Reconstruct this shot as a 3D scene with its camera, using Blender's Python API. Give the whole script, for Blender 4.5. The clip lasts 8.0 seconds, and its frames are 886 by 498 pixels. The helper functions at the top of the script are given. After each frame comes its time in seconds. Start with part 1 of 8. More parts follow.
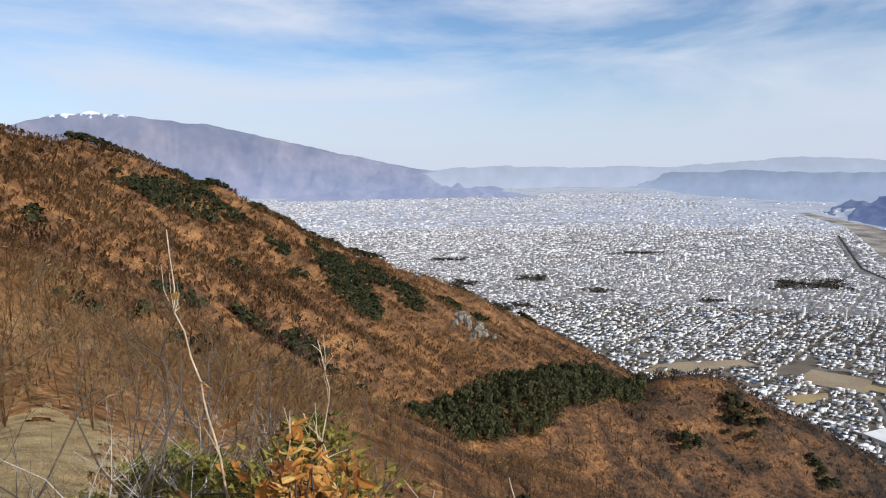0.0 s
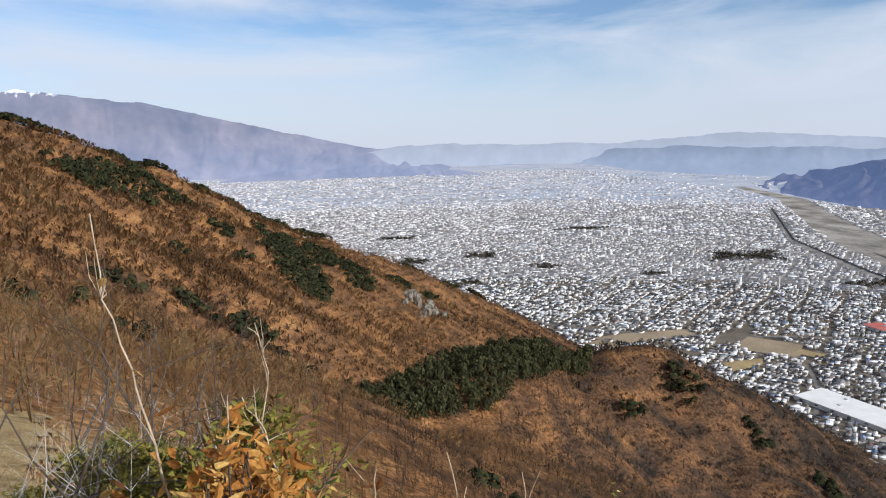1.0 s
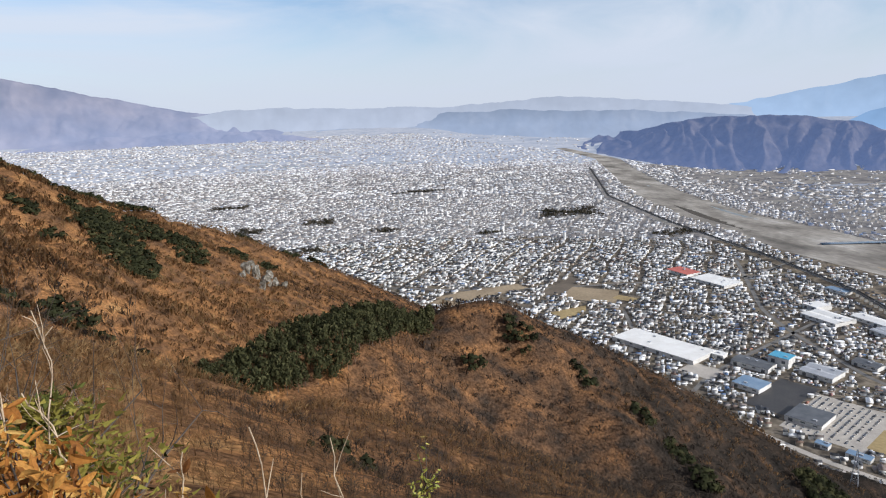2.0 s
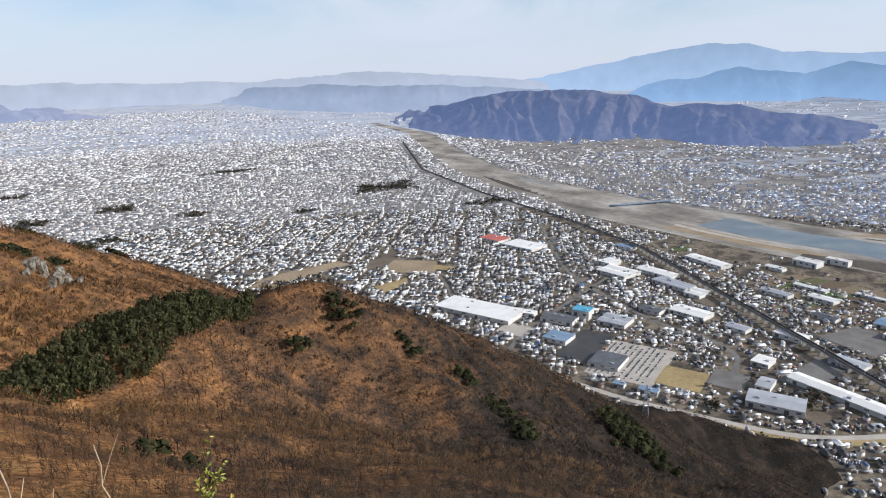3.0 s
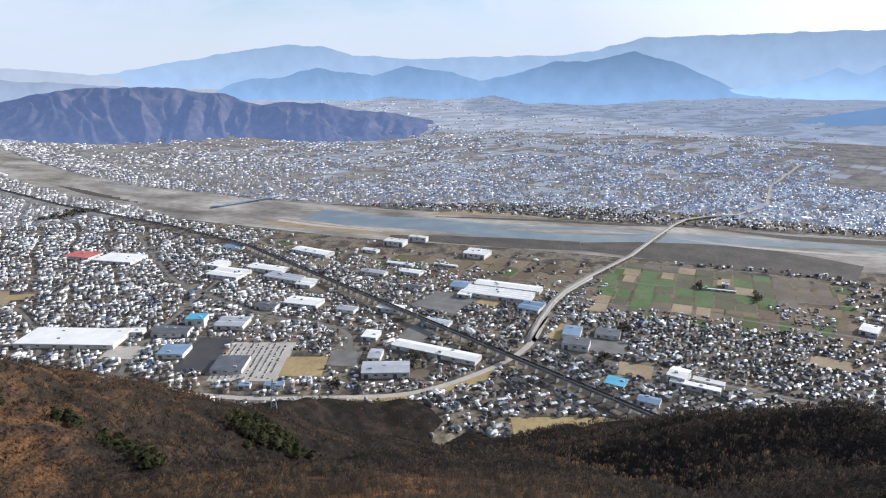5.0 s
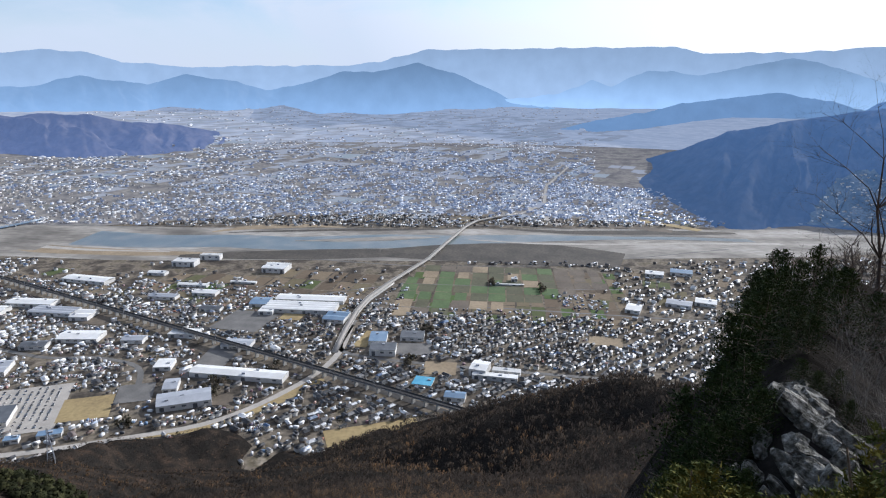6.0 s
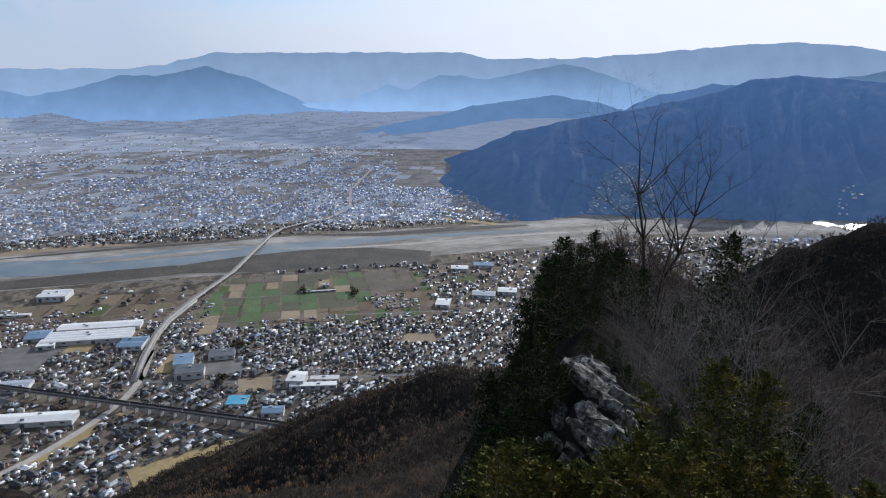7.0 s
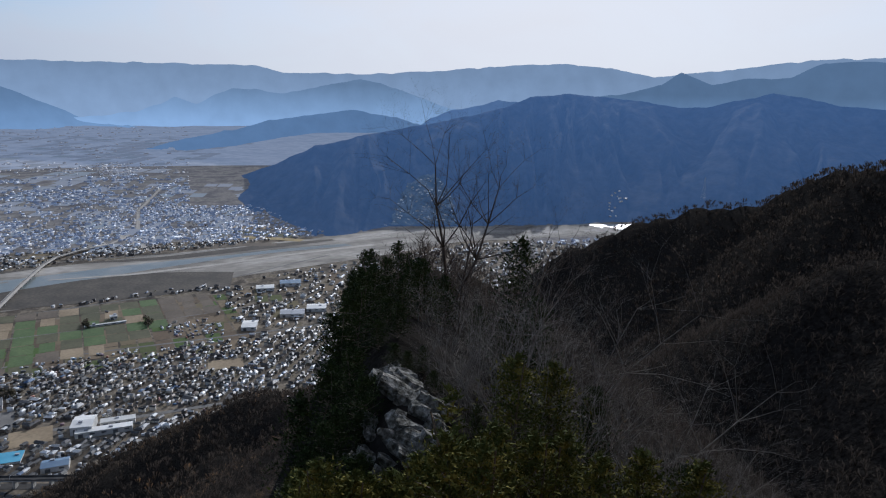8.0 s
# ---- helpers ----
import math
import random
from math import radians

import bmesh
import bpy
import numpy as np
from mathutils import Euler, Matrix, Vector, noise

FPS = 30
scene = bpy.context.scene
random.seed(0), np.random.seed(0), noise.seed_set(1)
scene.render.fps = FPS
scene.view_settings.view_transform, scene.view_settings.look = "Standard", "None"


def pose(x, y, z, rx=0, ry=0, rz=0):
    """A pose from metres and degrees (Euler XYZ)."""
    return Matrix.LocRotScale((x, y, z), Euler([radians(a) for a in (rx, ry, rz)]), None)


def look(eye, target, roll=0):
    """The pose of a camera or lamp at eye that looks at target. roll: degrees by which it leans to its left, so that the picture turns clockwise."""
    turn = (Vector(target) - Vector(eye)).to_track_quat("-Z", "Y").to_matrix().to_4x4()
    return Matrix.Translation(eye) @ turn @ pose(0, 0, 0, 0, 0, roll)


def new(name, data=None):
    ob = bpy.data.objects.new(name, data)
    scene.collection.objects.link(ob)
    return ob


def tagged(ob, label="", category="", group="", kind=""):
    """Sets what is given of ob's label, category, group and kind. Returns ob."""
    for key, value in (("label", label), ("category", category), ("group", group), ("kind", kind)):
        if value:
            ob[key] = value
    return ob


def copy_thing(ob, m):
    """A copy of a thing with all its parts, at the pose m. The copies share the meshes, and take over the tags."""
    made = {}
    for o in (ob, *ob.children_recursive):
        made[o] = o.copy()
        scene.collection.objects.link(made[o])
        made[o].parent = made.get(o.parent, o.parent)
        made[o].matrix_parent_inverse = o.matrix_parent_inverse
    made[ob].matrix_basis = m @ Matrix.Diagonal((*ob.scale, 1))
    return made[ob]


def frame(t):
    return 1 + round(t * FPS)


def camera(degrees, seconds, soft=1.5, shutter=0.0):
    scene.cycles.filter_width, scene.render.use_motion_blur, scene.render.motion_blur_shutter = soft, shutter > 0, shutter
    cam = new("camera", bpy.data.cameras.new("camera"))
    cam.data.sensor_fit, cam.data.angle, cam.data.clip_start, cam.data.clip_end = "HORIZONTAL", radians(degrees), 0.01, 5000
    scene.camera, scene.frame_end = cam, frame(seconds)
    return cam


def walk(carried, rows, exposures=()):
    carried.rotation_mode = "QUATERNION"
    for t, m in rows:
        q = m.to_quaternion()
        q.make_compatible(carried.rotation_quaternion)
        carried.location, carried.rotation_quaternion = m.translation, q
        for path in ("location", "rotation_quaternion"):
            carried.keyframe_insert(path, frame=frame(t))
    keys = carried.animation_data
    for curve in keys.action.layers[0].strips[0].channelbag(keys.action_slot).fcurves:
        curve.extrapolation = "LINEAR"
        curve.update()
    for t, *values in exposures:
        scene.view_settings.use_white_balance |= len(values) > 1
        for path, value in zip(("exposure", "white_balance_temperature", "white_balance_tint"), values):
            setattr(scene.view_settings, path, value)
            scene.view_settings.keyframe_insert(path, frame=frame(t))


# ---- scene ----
# ================= camera and its walk =================
cam = camera(67.64, 8.0, soft=1.15)
EYE = 540.0      # metres of the eye above the valley floor
ARM = 0.5        # the camera is held this far ahead of the turning point
ROWS = [
    (0.0, -0.158, -7.09, 1.273),
    (0.5, -0.487, -7.375, 1.514),
    (1.0, -4.713, -9.078, 1.778),
    (2.5, -26.581, -14.17, 1.744),
    (3.0, -34.664, -15.055, 1.616),
    (3.5, -42.807, -15.408, 1.129),
    (4.0, -51.183, -15.513, 0.464),
    (4.5, -59.725, -15.751, 0.055),
    (6.0, -85.961, -14.627, -0.804),
    (6.5, -94.72, -14.299, -1.18),
    (7.0, -102.924, -14.067, -0.741),
    (7.5, -111.688, -13.416, -1.028),
    (8.0, -119.845, -12.546, -1.365),
]
EXPOSURES = [(0.0, -0.04, 6030, 12), (2.5, 0.0, 6080, 12), (4.5, 0.16, 6000, 12), (6.5, -0.1, 5680, 12), (8.0, -0.6, 5600, 12)]
walk(cam, [(t, pose(-ARM * math.sin(radians(yaw)), ARM * math.cos(radians(yaw)), EYE, 90 + pitch, roll, yaw))
           for t, yaw, pitch, roll in ROWS], EXPOSURES)

# ================= world and sun =================
SUN_AZ, SUN_EL = 133.0, 25.0     # degrees clockwise from +y, and above the horizon
world = bpy.data.worlds.new("sky")
scene.world = world
world.use_nodes = True
wn, wl = world.node_tree.nodes, world.node_tree.links
wn.clear()
w_out, w_bg = wn.new("ShaderNodeOutputWorld"), wn.new("ShaderNodeBackground")
w_sky = wn.new("ShaderNodeTexSky")
w_sky.sky_type, w_sky.sun_disc = "NISHITA", False
w_sky.sun_elevation, w_sky.sun_rotation = radians(SUN_EL), radians(SUN_AZ)
w_sky.altitude, w_sky.air_density, w_sky.dust_density, w_sky.ozone_density = 1000, 1.0, 0.3, 2.5
w_bg.inputs["Strength"].default_value = 0.12
# thin high cirrus, drawn out along one direction, and the pale veil over the horizon
def sky_node(kind, **values):
    node = wn.new(kind)
    for key, value in values.items():
        node.inputs[key.replace("_", " ")].default_value = value
    return node


w_geo = wn.new("ShaderNodeTexCoord")
w_map = sky_node("ShaderNodeMapping", Rotation=(0.0, 0.0, radians(-24)), Scale=(0.8, 2.6, 5.0))
w_noise = sky_node("ShaderNodeTexNoise", Scale=1.8, Detail=8.0, Roughness=0.56, Distortion=0.6)
w_ramp = sky_node("ShaderNodeMapRange", From_Min=0.42, From_Max=0.66, To_Min=0.0, To_Max=0.85)
w_sep = wn.new("ShaderNodeSeparateXYZ")
w_veil = sky_node("ShaderNodeMapRange", From_Min=0.0, From_Max=0.17, To_Min=0.90, To_Max=0.0)
w_veil.interpolation_type = "SMOOTHSTEP"
w_cloud, w_haze = wn.new("ShaderNodeMix"), wn.new("ShaderNodeMix")
w_cloud.data_type = w_haze.data_type = "RGBA"
w_cloud.inputs["B"].default_value = (6.3, 6.6, 7.0, 1.0)
w_haze.inputs["B"].default_value = (5.4, 5.85, 6.55, 1.0)
# the bright veil round the sun
w_dot, w_glow, w_shine = wn.new("ShaderNodeVectorMath"), sky_node("ShaderNodeMapRange", From_Min=0.55, From_Max=1.0, To_Min=0.0, To_Max=1.0), wn.new("ShaderNodeMix")
w_dot.operation = "DOT_PRODUCT"
w_dot.inputs[1].default_value = (math.sin(radians(SUN_AZ)) * math.cos(radians(SUN_EL)), math.cos(radians(SUN_AZ)) * math.cos(radians(SUN_EL)), math.sin(radians(SUN_EL)))
w_shine.data_type = "RGBA"
w_shine.inputs["B"].default_value = (10.6, 10.1, 9.5, 1.0)
wl.new(w_geo.outputs["Generated"], w_map.inputs["Vector"])
wl.new(w_map.outputs["Vector"], w_noise.inputs["Vector"])
wl.new(w_noise.outputs["Fac"], w_ramp.inputs["Value"])
wl.new(w_geo.outputs["Generated"], w_sep.inputs["Vector"])
wl.new(w_sep.outputs["Z"], w_veil.inputs["Value"])
wl.new(w_sky.outputs["Color"], w_cloud.inputs["A"])
wl.new(w_ramp.outputs["Result"], w_cloud.inputs["Factor"])
wl.new(w_cloud.outputs["Result"], w_haze.inputs["A"])
wl.new(w_veil.outputs["Result"], w_haze.inputs["Factor"])
wl.new(w_geo.outputs["Generated"], w_dot.inputs[0])
wl.new(w_dot.outputs["Value"], w_glow.inputs["Value"])
wl.new(w_glow.outputs["Result"], w_shine.inputs["Factor"])
wl.new(w_haze.outputs["Result"], w_shine.inputs["A"])
wl.new(w_shine.outputs["Result"], w_bg.inputs["Color"])
wl.new(w_bg.outputs["Background"], w_out.inputs["Surface"])

sun_dir = Vector((math.sin(radians(SUN_AZ)) * math.cos(radians(SUN_EL)), math.cos(radians(SUN_AZ)) * math.cos(radians(SUN_EL)), math.sin(radians(SUN_EL))))
sun = new("sun", bpy.data.lights.new("sun", "SUN"))
sun.data.energy, sun.data.angle, sun.data.color = 5.0, radians(0.55), (1.0, 0.95, 0.87)
sun.matrix_world = look(sun_dir * 100, (0, 0, 0))

# ================= numbers shared by all =================
rng = np.random.default_rng(7)


def polar(az, d, z=0.0):
    """A place from the bearing in degrees (clockwise from +y), the distance and the height."""
    return np.array((d * math.sin(radians(az)), d * math.cos(radians(az)), z))


NEAR_LIMIT, FAR_LIMIT = 2600.0, 4760.0
_drawn = np.linspace(NEAR_LIMIT, FAR_LIMIT, 400)
_rise = 385.0 * ((_drawn - NEAR_LIMIT) / (FAR_LIMIT - NEAR_LIMIT)) ** 1.5
_true = _drawn / (1 - _rise / EYE)


def drawn(d):
    """The distance at which a thing d metres away is laid: true up to 2.6 km, beyond that drawn in, so that 16 km of land end before 5 km."""
    return np.where(d > NEAR_LIMIT, np.interp(d, _true, _drawn), d)


def settle(p):
    """Lays true places into the scene, drawn in towards the viewer in proportion beyond 2.6 km."""
    p = np.array(p, dtype=float).reshape(-1, 3)
    d = np.maximum(np.hypot(p[:, 0], p[:, 1]), 1)
    eye = np.array((0, 0, EYE))
    return eye + (p - eye) * (drawn(d) / d)[:, None]


def lattice(ix, iy, seed):
    h = (ix.astype(np.int64) * 374761393 + iy.astype(np.int64) * 668265263 + seed * 1274126177) & 0xFFFFFFFF
    h = ((h ^ (h >> 13)) * 1103515245) & 0xFFFFFFFF
    return ((h ^ (h >> 16)) & 0xFFFF) / 65535.0


def value_noise(x, y, seed=0):
    x, y = np.asarray(x, float), np.asarray(y, float)
    ix, iy = np.floor(x), np.floor(y)
    fx, fy = x - ix, y - iy
    fx, fy = fx * fx * (3 - 2 * fx), fy * fy * (3 - 2 * fy)
    a, b = lattice(ix, iy, seed), lattice(ix + 1, iy, seed)
    c, d = lattice(ix, iy + 1, seed), lattice(ix + 1, iy + 1, seed)
    return (a + (b - a) * fx) * (1 - fy) + (c + (d - c) * fx) * fy


def fbm(x, y, octaves=4, seed=0):
    """About -1 to 1."""
    total, amp, norm = 0.0, 1.0, 0.0
    for i in range(octaves):
        total = total + amp * (value_noise(x * 2 ** i, y * 2 ** i, seed + i * 17) * 2 - 1)
        norm, amp = norm + amp, amp * 0.5
    return total / norm


def mesh_from(name, verts, faces, material, smooth=False):
    """A mesh from arrays: faces is (n, 3) or (n, 4)."""
    verts, faces = np.asarray(verts, dtype=np.float32), np.asarray(faces, dtype=np.int32)
    me = bpy.data.meshes.new(name)
    n, k = faces.shape
    me.vertices.add(len(verts))
    me.vertices.foreach_set("co", verts.ravel())
    me.loops.add(n * k)
    me.loops.foreach_set("vertex_index", faces.ravel())
    me.polygons.add(n)
    me.polygons.foreach_set("loop_start", np.arange(0, n * k, k, dtype=np.int32))
    if smooth:
        me.polygons.foreach_set("use_smooth", np.ones(n, dtype=bool))
    me.update(calc_edges=True)
    if material is not None:
        me.materials.append(material)
    return me


def give(me, name, values, domain="POINT", kind="FLOAT"):
    """Stores one number or one vector a vertex or a face, for the material."""
    at = me.attributes.new(name, kind, domain)
    at.data.foreach_set("vector" if kind == "FLOAT_VECTOR" else "value", np.asarray(values, dtype=np.float32).ravel())


def part(name, bm, material, parent, label=""):
    """Links a bmesh as one mesh object under a thing or a part."""
    me = bpy.data.meshes.new(name)
    bm.to_mesh(me)
    bm.free()
    me.materials.append(material)
    ob = new(name, me)
    ob.parent = parent
    if label:
        tagged(ob, label)
    return ob


def part_mesh(name, me, parent, label=""):
    ob = new(name, me)
    ob.parent = parent
    if label:
        tagged(ob, label)
    return ob


def thing(name, label, category, group="", kind="", at=(0, 0, 0), turn=0.0):
    ob = new(name)
    ob.empty_display_size = 0.3
    ob.matrix_world = Matrix.Translation(at) @ Matrix.Rotation(radians(turn), 4, "Z")
    return tagged(ob, label, category, group, kind)


def add_box(bm, x0, y0, z0, x1, y1, z1):
    v = [bm.verts.new(p) for p in ((x0, y0, z0), (x1, y0, z0), (x1, y1, z0), (x0, y1, z0), (x0, y0, z1), (x1, y0, z1), (x1, y1, z1), (x0, y1, z1))]
    for f in ((3, 2, 1, 0), (4, 5, 6, 7), (0, 1, 5, 4), (1, 2, 6, 5), (2, 3, 7, 6), (3, 0, 4, 7)):
        bm.faces.new([v[i] for i in f])


# ================= materials =================
def material(name, stops, scale=1.0, rough=0.8, detail=6.0, bump=0.0, bump_scale=None, attribute="", coords="Object", metal=0.0, spread=0.0,
             fine=0.0, fine_scale=20.0, island=False, each=False, glow=None, specular=0.5, stretch=None, translucent=0.0):
    """A procedural surface: colour stops laid over noise (or over a stored number), a second finer grain, and bump."""
    m = bpy.data.materials.new(name)
    m.use_nodes = True
    n, l = m.node_tree.nodes, m.node_tree.links
    bsdf = n["Principled BSDF"]
    bsdf.inputs["Roughness"].default_value, bsdf.inputs["Metallic"].default_value = rough, metal
    bsdf.inputs["Specular IOR Level"].default_value = specular
    if coords == "Object":
        c = n.new("ShaderNodeTexCoord").outputs["Object"]
    else:
        at = n.new("ShaderNodeAttribute")
        at.attribute_name = coords
        c = at.outputs["Vector"]
    if stretch:
        mp = n.new("ShaderNodeMapping")
        mp.inputs["Scale"].default_value = stretch
        l.new(c, mp.inputs["Vector"])
        c = mp.outputs["Vector"]
    tex = n.new("ShaderNodeTexNoise")
    tex.inputs["Scale"].default_value, tex.inputs["Detail"].default_value = scale, detail
    l.new(c, tex.inputs["Vector"])
    value = tex.outputs["Fac"]
    if attribute or island or each:
        if attribute:
            at2 = n.new("ShaderNodeAttribute")
            at2.attribute_name = attribute
            rand = at2.outputs["Fac"]
        elif each:
            rand = n.new("ShaderNodeObjectInfo").outputs["Random"]
        else:
            rand = n.new("ShaderNodeNewGeometry").outputs["Random Per Island"]
        mixed = n.new("ShaderNodeMath")
        mixed.operation = "MULTIPLY_ADD"
        mixed.inputs[1].default_value = spread
        l.new(value, mixed.inputs[0])
        l.new(rand, mixed.inputs[2])
        value = mixed.outputs[0]
    ramp = n.new("ShaderNodeValToRGB")
    els = ramp.color_ramp.elements
    while len(els) < len(stops):
        els.new(0.5)
    for e, (p, col) in zip(els, stops):
        e.position, e.color = p, (*col, 1.0)
    l.new(value, ramp.inputs["Fac"])
    colour = ramp.outputs["Color"]
    if fine:
        t2 = n.new("ShaderNodeTexNoise")
        t2.inputs["Scale"].default_value, t2.inputs["Detail"].default_value = fine_scale, 5.0
        l.new(c, t2.inputs["Vector"])
        rg = n.new("ShaderNodeMapRange")
        for key, v in (("From Min", 0.25), ("From Max", 0.75), ("To Min", 1 - fine), ("To Max", 1 + fine)):
            rg.inputs[key].default_value = v
        l.new(t2.outputs["Fac"], rg.inputs["Value"])
        mul = n.new("ShaderNodeVectorMath")
        mul.operation = "MULTIPLY"
        l.new(colour, mul.inputs[0])
        l.new(rg.outputs["Result"], mul.inputs[1])
        colour = mul.outputs["Vector"]
    l.new(colour, bsdf.inputs["Base Color"])
    if bump:
        t3 = n.new("ShaderNodeTexNoise")
        t3.inputs["Scale"].default_value, t3.inputs["Detail"].default_value = bump_scale or scale * 4, 6.0
        l.new(c, t3.inputs["Vector"])
        b = n.new("ShaderNodeBump")
        b.inputs["Strength"].default_value, b.inputs["Distance"].default_value = bump, 1.0 / (bump_scale or scale * 4)
        l.new(t3.outputs["Fac"], b.inputs["Height"])
        l.new(b.outputs["Normal"], bsdf.inputs["Normal"])
    if translucent:
        # thin twigs and needles let part of the light through
        soft, both = n.new("ShaderNodeBsdfTranslucent"), n.new("ShaderNodeMixShader")
        both.inputs["Fac"].default_value = translucent
        l.new(colour, soft.inputs["Color"])
        l.new(bsdf.outputs["BSDF"], both.inputs[1])
        l.new(soft.outputs["BSDF"], both.inputs[2])
        l.new(both.outputs["Shader"], n["Material Output"].inputs["Surface"])
    if glow:
        bsdf.inputs["Emission Color"].default_value = (*glow[0], 1.0)
        bsdf.inputs["Emission Strength"].default_value = glow[1]
    return m


# the darkest stops serve grey brush and the slopes' painted shade
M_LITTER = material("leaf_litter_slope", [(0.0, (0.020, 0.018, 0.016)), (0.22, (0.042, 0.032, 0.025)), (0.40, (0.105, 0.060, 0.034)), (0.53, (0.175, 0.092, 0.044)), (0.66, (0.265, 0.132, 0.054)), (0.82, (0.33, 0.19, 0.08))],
                    scale=0.055, rough=0.95, detail=9, bump=0.6, bump_scale=0.5, fine=0.65, fine_scale=0.55, specular=0.0, attribute="litter_tone", spread=1.0)
M_WOOD = material("bare_wood_grey_brown", [(0.0, (0.030, 0.026, 0.024)), (0.25, (0.083, 0.068, 0.055)), (0.5, (0.19, 0.115, 0.06)), (0.8, (0.32, 0.18, 0.075)), (1.0, (0.42, 0.29, 0.14))],
                  attribute="tone", spread=0.1, scale=0.1, rough=0.9, specular=0.0, translucent=0.42)
M_PINE = material("pine_green", [(0.0, (0.019, 0.021, 0.012)), (0.5, (0.041, 0.045, 0.021)), (1.0, (0.09, 0.088, 0.04))], attribute="tone", spread=0.2, scale=0.1, rough=0.85, specular=0.05, translucent=0.25)
M_BARK = material("bark", [(0.3, (0.07, 0.055, 0.04)), (0.7, (0.19, 0.155, 0.12))], scale=9.0, rough=0.95, bump=0.6, bump_scale=30, specular=0.1)
M_GROUND = material("valley_ground", [(0.3, (0.050, 0.043, 0.036)), (0.45, (0.095, 0.080, 0.063)), (0.56, (0.20, 0.168, 0.128)), (0.66, (0.12, 0.10, 0.066)), (0.76, (0.31, 0.265, 0.205))],
                    coords="true_place", scale=0.02, rough=0.95, detail=8, fine=0.45, fine_scale=0.12, specular=0.1)
# house colours: a whiter set for the sunlit town
WALL_STOPS = [(0.0, (0.82, 0.81, 0.79)), (0.6, (0.78, 0.77, 0.74)), (0.78, (0.55, 0.52, 0.46)), (0.9, (0.36, 0.30, 0.24)), (1.0, (0.22, 0.19, 0.16))]
ROOF_STOPS = [(0.0, (0.022, 0.023, 0.025)), (0.36, (0.048, 0.05, 0.055)), (0.46, (0.11, 0.105, 0.10)), (0.53, (0.13, 0.075, 0.05)), (0.60, (0.30, 0.30, 0.295)), (0.68, (0.68, 0.68, 0.67)), (0.96, (0.80, 0.80, 0.79)), (1.0, (0.10, 0.16, 0.28))]
# the same houses seen against the sun, their shaded sides painted darker
BACKLIT_WALLS = [(0.0, (0.80, 0.78, 0.73)), (0.3, (0.64, 0.60, 0.53)), (0.5, (0.34, 0.30, 0.25)), (0.75, (0.20, 0.17, 0.14)), (1.0, (0.12, 0.10, 0.085))]
BACKLIT_ROOFS = [(0.0, (0.02, 0.021, 0.023)), (0.6, (0.045, 0.047, 0.05)), (0.70, (0.11, 0.10, 0.095)), (0.80, (0.26, 0.26, 0.255)), (0.86, (0.62, 0.62, 0.61)), (0.98, (0.74, 0.74, 0.73)), (1.0, (0.08, 0.13, 0.22))]
M_WALL5 = material("backlit_house_walls", BACKLIT_WALLS, island=True, spread=0.06, scale=0.3, rough=0.85)
M_ROOF5 = material("backlit_dark_roofs", BACKLIT_ROOFS, island=True, spread=0.05, scale=0.3, rough=0.5, specular=0.3)
M_WALL = material("house_walls", WALL_STOPS, island=True, spread=0.06, scale=0.3, rough=0.8)
M_ROOF = material("house_roofs", ROOF_STOPS, island=True, spread=0.05, scale=0.3, rough=0.5, specular=0.3)
M_WALL1 = material("near_house_walls", BACKLIT_WALLS, each=True, spread=0.06, scale=0.3, rough=0.8)
M_ROOF1 = material("near_house_roofs", BACKLIT_ROOFS, each=True, spread=0.05, scale=0.8, rough=0.42, specular=0.5, fine=0.15, fine_scale=3.0)
M_FIELDS = material("field_patchwork", [(0.0, (0.10, 0.078, 0.056)), (0.35, (0.155, 0.118, 0.082)), (0.6, (0.22, 0.172, 0.115)), (0.8, (0.14, 0.12, 0.07)), (0.92, (0.09, 0.11, 0.045)), (1.0, (0.08, 0.13, 0.04))],
                    island=True, spread=0.05, scale=0.02, coords="true_place", rough=0.95, fine=0.15, fine_scale=0.1, specular=0.1)
M_WHITE = material("white_metal_roof", [(0.3, (0.70, 0.68, 0.63)), (0.7, (0.82, 0.81, 0.77))], scale=0.05, rough=0.5, fine=0.06, fine_scale=0.6)
M_GREYROOF = material("grey_metal_roof", [(0.3, (0.34, 0.35, 0.37)), (0.7, (0.44, 0.45, 0.47))], scale=0.05, rough=0.45, fine=0.08, fine_scale=0.6)
M_BLUEROOF = material("blue_roof", [(0.3, (0.13, 0.21, 0.31)), (0.7, (0.22, 0.30, 0.39))], scale=0.05, rough=0.45, fine=0.08, fine_scale=0.6)
M_CYAN = material("cyan_panel", [(0.3, (0.06, 0.30, 0.46)), (0.7, (0.11, 0.38, 0.53))], scale=0.05, rough=0.5, fine=0.06, fine_scale=0.5)
M_DARKROOF = material("dark_roof", [(0.3, (0.07, 0.075, 0.08)), (0.7, (0.13, 0.135, 0.14))], scale=0.08, rough=0.5, fine=0.08, fine_scale=0.6)
M_FWALL = material("factory_wall", [(0.3, (0.5, 0.49, 0.46)), (0.7, (0.66, 0.65, 0.62))], scale=0.06, rough=0.8, fine=0.08, fine_scale=0.7)
M_CONCRETE = material("concrete", [(0.3, (0.33, 0.32, 0.30)), (0.7, (0.46, 0.45, 0.42))], scale=0.08, rough=0.9, fine=0.15, fine_scale=0.8)
M_TRACK = material("track_bed", [(0.3, (0.035, 0.033, 0.031)), (0.7, (0.06, 0.056, 0.052))], scale=0.1, rough=0.95, fine=0.2, fine_scale=1.0)
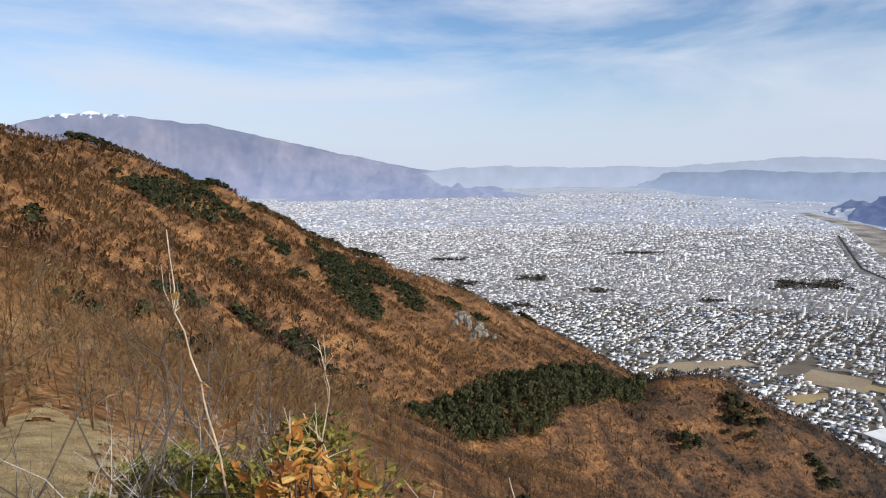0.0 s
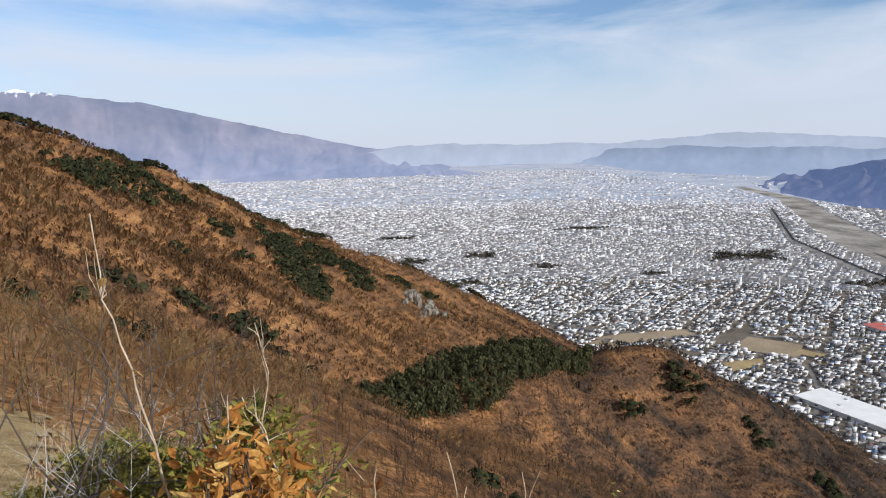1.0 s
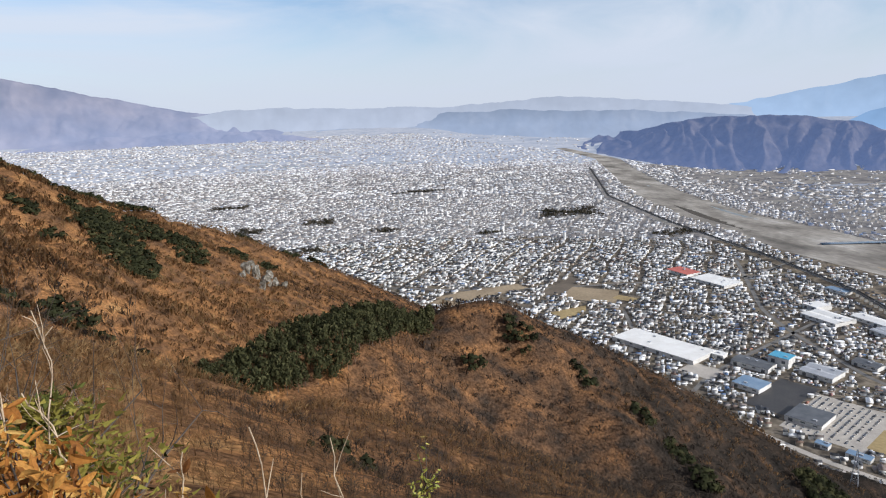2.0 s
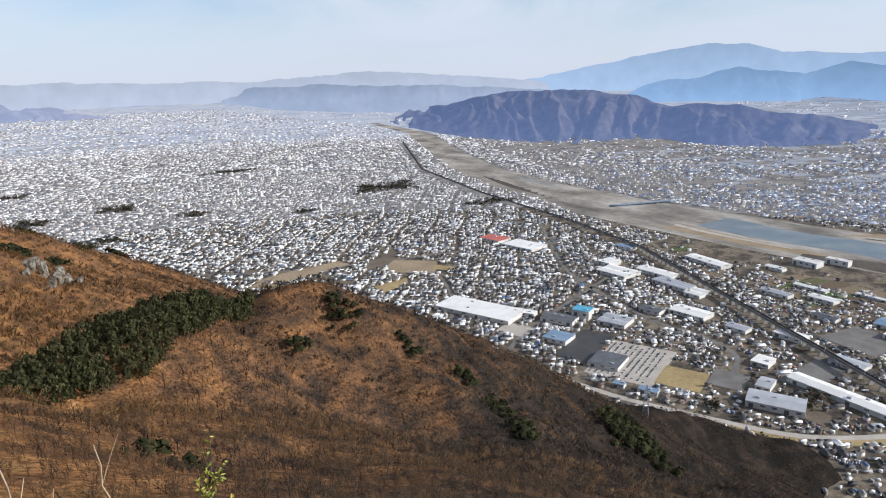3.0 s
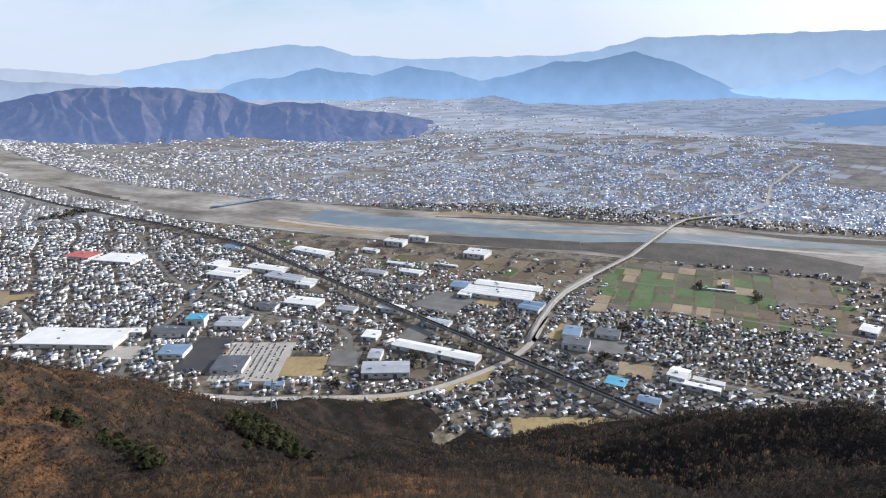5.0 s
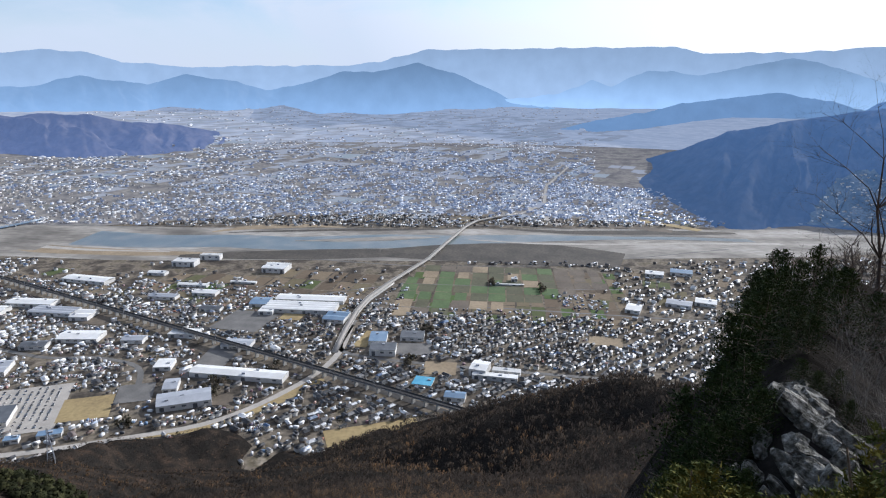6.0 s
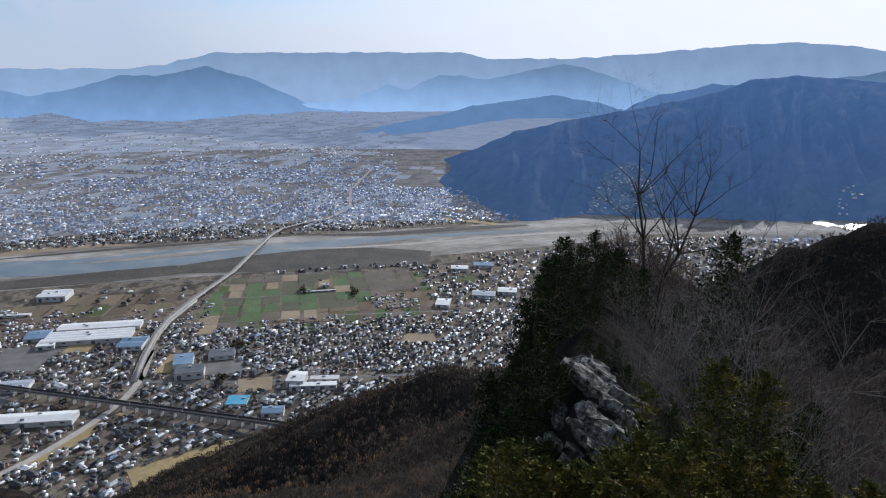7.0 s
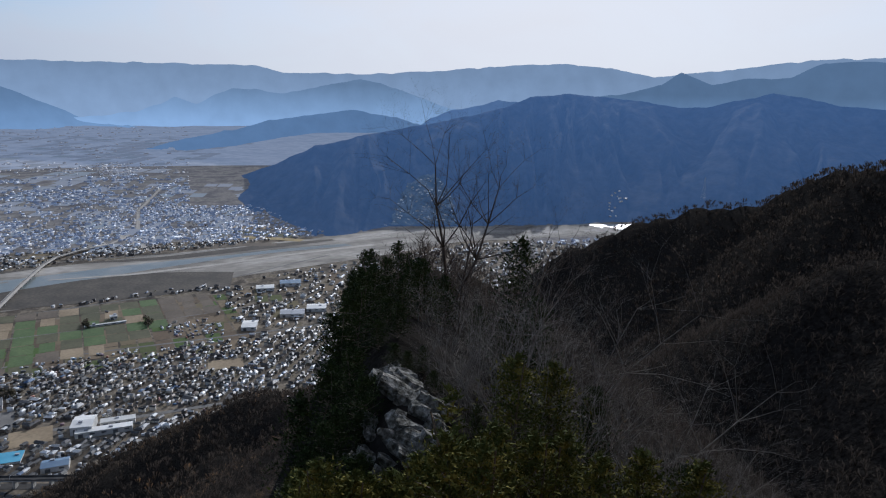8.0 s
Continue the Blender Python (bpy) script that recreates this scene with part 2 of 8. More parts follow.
M_ASPHALT = material("asphalt", [(0.3, (0.11, 0.105, 0.097)), (0.7, (0.185, 0.175, 0.16))], coords="true_place", scale=0.03, rough=0.95, fine=0.15, fine_scale=0.4)
M_ROADL = material("pale_road", [(0.3, (0.34, 0.31, 0.27)), (0.7, (0.45, 0.41, 0.355))], coords="true_place", scale=0.03, rough=0.95, fine=0.15, fine_scale=0.4)
M_WATER = material("river_water", [(0.3, (0.13, 0.165, 0.17)), (0.5, (0.17, 0.20, 0.20)), (0.7, (0.26, 0.26, 0.24))], coords="true_place", scale=0.012, rough=0.3, bump=0.08, bump_scale=0.15)
M_RAPIDS = material("rippled_water", [(0.3, (0.16, 0.20, 0.21)), (0.7, (0.24, 0.28, 0.29))], coords="true_place", scale=0.02, rough=0.42, bump=0.1, bump_scale=0.2)
M_GRAVEL = material("river_gravel", [(0.3, (0.10, 0.09, 0.075)), (0.44, (0.20, 0.18, 0.152)), (0.56, (0.30, 0.275, 0.235)), (0.7, (0.40, 0.37, 0.33))], coords="true_place", scale=0.008, rough=0.95, detail=8, fine=0.3, fine_scale=0.06,
                    stretch=(1.0, 0.45, 1.0))
M_SCRUB = material("river_scrub", [(0.3, (0.04, 0.034, 0.027)), (0.7, (0.085, 0.072, 0.055))], coords="true_place", scale=0.015, rough=0.95, fine=0.4, fine_scale=0.12)
M_TAN = material("dry_field", [(0.3, (0.22, 0.165, 0.10)), (0.7, (0.33, 0.255, 0.16))], coords="true_place", scale=0.012, rough=0.95, fine=0.2, fine_scale=0.15)
M_SOIL = material("ploughed_field", [(0.3, (0.09, 0.07, 0.05)), (0.7, (0.16, 0.128, 0.092))], coords="true_place", scale=0.012, rough=0.95, fine=0.2, fine_scale=0.15)
M_OLIVE = material("dull_green_field", [(0.3, (0.065, 0.065, 0.032)), (0.7, (0.11, 0.105, 0.055))], coords="true_place", scale=0.015, rough=0.95, fine=0.2, fine_scale=0.15)
# emission on these far fields stands in for the haze before them
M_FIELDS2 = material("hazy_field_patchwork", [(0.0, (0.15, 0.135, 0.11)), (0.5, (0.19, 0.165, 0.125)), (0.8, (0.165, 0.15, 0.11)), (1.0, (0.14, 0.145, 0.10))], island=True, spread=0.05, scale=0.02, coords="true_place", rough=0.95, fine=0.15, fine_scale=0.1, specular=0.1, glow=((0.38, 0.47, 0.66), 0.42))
M_GREEN = material("green_field", [(0.3, (0.052, 0.095, 0.028)), (0.7, (0.10, 0.145, 0.05))], coords="true_place", scale=0.015, rough=0.95, fine=0.2, fine_scale=0.15)
M_GOLD = material("golden_grass", [(0.3, (0.24, 0.175, 0.08)), (0.7, (0.38, 0.285, 0.13))], coords="true_place", scale=0.02, rough=0.95, fine=0.2, fine_scale=0.15)
M_BLACK = material("dark_solar_field", [(0.3, (0.035, 0.033, 0.033)), (0.7, (0.06, 0.055, 0.05))], coords="true_place", scale=0.03, rough=0.6, fine=0.2, fine_scale=0.3)
M_ROCK = material("grey_rock", [(0.36, (0.035, 0.033, 0.026)), (0.46, (0.11, 0.105, 0.088)), (0.56, (0.21, 0.203, 0.18)), (0.68, (0.36, 0.35, 0.315))], scale=4.5, rough=0.95, detail=12, bump=1.0, bump_scale=9, fine=0.45, fine_scale=22, specular=0.2)
# the far plain's haze is painted on as emission too
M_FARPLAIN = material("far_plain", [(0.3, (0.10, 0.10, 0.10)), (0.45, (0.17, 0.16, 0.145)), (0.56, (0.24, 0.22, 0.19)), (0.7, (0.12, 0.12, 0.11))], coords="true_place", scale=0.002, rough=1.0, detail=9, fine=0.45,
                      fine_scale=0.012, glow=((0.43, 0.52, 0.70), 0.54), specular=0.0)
# haze over the farthest houses, given to walls and roofs as emission
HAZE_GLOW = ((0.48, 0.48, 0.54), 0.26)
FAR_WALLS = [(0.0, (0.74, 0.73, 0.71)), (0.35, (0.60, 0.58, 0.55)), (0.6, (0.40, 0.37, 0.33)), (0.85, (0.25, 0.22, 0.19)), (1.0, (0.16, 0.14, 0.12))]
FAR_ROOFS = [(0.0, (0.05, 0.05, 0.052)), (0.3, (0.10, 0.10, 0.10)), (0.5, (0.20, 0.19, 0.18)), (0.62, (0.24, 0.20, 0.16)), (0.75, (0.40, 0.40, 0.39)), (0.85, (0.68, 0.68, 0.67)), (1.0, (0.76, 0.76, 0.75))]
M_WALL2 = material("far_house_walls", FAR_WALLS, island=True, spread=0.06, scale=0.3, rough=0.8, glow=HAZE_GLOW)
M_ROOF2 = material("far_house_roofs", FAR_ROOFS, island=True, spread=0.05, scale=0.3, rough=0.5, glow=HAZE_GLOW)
# haze emission for the middle plain, and a bluer one beyond the river
MID_HAZE = ((0.44, 0.44, 0.49), 0.16)
BLUE_HAZE = ((0.29, 0.40, 0.66), 0.31)
M_WALL4 = material("blue_hazy_house_walls", BACKLIT_WALLS, island=True, spread=0.06, scale=0.3, rough=0.8, glow=BLUE_HAZE)
M_ROOF4 = material("blue_hazy_house_roofs", BACKLIT_ROOFS, island=True, spread=0.05, scale=0.3, rough=0.45, glow=BLUE_HAZE)
M_WALL3 = material("hazy_house_walls", FAR_WALLS, island=True, spread=0.06, scale=0.3, rough=0.8, glow=MID_HAZE)
M_ROOF3 = material("hazy_house_roofs", FAR_ROOFS, island=True, spread=0.05, scale=0.3, rough=0.5, glow=MID_HAZE)
M_MIDPLAIN = material("hazy_plain", [(0.3, (0.08, 0.075, 0.07)), (0.45, (0.14, 0.13, 0.12)), (0.56, (0.22, 0.2, 0.17)), (0.7, (0.12, 0.12, 0.10))], coords="true_place", scale=0.008, rough=1.0, detail=9, fine=0.4, fine_scale=0.05, glow=MID_HAZE, specular=0.0)
M_CLIFF = material("cliff_rock", [(0.3, (0.05, 0.045, 0.036)), (0.45, (0.13, 0.115, 0.09)), (0.56, (0.22, 0.205, 0.175)), (0.7, (0.33, 0.315, 0.28))], scale=0.2, rough=0.95, detail=9, bump=0.7, bump_scale=0.4, fine=0.35, fine_scale=0.6, specular=0.2)
# ================= the mountain the viewer stands on =================
# crests: bearing, distance, height of the ground; slope (or the slopes to the left and the right); half width of the rounded top
CRESTS = [
    # the far brown mountainside and its skyline
    ([(-75, 560, 760), (-50, 660, 655), (-33.1, 800, 592), (-27.6, 850, 571), (-20.1, 930, 527), (-15.8, 990, 487), (-9.9, 1100, 418), (-3.2, 1220, 353),
      (5.7, 1420, 224), (11.5, 1560, 52), (15, 1680, -10)], 0.60, 14),
    # side spurs of that mountainside, running down towards the viewer's valley
    ([(-15.8, 990, 478), (-14, 800, 395), (-11, 640, 325)], 0.62, 10),
    ([(-3.2, 1220, 345), (-1.0, 1000, 270), (1.5, 820, 215)], 0.62, 10),
    ([(-27.6, 850, 560), (-24, 640, 470), (-20, 520, 400)], 0.62, 10),
    # the slope beside the viewer, leading down to the saddle of the pine spur
    ([(-70, 60, 536), (-45, 110, 528), (-34, 200, 521), (-23, 225, 489), (-14.3, 250, 462), (-8, 270, 438), (-4.6, 290, 419), (-2.0, 320, 402)], 0.66, 8),
    # the turf shoulder beside the viewer
    ([(-48, 12, 534.0), (-36, 30, 528.5), (-34, 60, 522), (-34, 110, 517), (-34, 200, 519)], 0.66, 4),
    # the lip of ground before the viewer's feet
    ([(-30, 0.8, 538.25), (-28, 3, 537.4), (-28, 6, 535.9), (-29, 10, 533.2), (-34, 20, 529.8)], 0.75, 1.5),
    # the pine spur and its run down to the plain
    ([(-2.6, 330, 394), (3.1, 370, 401), (7.6, 410, 401), (12.2, 450, 395), (17.2, 480, 374), (22.5, 510, 368), (28.4, 540, 344), (35, 600, 279), (42, 660, 221),
      (51, 800, 114), (58, 890, 65), (64, 930, 32), (70, 950, -8)], 0.66, 16),
    ([(22.5, 510, 374), (38, 420, 300), (52, 400, 236), (64, 450, 160), (72, 560, 70)], 0.62, 12),
    # the dark knob below the rock spur
    ([(120, 180, 430), (113, 400, 352), (108, 450, 326), (103.5, 500, 305), (97, 560, 254), (90, 640, 172), (83.3, 720, 92), (76, 820, 14), (71, 900, -8)], 0.62, 14),
    # the rock spur
    ([(-150, 5, 539.0), (0, 0, 538.3), (118, 3, 535.6), (118, 6, 531.0), (117, 10, 529.3), (117, 14, 530.5), (116.8, 17, 531.9), (115.8, 22, 531.8), (115.2, 30, 530.6), (114.2, 45, 527.5), (118, 70, 523.5), (122, 110, 512), (124, 200, 440), (121, 320, 360)], (2.4, 0.8), 1.0),
    # the shaded slope across the side valley, and the nearer crease in it
    ([(176, 520, 590), (162, 610, 528), (153.5, 700, 503), (147.8, 800, 455), (141.9, 880, 419), (136.8, 960, 379), (130.8, 1050, 312), (125, 1100, 215), (121, 1140, 90), (118, 1180, -10)], 1.15, 10),
    ([(172, 300, 540), (154.4, 330, 480), (145, 400, 416), (139, 470, 357), (132, 560, 285), (126, 640, 200)], 0.95, 10),
    # the summit behind
    ([(-75, 560, 740), (-110, 420, 725), (-150, 400, 720), (-175, 450, 640)], 1.05, 20),
    ([(-150, 400, 720), (-138, 150, 600), (-145, 30, 547), (-150, 5, 539.0)], 1.0, 2),
    ([(-110, 420, 725), (-90, 180, 575), (-70, 60, 536)], 0.6, 8),
]


def ground_height(x, y):
    x, y = np.asarray(x, float), np.asarray(y, float)
    d = np.hypot(x, y)
    tau = np.clip(0.25 + d * 0.02, 0.25, 9.0)
    total, top = None, np.full(x.shape, -1e9)
    hs = []
    for pts, k, w in CRESTS:
        p = np.array([polar(*q) for q in pts])
        best = np.full(x.shape, -1e9)
        for a, b in zip(p[:-1], p[1:]):
            ab = b[:2] - a[:2]
            s = np.clip(((x - a[0]) * ab[0] + (y - a[1]) * ab[1]) / (ab @ ab), 0, 1)
            dist = np.hypot(x - a[0] - s * ab[0], y - a[1] - s * ab[1])
            ww = np.minimum(w, 0.3 + d * 0.08)
            kk = k if np.isscalar(k) else np.where((x - a[0]) * ab[1] - (y - a[1]) * ab[0] < 0, (k[0] * np.minimum(dist, 14) + min(k[0], 0.8) * np.maximum(dist - 14, 0)) / np.maximum(dist, 0.01), k[1])
            best = np.maximum(best, a[2] + s * (b[2] - a[2]) - kk * (np.sqrt(dist * dist + ww * ww) - ww))
        hs.append(best)
        top = np.maximum(top, best)
    total = sum(np.exp((h - top) / tau) for h in hs)
    z = top + tau * np.log(total)
    amp = np.clip((d - 40) / 300, 0, 1)
    gully = 1 - np.abs(fbm(x / 95 + 3.1, y / 95, 3, 5))
    z = z + amp * (10 * fbm(x / 140, y / 140, 4, 11) - 16 * (gully ** 4 - 0.4))
    z = z + np.clip(d / 60, 0.03, 1) * 1.2 * fbm(x / 11, y / 11, 3, 23)
    return z


def polar_sheet(azs, rs, height, limit):
    aa, rr = np.meshgrid(np.radians(azs), rs)
    x, y = rr * np.sin(aa), rr * np.cos(aa)
    z = height(x, y)
    n, m = x.shape
    idx = np.arange(n * m).reshape(n, m)
    quads = np.stack([idx[:-1, :-1], idx[:-1, 1:], idx[1:, 1:], idx[1:, :-1]], -1).reshape(-1, 4)
    keep = (z.ravel()[quads] > limit).any(1)
    return np.stack([x, y, z], -1).reshape(-1, 3), quads[keep][:, ::-1]


fine_az = np.concatenate([np.arange(-180, -46, 2.0), np.arange(-46, 158, 0.52), np.arange(158, 181, 2.0)])
fine_r = np.concatenate([[0.01, 0.2, 0.4], np.geomspace(0.6, 1900, 215)])
hill_v, hill_q = polar_sheet(fine_az, fine_r, ground_height, -6)
hill_me = mesh_from("mountainside", hill_v, hill_q, M_LITTER, smooth=True)


def brush_and_shade(x, y, z):
    """Tone of the litter: patches of grey brush, and the shade of the spur and right-hand slopes painted in as darker
    colour.
    """
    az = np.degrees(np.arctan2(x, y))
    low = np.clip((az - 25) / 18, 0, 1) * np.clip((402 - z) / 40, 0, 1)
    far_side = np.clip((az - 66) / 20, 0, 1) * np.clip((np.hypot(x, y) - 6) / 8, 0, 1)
    slope_shade = np.clip((az - 108) / 12, 0, 1) * np.clip((np.hypot(x, y) - 12) / 30, 0, 1)
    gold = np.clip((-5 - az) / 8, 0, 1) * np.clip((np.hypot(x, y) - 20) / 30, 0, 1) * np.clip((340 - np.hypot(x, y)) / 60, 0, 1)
    return 0.06 * np.clip((4 - az) / 6, 0, 1) + 0.1 * gold - 0.1 * np.clip((az - 9) / 8, 0, 1) - 0.24 * low - 0.1 * np.clip((az - 40) / 15, 0, 1) * low - 0.5 * far_side * (1 - 0.4 * low) - 0.4 * slope_shade + 0.13 * fbm(x / 45, y / 45, 4, 61) + 0.05 * fbm(x / 9, y / 9, 3, 67)


give(hill_me, "litter_tone", brush_and_shade(hill_v[:, 0], hill_v[:, 1], hill_v[:, 2]))
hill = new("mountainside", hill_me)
tagged(hill, "steep mountainside covered in brown leaf litter", "mountainside", kind="structure")

# ================= the valley floor =================
ga = np.concatenate([np.arange(-180, -40, 5.0), np.arange(-40, 165, 1.0), np.arange(165, 181, 5.0)])
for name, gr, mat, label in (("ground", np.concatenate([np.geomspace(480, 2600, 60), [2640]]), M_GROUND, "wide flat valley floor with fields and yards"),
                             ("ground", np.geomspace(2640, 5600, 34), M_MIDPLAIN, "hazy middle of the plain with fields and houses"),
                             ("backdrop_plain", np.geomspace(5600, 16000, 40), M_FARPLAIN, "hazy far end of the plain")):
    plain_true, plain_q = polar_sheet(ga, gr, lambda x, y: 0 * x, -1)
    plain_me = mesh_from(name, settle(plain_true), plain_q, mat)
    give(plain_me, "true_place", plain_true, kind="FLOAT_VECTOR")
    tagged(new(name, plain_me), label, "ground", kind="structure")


def strip(name, line, width, z, mat, label, category, kind="structure", step=60.0, link=True):
    """A band of ground along a polyline of true places."""
    pts = [np.array(p, float) for p in line]
    dense = [pts[0]]
    for a, b in zip(pts[:-1], pts[1:]):
        n = max(1, int(np.hypot(*(b - a)[:2]) / step))
        dense += [a + (b - a) * i / n for i in range(1, n + 1)]
    dense = np.array(dense)
    # rounded bends
    for _ in range(3):
        dense[1:-1] = 0.25 * dense[:-2] + 0.5 * dense[1:-1] + 0.25 * dense[2:]
    t = np.gradient(dense[:, :2], axis=0)
    t /= np.linalg.norm(t, axis=1)[:, None]
    nrm = np.stack([-t[:, 1], t[:, 0]], 1)
    w = (np.full(len(dense), width) if np.isscalar(width) else np.interp(np.linspace(0, 1, len(dense)), np.linspace(0, 1, len(width)), width)) / 2
    left, right = dense[:, :2] + nrm * w[:, None], dense[:, :2] - nrm * w[:, None]
    zz = np.full((len(dense), 1), z) if dense.shape[1] == 2 else dense[:, 2:3]
    true = np.concatenate([np.hstack([left, zz]), np.hstack([right, zz])])
    n = len(dense)
    i = np.arange(n - 1)
    me = mesh_from(name, settle(true), np.stack([i, i + n, i + n + 1, i + 1], 1), mat)
    give(me, "true_place", true, kind="FLOAT_VECTOR")
    return tagged(new(name, me), label, category, kind=kind) if link else me


def patch(name, corners, z, mat, label, category):
    c = np.array([(x, y, z) for x, y in corners], float)
    me = mesh_from(name, settle(c), np.array([range(len(c))]), mat)
    give(me, "true_place", c, kind="FLOAT_VECTOR")
    return tagged(new(name, me), label, category, kind="structure")


# river: gravel bed, water, dark scrub bar
BED = [(3600, 6600), (3280, 5150), (2670, 3900), (2273, 2978), (2110, 2395), (2085, 2045), (2010, 1724), (2030, 1390), (2034, 1055), (2073, 780), (2110, 510), (2125, 213), (2190, -182), (2240, -560), (2290, -960), (2380, -1350), (2240, -1950), (2060, -2700), (1800, -3600)]
strip("river_bed", BED, [110, 140, 170, 220, 235, 270, 340, 400, 350, 400, 440, 440, 430, 400, 360, 360, 340, 320, 300], 0.25, M_GRAVEL, "pale gravel river bed with sandy banks", "river bed")
WATER = [(2120, 1840), (2105, 1690), (2098, 1570), (2069, 1350), (2044, 1095), (2090, 850), (2071, 657), (2118, 460), (2160, 268), (2165, 150), (2205, 20), (2255, -180), (2290, -450), (2315, -660), (2310, -976), (2330, -1279), (2320, -1548), (2250, -1950), (2120, -2350), (1980, -2900)]
strip("river", WATER, [60, 150, 195, 170, 170, 175, 190, 130, 90, 40, 45, 40, 40, 40, 60, 80, 80, 110, 110, 100], 0.5, M_WATER, "calm blue river in a gravel bed", "river", step=40)
strip("river_bank", [(1990, 330), (2020, 150), (2040, -60), (2030, -280), (1990, -420)], [90, 190, 250, 260, 180], 0.6, M_SCRUB, "dark scrub on a river bar", "river bank", step=30)

strip("river_bank", [(1880, 930), (1915, 720), (1950, 520), (1990, 330)], [30, 90, 120, 100], 0.7, M_SCRUB, "dark scrub along the near river bank", "river bank", step=30)
strip("river_bank", [(2200, 900), (2250, 700), (2300, 480), (2330, 250), (2400, 0)], [10, 26, 30, 26, 10], 0.75, M_SCRUB, "dark scrub along the far river bank", "river bank", step=30)
strip("gravel_bar", [(2300, 3100), (2150, 2500), (2060, 2000), (1965, 1600), (1915, 1250), (1925, 980)], [14, 24, 30, 26, 30, 10], 0.7, M_ROADL, "pale gravel channel in the river bed", "gravel bar", step=30)
strip("river", [(2480, 3450), (2290, 2800), (2180, 2300), (2125, 1800)], [14, 20, 26, 60], 0.8, M_WATER, "narrow blue channel of the river", "river", step=30)
strip("river_bank", [(2200, 2900), (2040, 2420), (1985, 2080), (1930, 1780)], [20, 46, 40, 14], 0.85, M_SCRUB, "dry brown scrub on the river bed", "river bank", step=30)
strip("gravel_bar", [(2200, 60), (2170, -160), (2190, -420), (2240, -700), (2270, -1000), (2300, -1400)], [10, 24, 20, 28, 24, 40], 0.9, M_ROADL, "pale gravel channel in the river bed", "gravel bar", step=30)
strip("river_bank", [(2390, -40), (2350, -300), (2400, -620), (2420, -950)], [12, 60, 70, 20], 0.85, M_SCRUB, "dry brown scrub on the river bed", "river bank", step=30)
strip("gravel_bar", [(2110, 640), (2140, 480), (2190, 300), (2225, 160)], [8, 46, 60, 10], 0.8, M_GRAVEL, "grey gravel bar in the river", "gravel bar", step=20)
strip("river", [(2330, -1700), (2290, -1860), (2230, -2060), (2150, -2260), (2060, -2460)], [40, 110, 130, 120, 90], 0.95, M_RAPIDS, "rippled bright river bend below the dark hill", "river", step=30)


def slope_at(az, el):
    """Where the mountainside is met at that bearing and elevation, beyond the near ground."""
    r = np.geomspace(100, 1800, 900)
    x, y = r * math.sin(radians(az)), r * math.cos(radians(az))
    e = np.degrees(np.arctan2(ground_height(x, y) - EYE, r))
    hit = np.where(e >= el)[0]
    i = hit[0] if len(hit) else len(r) - 1
    return x[i], y[i]
# ================= distant hills =================
def hill_range(name, label, crest, foot, depth, mat, rough=0.12, seed=1, ragged=0.06):
    """A range of hills from the bearings and elevations of its skyline and of its foot on the plain: folded on this side, with a plain back.
    depth: metres from the foot to the crest, or rows of (bearing, metres)."""
    az = np.array([c[0] for c in crest], float)
    near_by = foot[0][1] < -3.9
    aa = np.arange(az[0], az[-1] + 0.01, 0.12 if near_by else 0.16)
    lines = np.interp(aa, az, [c[1] for c in crest]) + 0.11 * fbm(aa * 1.1, aa * 0, 4, seed + 9)
    feet = np.interp(aa, [c[0] for c in foot], [c[1] for c in foot])
    # between the given places the foot runs out and in with the spurs
    feet = np.minimum(feet + ragged * 2.0 * fbm(aa * 0.45, aa * 0 + 3.7, 4, seed + 31), -1.9)
    near = drawn(EYE / np.tan(np.radians(-feet)))
    deep = np.full(aa.shape, float(depth)) if np.isscalar(depth) else np.interp(aa, [q[0] for q in depth], [q[1] for q in depth])
    far = np.minimum(near + deep * np.clip((lines - feet) / 0.8, 0.15, 1), 4905)
    rows = np.concatenate([np.linspace(0, 1, 56), 1 + np.linspace(0.2, 0.7, 3)])
    ga_, rr = np.meshgrid(aa, rows)
    dist = np.minimum(near + rr * (far - near), 4985)
    floor = np.where(near < NEAR_LIMIT, -EYE, -EYE * near / np.interp(near, _drawn, _true))
    tops = far * np.tan(np.radians(lines))
    arc = np.radians(ga_) * far
    size = float(np.mean(deep))
    # spurs and gullies that run down the slope and wander
    cut = min(size * 0.62, 150.0 if size < 600 else 330.0)
    warp = 0.8 * fbm(arc / (cut * 1.5), rr * 1.5, 3, seed + 2)
    fold = 1 - np.abs(fbm(arc / cut + warp, rr * 0.7 + 4.2, 4, seed))
    rel = np.where(rr <= 1, np.clip(rr, 0, 1) ** 1.08, np.clip(1 - (rr - 1) / 0.7, 0, 1) ** 0.8)
    span = np.maximum(tops - floor, 0.0)
    z = (floor - 3) + (span + 3) * np.maximum(rel + rough * 5.0 * rel * (1 - rel) * (fold - 0.72), 0.3 * rel) + span * (0.022 if size > 250 else 0.005) * fbm(arc / (size * 0.08), rr * 9, 3, seed + 4) * (rel > 0.02) * (rel < 0.98)
    a = np.radians(ga_)
    v = np.stack([dist * np.sin(a), dist * np.cos(a), EYE + z], -1).reshape(-1, 3)
    n, m = ga_.shape
    idx = np.arange(n * m).reshape(n, m)
    q = np.stack([idx[:-1, :-1], idx[1:, :-1], idx[1:, 1:], idx[:-1, 1:]], -1).reshape(-1, 4)
    ob = new(name, mesh_from(name, v, q[:, ::-1], mat, smooth=True))
    ob["columns"], ob["first_bearing"], ob["bearing_step"] = m, float(aa[0]), float(aa[1] - aa[0])
    return tagged(ob, label, "hills", kind="structure")


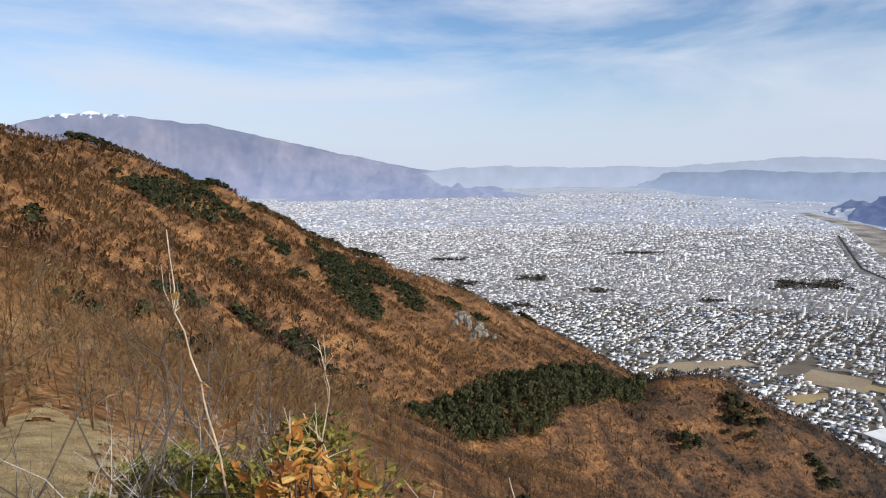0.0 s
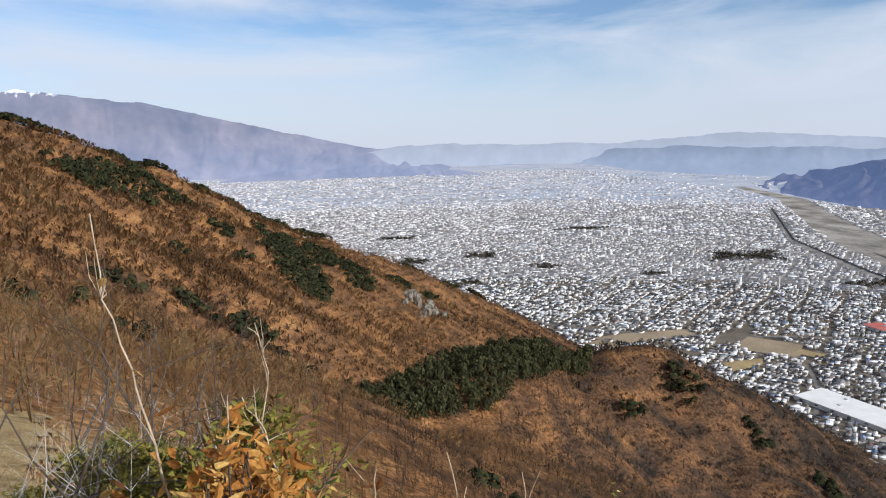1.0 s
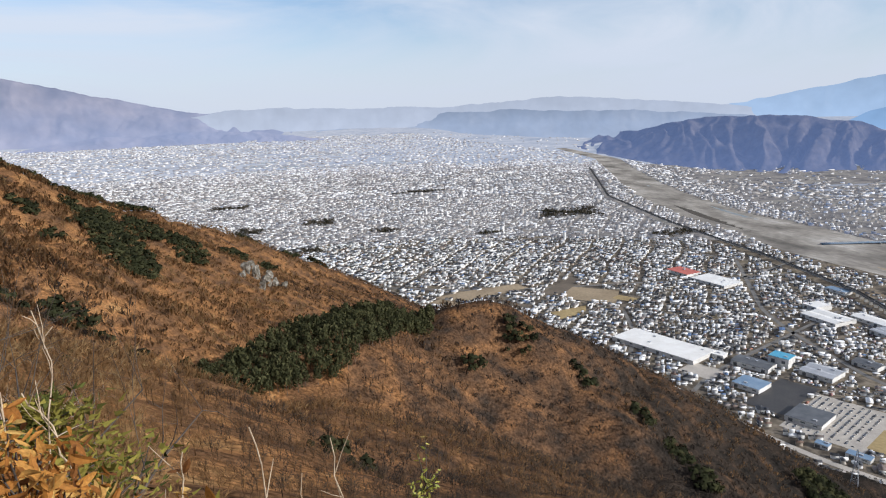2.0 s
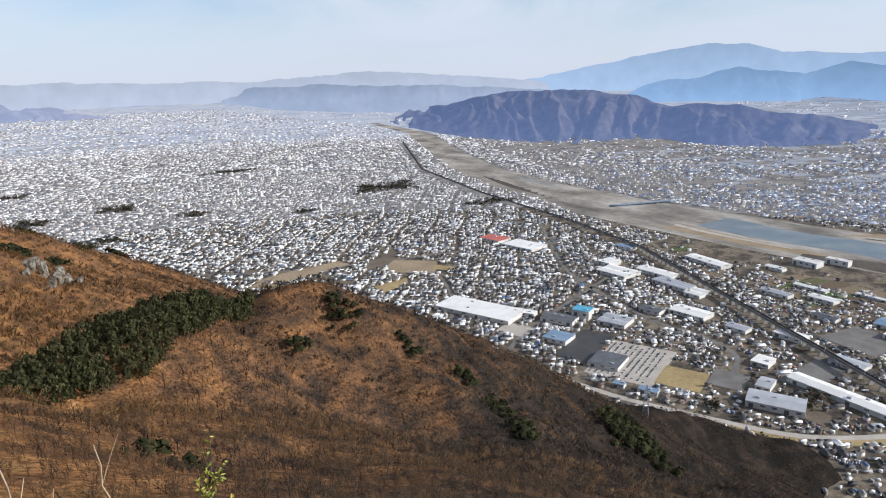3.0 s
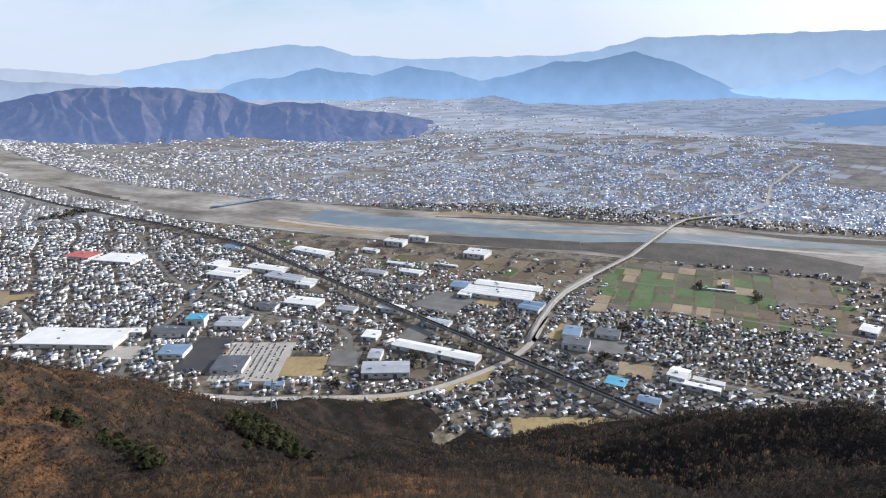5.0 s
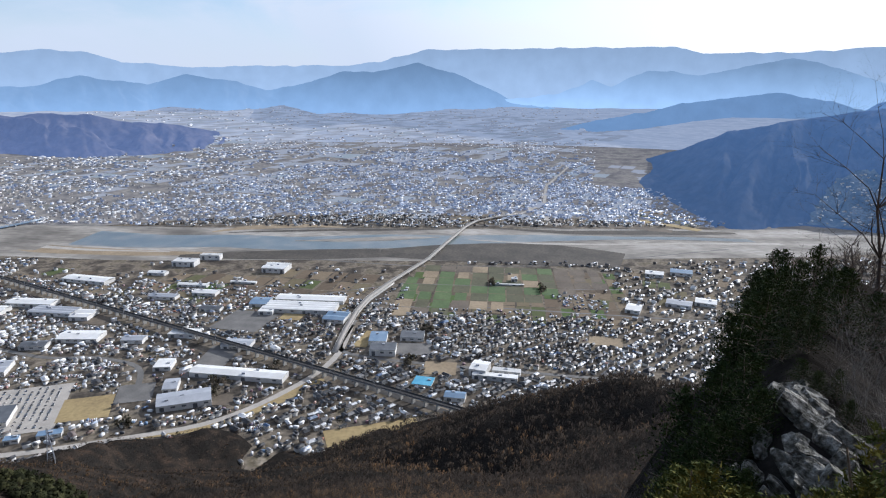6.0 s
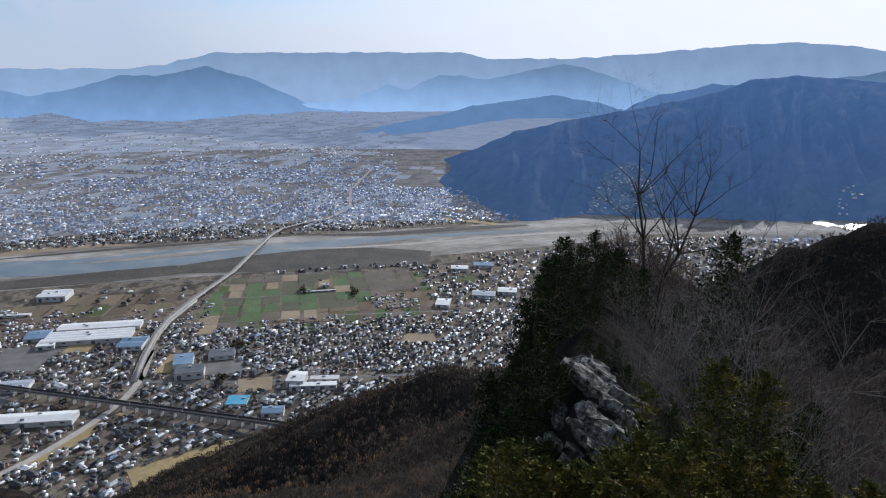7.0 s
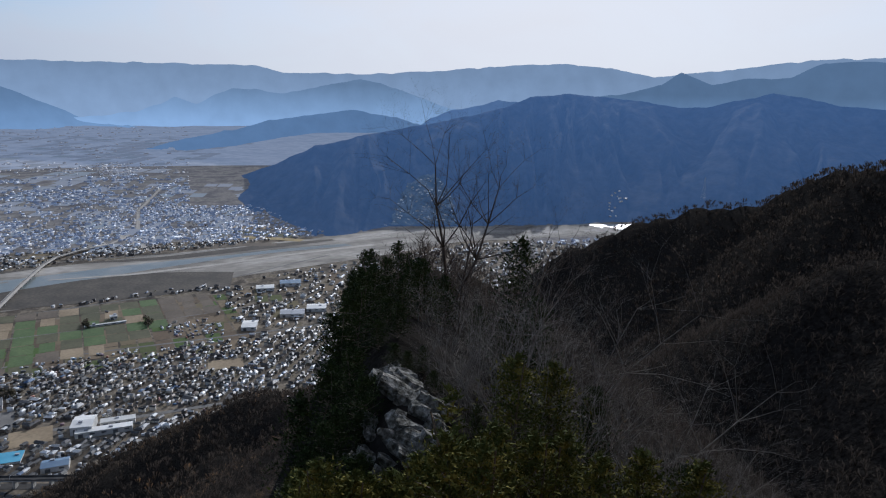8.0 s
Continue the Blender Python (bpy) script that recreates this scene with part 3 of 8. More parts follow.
def on_hill(ob, az, el):
    """The place on the near slope of a range of hills that is seen at that bearing and elevation."""
    m = ob["columns"]
    j = min(max(int(round((az - ob["first_bearing"]) / ob["bearing_step"])), 0), m - 1)
    for i in range(56):
        q = ob.data.vertices[i * m + j].co
        if math.degrees(math.atan2(q.z - EYE, math.hypot(q.x, q.y))) >= el:
            break
    return q


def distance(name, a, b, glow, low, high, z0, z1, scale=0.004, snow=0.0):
    """The surface of far hills: dull woods, with the haze of the air before them painted on as emission, stronger
    towards the foot.
    """
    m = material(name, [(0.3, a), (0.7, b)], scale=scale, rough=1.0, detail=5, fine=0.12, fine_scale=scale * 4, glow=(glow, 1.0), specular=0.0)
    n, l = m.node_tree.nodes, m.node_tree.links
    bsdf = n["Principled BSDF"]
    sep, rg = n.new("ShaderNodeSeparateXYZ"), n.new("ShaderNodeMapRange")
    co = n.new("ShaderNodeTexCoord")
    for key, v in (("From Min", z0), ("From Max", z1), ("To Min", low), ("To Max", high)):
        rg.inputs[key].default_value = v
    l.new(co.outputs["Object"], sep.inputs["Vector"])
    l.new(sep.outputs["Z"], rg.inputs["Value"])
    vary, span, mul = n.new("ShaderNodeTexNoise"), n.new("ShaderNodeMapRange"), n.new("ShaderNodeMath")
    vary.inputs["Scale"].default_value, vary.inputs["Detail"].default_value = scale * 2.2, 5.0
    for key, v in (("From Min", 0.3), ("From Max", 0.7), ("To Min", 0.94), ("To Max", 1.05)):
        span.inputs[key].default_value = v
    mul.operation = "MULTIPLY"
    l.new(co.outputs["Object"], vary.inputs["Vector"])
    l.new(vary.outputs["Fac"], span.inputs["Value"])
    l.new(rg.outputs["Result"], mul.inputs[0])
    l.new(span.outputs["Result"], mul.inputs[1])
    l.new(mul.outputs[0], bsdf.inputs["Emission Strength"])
    if snow:
        tex, add, step, mix = n.new("ShaderNodeTexNoise"), n.new("ShaderNodeMath"), n.new("ShaderNodeMapRange"), n.new("ShaderNodeMix")
        tex.inputs["Scale"].default_value, tex.inputs["Detail"].default_value = 0.03, 6.0
        add.operation = "MULTIPLY_ADD"
        add.inputs[1].default_value = 130.0
        for key, v in (("From Min", snow), ("From Max", snow + 25)):
            step.inputs[key].default_value = v
        mix.data_type = "RGBA"
        mix.inputs["B"].default_value = (0.75, 0.78, 0.82, 1.0)
        l.new(co.outputs["Object"], tex.inputs["Vector"])
        l.new(tex.outputs["Fac"], add.inputs[0])
        l.new(sep.outputs["Z"], add.inputs[2])
        l.new(add.outputs[0], step.inputs["Value"])
        l.new(step.outputs["Result"], mix.inputs["Factor"])
        l.new(bsdf.inputs["Base Color"].links[0].from_socket, mix.inputs["A"])
        l.new(mix.outputs["Result"], bsdf.inputs["Base Color"])
    return m


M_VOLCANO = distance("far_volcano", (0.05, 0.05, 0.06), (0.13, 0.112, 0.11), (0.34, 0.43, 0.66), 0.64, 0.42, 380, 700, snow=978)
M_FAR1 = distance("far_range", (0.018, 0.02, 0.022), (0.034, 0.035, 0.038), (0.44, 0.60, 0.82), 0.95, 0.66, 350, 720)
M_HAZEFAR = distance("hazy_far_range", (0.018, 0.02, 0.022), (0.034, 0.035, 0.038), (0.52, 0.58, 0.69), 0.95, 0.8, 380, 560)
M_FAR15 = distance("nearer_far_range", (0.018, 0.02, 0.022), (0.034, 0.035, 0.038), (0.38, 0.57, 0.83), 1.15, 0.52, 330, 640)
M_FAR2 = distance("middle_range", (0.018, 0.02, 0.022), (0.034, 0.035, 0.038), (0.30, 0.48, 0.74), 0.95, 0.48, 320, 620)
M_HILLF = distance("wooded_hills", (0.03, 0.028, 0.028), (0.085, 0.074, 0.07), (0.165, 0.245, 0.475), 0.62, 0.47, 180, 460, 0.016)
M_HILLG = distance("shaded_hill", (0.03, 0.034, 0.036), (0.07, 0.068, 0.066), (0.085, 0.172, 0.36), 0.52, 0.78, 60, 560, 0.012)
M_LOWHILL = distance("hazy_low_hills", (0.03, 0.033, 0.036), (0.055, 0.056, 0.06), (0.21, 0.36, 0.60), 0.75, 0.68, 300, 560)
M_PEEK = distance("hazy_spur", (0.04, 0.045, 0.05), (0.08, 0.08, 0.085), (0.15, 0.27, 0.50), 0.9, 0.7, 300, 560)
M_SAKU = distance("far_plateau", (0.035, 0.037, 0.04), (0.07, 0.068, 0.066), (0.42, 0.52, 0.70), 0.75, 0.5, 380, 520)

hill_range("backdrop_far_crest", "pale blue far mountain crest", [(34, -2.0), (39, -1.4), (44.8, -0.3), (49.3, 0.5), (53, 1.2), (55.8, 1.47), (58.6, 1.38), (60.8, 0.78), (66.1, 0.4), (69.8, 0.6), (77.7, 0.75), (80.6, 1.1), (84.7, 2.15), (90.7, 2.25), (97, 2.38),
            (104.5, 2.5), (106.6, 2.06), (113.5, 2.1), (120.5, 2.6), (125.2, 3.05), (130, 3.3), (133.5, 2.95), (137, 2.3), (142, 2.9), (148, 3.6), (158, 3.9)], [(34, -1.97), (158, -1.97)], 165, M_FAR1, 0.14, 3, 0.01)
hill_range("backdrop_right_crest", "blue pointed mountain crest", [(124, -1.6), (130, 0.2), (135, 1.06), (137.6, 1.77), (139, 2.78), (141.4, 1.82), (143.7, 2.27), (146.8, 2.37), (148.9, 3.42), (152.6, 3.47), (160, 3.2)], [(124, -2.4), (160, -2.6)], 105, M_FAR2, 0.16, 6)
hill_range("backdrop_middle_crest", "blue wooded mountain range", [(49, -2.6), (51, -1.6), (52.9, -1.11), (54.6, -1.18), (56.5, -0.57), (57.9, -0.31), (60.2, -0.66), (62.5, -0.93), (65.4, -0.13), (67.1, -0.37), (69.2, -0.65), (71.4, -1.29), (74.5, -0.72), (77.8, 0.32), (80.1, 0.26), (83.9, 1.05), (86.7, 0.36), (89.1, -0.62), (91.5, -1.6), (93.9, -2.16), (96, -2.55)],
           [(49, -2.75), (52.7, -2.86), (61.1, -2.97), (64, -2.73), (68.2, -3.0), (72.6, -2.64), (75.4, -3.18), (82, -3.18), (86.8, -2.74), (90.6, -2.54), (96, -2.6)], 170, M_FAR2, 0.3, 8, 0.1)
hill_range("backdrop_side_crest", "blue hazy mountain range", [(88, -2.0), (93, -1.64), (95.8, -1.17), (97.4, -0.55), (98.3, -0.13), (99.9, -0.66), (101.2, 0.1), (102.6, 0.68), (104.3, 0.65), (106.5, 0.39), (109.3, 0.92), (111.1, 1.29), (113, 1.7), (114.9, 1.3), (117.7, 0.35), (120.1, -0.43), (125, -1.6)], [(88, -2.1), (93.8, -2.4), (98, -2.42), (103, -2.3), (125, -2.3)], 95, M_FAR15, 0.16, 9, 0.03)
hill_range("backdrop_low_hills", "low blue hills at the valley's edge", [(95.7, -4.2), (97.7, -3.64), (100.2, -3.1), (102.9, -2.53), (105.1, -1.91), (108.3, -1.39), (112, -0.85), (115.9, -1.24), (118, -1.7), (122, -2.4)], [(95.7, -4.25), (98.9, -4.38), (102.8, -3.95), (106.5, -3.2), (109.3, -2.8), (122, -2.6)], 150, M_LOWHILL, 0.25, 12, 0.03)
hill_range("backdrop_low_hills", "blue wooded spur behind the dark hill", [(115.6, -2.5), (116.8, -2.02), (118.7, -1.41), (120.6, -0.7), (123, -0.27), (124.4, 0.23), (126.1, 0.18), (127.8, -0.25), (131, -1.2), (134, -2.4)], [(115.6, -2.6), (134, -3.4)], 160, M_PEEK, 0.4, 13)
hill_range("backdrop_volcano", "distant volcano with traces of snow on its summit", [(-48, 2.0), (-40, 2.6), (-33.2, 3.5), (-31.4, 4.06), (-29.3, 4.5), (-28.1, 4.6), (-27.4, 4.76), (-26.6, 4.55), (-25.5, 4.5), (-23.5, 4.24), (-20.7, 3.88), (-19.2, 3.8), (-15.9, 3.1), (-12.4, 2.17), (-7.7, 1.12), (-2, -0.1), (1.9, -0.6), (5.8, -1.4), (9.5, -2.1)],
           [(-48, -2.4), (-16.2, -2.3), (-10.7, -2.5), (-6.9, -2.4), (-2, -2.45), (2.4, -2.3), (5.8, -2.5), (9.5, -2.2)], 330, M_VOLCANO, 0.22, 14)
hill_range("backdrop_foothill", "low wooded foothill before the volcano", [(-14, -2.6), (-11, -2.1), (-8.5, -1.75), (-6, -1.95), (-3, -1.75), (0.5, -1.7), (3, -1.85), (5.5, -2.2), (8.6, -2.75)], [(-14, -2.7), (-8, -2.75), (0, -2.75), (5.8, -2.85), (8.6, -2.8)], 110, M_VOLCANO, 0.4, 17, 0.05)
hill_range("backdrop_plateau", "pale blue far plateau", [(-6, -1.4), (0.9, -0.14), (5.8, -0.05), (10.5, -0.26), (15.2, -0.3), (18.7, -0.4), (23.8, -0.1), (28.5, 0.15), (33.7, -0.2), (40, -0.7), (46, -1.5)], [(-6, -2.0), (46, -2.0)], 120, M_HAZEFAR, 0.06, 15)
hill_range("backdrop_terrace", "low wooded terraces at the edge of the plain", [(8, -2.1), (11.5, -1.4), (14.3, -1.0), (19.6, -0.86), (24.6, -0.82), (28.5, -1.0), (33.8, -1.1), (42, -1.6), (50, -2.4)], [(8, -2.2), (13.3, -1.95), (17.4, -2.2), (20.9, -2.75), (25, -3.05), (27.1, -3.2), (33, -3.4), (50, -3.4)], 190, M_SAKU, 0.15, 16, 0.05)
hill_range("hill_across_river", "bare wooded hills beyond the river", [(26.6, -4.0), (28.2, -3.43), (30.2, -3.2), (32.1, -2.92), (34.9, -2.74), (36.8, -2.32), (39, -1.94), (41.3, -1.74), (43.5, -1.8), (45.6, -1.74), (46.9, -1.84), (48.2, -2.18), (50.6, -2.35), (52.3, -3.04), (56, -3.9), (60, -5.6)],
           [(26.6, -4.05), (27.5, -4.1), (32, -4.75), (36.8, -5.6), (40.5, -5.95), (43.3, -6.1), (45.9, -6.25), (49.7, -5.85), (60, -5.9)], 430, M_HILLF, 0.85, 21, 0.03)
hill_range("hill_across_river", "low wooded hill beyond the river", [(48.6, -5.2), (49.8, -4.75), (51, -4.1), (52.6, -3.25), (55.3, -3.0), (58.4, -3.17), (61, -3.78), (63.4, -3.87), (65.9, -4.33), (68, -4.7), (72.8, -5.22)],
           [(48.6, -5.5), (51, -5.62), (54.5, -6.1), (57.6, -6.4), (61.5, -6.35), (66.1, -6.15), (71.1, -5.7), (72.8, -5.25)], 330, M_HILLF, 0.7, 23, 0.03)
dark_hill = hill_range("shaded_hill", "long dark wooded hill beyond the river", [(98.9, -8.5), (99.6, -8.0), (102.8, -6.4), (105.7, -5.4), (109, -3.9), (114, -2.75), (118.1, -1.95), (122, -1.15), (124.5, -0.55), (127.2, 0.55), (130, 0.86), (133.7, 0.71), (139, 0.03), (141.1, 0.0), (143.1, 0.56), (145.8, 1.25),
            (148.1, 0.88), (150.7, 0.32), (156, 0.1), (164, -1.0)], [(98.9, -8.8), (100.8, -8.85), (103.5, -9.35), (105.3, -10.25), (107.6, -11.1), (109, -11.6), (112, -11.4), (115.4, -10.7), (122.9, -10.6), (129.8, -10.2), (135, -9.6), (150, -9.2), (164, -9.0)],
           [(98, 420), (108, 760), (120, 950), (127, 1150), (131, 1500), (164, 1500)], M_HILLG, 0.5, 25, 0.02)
# ================= woods on the mountain: crossed slivers, one sheet of each kind =================
def sliver(a, b, w, side):
    """A thin triangle from a to b, w wide at a, spread along side."""
    a, b, side = np.array(a, float), np.array(b, float), np.array(side, float)
    return [a - side * w / 2, a + side * w / 2, b]


def bare_template(seed, branches=7):
    """A leafless tree seen from afar: a thin trunk and a rounded, open crown of fine twigs."""
    r = np.random.default_rng(seed)
    tris = [sliver((0, 0, -0.05), (r.uniform(-0.05, 0.05), r.uniform(-0.05, 0.05), 0.7), 0.045, (1, 0, 0)), sliver((0, 0, -0.05), (0, 0, 0.6), 0.045, (0, 1, 0))]
    for i in range(branches):
        a = i * 2.4 + r.uniform(-0.5, 0.5)
        z0 = r.uniform(0.25, 0.5)
        up = r.uniform(0.05, 1.0)
        reach = 0.40 * math.sqrt(max(0.05, 1 - (up * 0.9) ** 2)) * r.uniform(0.75, 1.1)
        tip = np.array((math.cos(a) * reach, math.sin(a) * reach, 0.5 + 0.48 * up))
        root = np.array((math.cos(a) * 0.02, math.sin(a) * 0.02, z0))
        tris.append(sliver(root, tip, 0.05, (-math.sin(a), math.cos(a), 0.3)))
        for _ in range(2):
            b = a + r.uniform(-1.6, 1.6)
            s0 = root + (tip - root) * r.uniform(0.45, 0.8)
            tip2 = s0 + np.array((math.cos(b) * 0.17, math.sin(b) * 0.17, r.uniform(-0.03, 0.2)))
            tris.append(sliver(s0, tip2, r.uniform(0.045, 0.085), (-math.sin(b), math.cos(b), r.uniform(-0.6, 0.6))))
    return np.array(tris)


def near_template(seed):
    """A leafless tree closer by: trunk, limbs and many hair-fine twigs."""
    r = np.random.default_rng(seed)
    tris = [sliver((0, 0, -0.05), (r.uniform(-0.08, 0.08), r.uniform(-0.08, 0.08), 0.8), 0.026, (1, 0, 0)), sliver((0, 0, -0.05), (0, 0, 0.7), 0.026, (0, 1, 0))]
    for i in range(9):
        a = i * 2.4 + r.uniform(-0.5, 0.5)
        up = r.uniform(0.1, 1.0)
        reach = 0.42 * math.sqrt(max(0.08, 1 - (up * 0.9) ** 2)) * r.uniform(0.7, 1.15)
        root = np.array((0, 0, r.uniform(0.12, 0.55)))
        tip = np.array((math.cos(a) * reach, math.sin(a) * reach, 0.48 + 0.5 * up))
        tris.append(sliver(root, tip, 0.016, (-math.sin(a), math.cos(a), 0.2)))
        for _ in range(7):
            b = a + r.uniform(-1.5, 1.5)
            s0 = root + (tip - root) * r.uniform(0.3, 0.95)
            k = r.uniform(0.07, 0.2)
            tris.append(sliver(s0, s0 + np.array((math.cos(b) * k, math.sin(b) * k, r.uniform(0.0, 0.2))), r.uniform(0.014, 0.026), (-math.sin(b), math.cos(b), r.uniform(-0.6, 0.6))))
    return np.array(tris)


def far_template(seed):
    """A leafless tree far off: a trunk and a handful of twig masses."""
    r = np.random.default_rng(seed)
    tris = [sliver((0, 0, -0.05), (0, 0, 0.75), 0.03, (1, 0, 0))]
    for i in range(11):
        a = i * 2.4 + r.uniform(-0.5, 0.5)
        up = r.uniform(0.0, 1.0)
        reach = 0.42 * math.sqrt(max(0.08, 1 - (up * 0.9) ** 2)) * r.uniform(0.7, 1.1)
        tip = np.array((math.cos(a) * reach, math.sin(a) * reach, 0.45 + 0.5 * up))
        tris.append(sliver(tip, tip * r.uniform(0.2, 0.5) + np.array((0, 0, r.uniform(-0.05, 0.12))), r.uniform(0.08, 0.16), (-math.sin(a), math.cos(a), r.uniform(-0.5, 0.5))))
    return np.array(tris)


def round_template(seed, tufts=34, wide=0.34):
    """A rounded evergreen crown of ragged tufts, seen from afar."""
    r = np.random.default_rng(seed)
    tris = [sliver((0, 0, -0.05), (0, 0, 0.5), 0.06, (1, 0, 0))]
    for i in range(tufts):
        n = r.normal(0, 1, 3)
        n[2] = abs(n[2]) * 1.1 - 0.35
        n /= np.linalg.norm(n)
        c = np.array((0, 0, 0.52)) + n * np.array((wide, wide, 0.42)) * r.uniform(0.7, 1.05)
        u = np.cross(n, r.normal(0, 1, 3))
        u /= np.linalg.norm(u)
        w = np.cross(n, u) + n * r.uniform(-0.5, 0.7)
        k = r.uniform(0.10, 0.19)
        tris.append([c - u * k, c + u * k, c + w * k * 1.5])
    return np.array(tris)


def scatter(name, templates, places, heights, tones, mat, label, category, wide=1.0, seed=3):
    """One sheet of trees of the given templates at the given places."""
    r = np.random.default_rng(seed)
    which = r.integers(0, len(templates), len(places))
    turn = r.uniform(0, 6.283, len(places))
    lean = r.normal(0, 0.06, (len(places), 2))
    vs, ts, ns = [], [], []
    for k, tpl in enumerate(templates):
        sel = np.where(which == k)[0]
        if not len(sel):
            continue
        # each sliver faces outwards, and its light follows the rounded crown
        out = (tpl - np.array((0, 0, 0.45))) * np.array((1.0, 1.0, 0.8)) + np.array((0, 0, 0.5))
        out /= np.linalg.norm(out, axis=-1, keepdims=True)
        flat = np.cross(tpl[:, 1] - tpl[:, 0], tpl[:, 2] - tpl[:, 0])
        back = (flat * out.mean(1)).sum(1) < 0
        tpl = np.where(back[:, None, None], tpl[:, ::-1], tpl)
        out = np.where(back[:, None, None], out[:, ::-1], out)
        c, s = np.cos(turn[sel])[:, None], np.sin(turn[sel])[:, None]
        p, o = tpl.reshape(-1, 3), out.reshape(-1, 3)
        h = heights[sel][:, None]
        w = h * (wide if np.isscalar(wide) else wide[sel][:, None])
        x = (p[:, 0] * c - p[:, 1] * s) * w + lean[sel, 0:1] * p[:, 2] * h
        y = (p[:, 0] * s + p[:, 1] * c) * w + lean[sel, 1:2] * p[:, 2] * h
        z = p[:, 2] * h
        v = np.stack([x, y, z], -1) + places[sel][:, None, :]
        vs.append(v.reshape(-1, 3))
        ns.append(np.stack([o[:, 0] * c - o[:, 1] * s, o[:, 0] * s + o[:, 1] * c, np.broadcast_to(o[:, 2], x.shape)], -1).reshape(-1, 3))
        ts.append(np.repeat(tones[sel], len(tpl)) + r.normal(0, 0.09, len(sel) * len(tpl)))
    v = np.concatenate(vs)
    me = mesh_from(name, v, np.arange(len(v)).reshape(-1, 3), mat, smooth=True)
    me.normals_split_custom_set_from_vertices(np.concatenate(ns).astype(np.float32))
    give(me, "tone", np.clip(np.concatenate(ts), 0, 1), "FACE")
    return tagged(new(name, me), label, category, kind="stuff")


BARE = [bare_template(i) for i in range(7)]
NEAR_BARE = [near_template(i) for i in range(6)]
FAR_BARE = [far_template(20 + i) for i in range(6)]
ROUND = [round_template(60 + i, 20) for i in range(5)]


# evergreen clumps: bearing, elevation, radius in metres
CLUMPS = [(*slope_at(az, el), ra) for az, el, ra in (
    (-25.0, -0.9, 18), (-24.0, -1.6, 18), (-21.6, -2.6, 28), (-20.4, -3.4, 26), (-18.6, -2.8, 26), (-17.6, -3.6, 20), (-9.6, -8.0, 26), (-8.8, -9.2, 30), (-8.0, -10.6, 28), (-7.6, -11.8, 20), (-3.2, -10.8, 24), (-2.9, -11.8, 16), (-12.6, -15.2, 10), (-11.4, -16.2, 9),
    (-21.5, -10.6, 7), (-31.8, -3.4, 8), (-6.0, -9.4, 22), (0.5, -11.8, 20), (3.0, -13.2, 14), (-14.0, -6.6, 12), (-12.5, -9.0, 9), (-17.5, -8.0, 8), (24.6, -20.2, 7), (25.6, -20.6, 6), (52.0, -30.6, 26), (53.5, -31.5, 20), (36.0, -26.4, 9), (39.0, -29.0, 10), (8.5, -29.5, 9),
    (31.0, -24.0, 8), (20.5, -22.5, 7),
    (-17.0, -12.5, 7), (-20.5, -14.5, 5), (-26.0, -11.0, 6), (-15.0, -14.0, 4), (-23.5, -9.5, 6), (-29.5, -10.0, 5), (-10.0, -17.5, 4), (-8.0, -19.0, 5), (-4.0, -20.5, 5), (-13.0, -18.5, 3), (41.5, -30.5, 8))]


def dark_grove(x, y):
    """Where evergreens stand on the mountain: along the far skyline, in its gullies and in scattered clumps."""
    az, d = np.degrees(np.arctan2(x, y)), np.hypot(x, y)
    n = fbm(x / 60, y / 60, 3, 71)
    skyline = np.interp(az, [-33, -27.6, -20.1, -15.8, -9.9, -3.2, 5.7, 11.5], [800, 850, 930, 990, 1100, 1220, 1420, 1560])
    on_crest = (az < 8) & (np.abs(d - skyline) < 20) & (n > -0.2 + 0.35 * (az > -6)) & (az > -29)
    fray = value_noise(x / 6, y / 6, 72) - 0.5
    clumps = np.zeros(x.shape, bool)
    for cx, cy, ra in CLUMPS:
        clumps |= ((x - cx) ** 2 + (y - cy) ** 2) / ra ** 2 < 1.0 + 1.3 * n + 1.3 * fray
    return on_crest | clumps


# candidates: even spacing over the slopes that can be seen
cand = []
for r0, r1, space in ((13, 40, 1.8), (40, 160, 2.95), (160, 240, 3.6), (240, 420, 4.6), (420, 800, 5.7), (800, 1700, 8.0)):
    g = np.arange(-r1, r1, space)
    gx, gy = np.meshgrid(g, g)
    gx = gx + rng.uniform(-0.5, 0.5, gx.shape) * space
    gy = gy + rng.uniform(-0.5, 0.5, gy.shape) * space
    dd, aa = np.hypot(gx, gy), np.degrees(np.arctan2(gx, gy))
    keep = (dd > r0) & (dd < r1) & (aa > -36) & (aa < 157) & ((dd < 1250) | (aa < 30))
    cand.append(np.stack([gx[keep], gy[keep], np.full(keep.sum(), space)], 1))
cand = np.concatenate(cand)
cz = ground_height(cand[:, 0], cand[:, 1])
cand, cz = cand[cz > 1.5], cz[cz > 1.5]
cd, ca = np.hypot(cand[:, 0], cand[:, 1]), np.degrees(np.arctan2(cand[:, 0], cand[:, 1]))
grove = dark_grove(cand[:, 0], cand[:, 1])
crest_d = np.interp(ca, [-2.6, 3.1, 7.6, 12.2, 17.2], [330, 370, 410, 450, 480])
plantation = (ca > -3.5) & (ca < 17) & (cd > crest_d - np.interp(ca, [-3, 5, 17], [20, 70, 16])) & (cd < crest_d + 16)
thin = fbm(cand[:, 0] / 45, cand[:, 1] / 45, 3, 90)
stands = (~grove) & (~plantation) & (rng.uniform(0, 1, len(cd)) < np.clip(0.80 + 0.45 * thin + 0.4 * (ca > 108), 0.15, 1.0) * np.where((ca < -4) & (cd > 45) & (cd < 330), 0.5, 1.0))
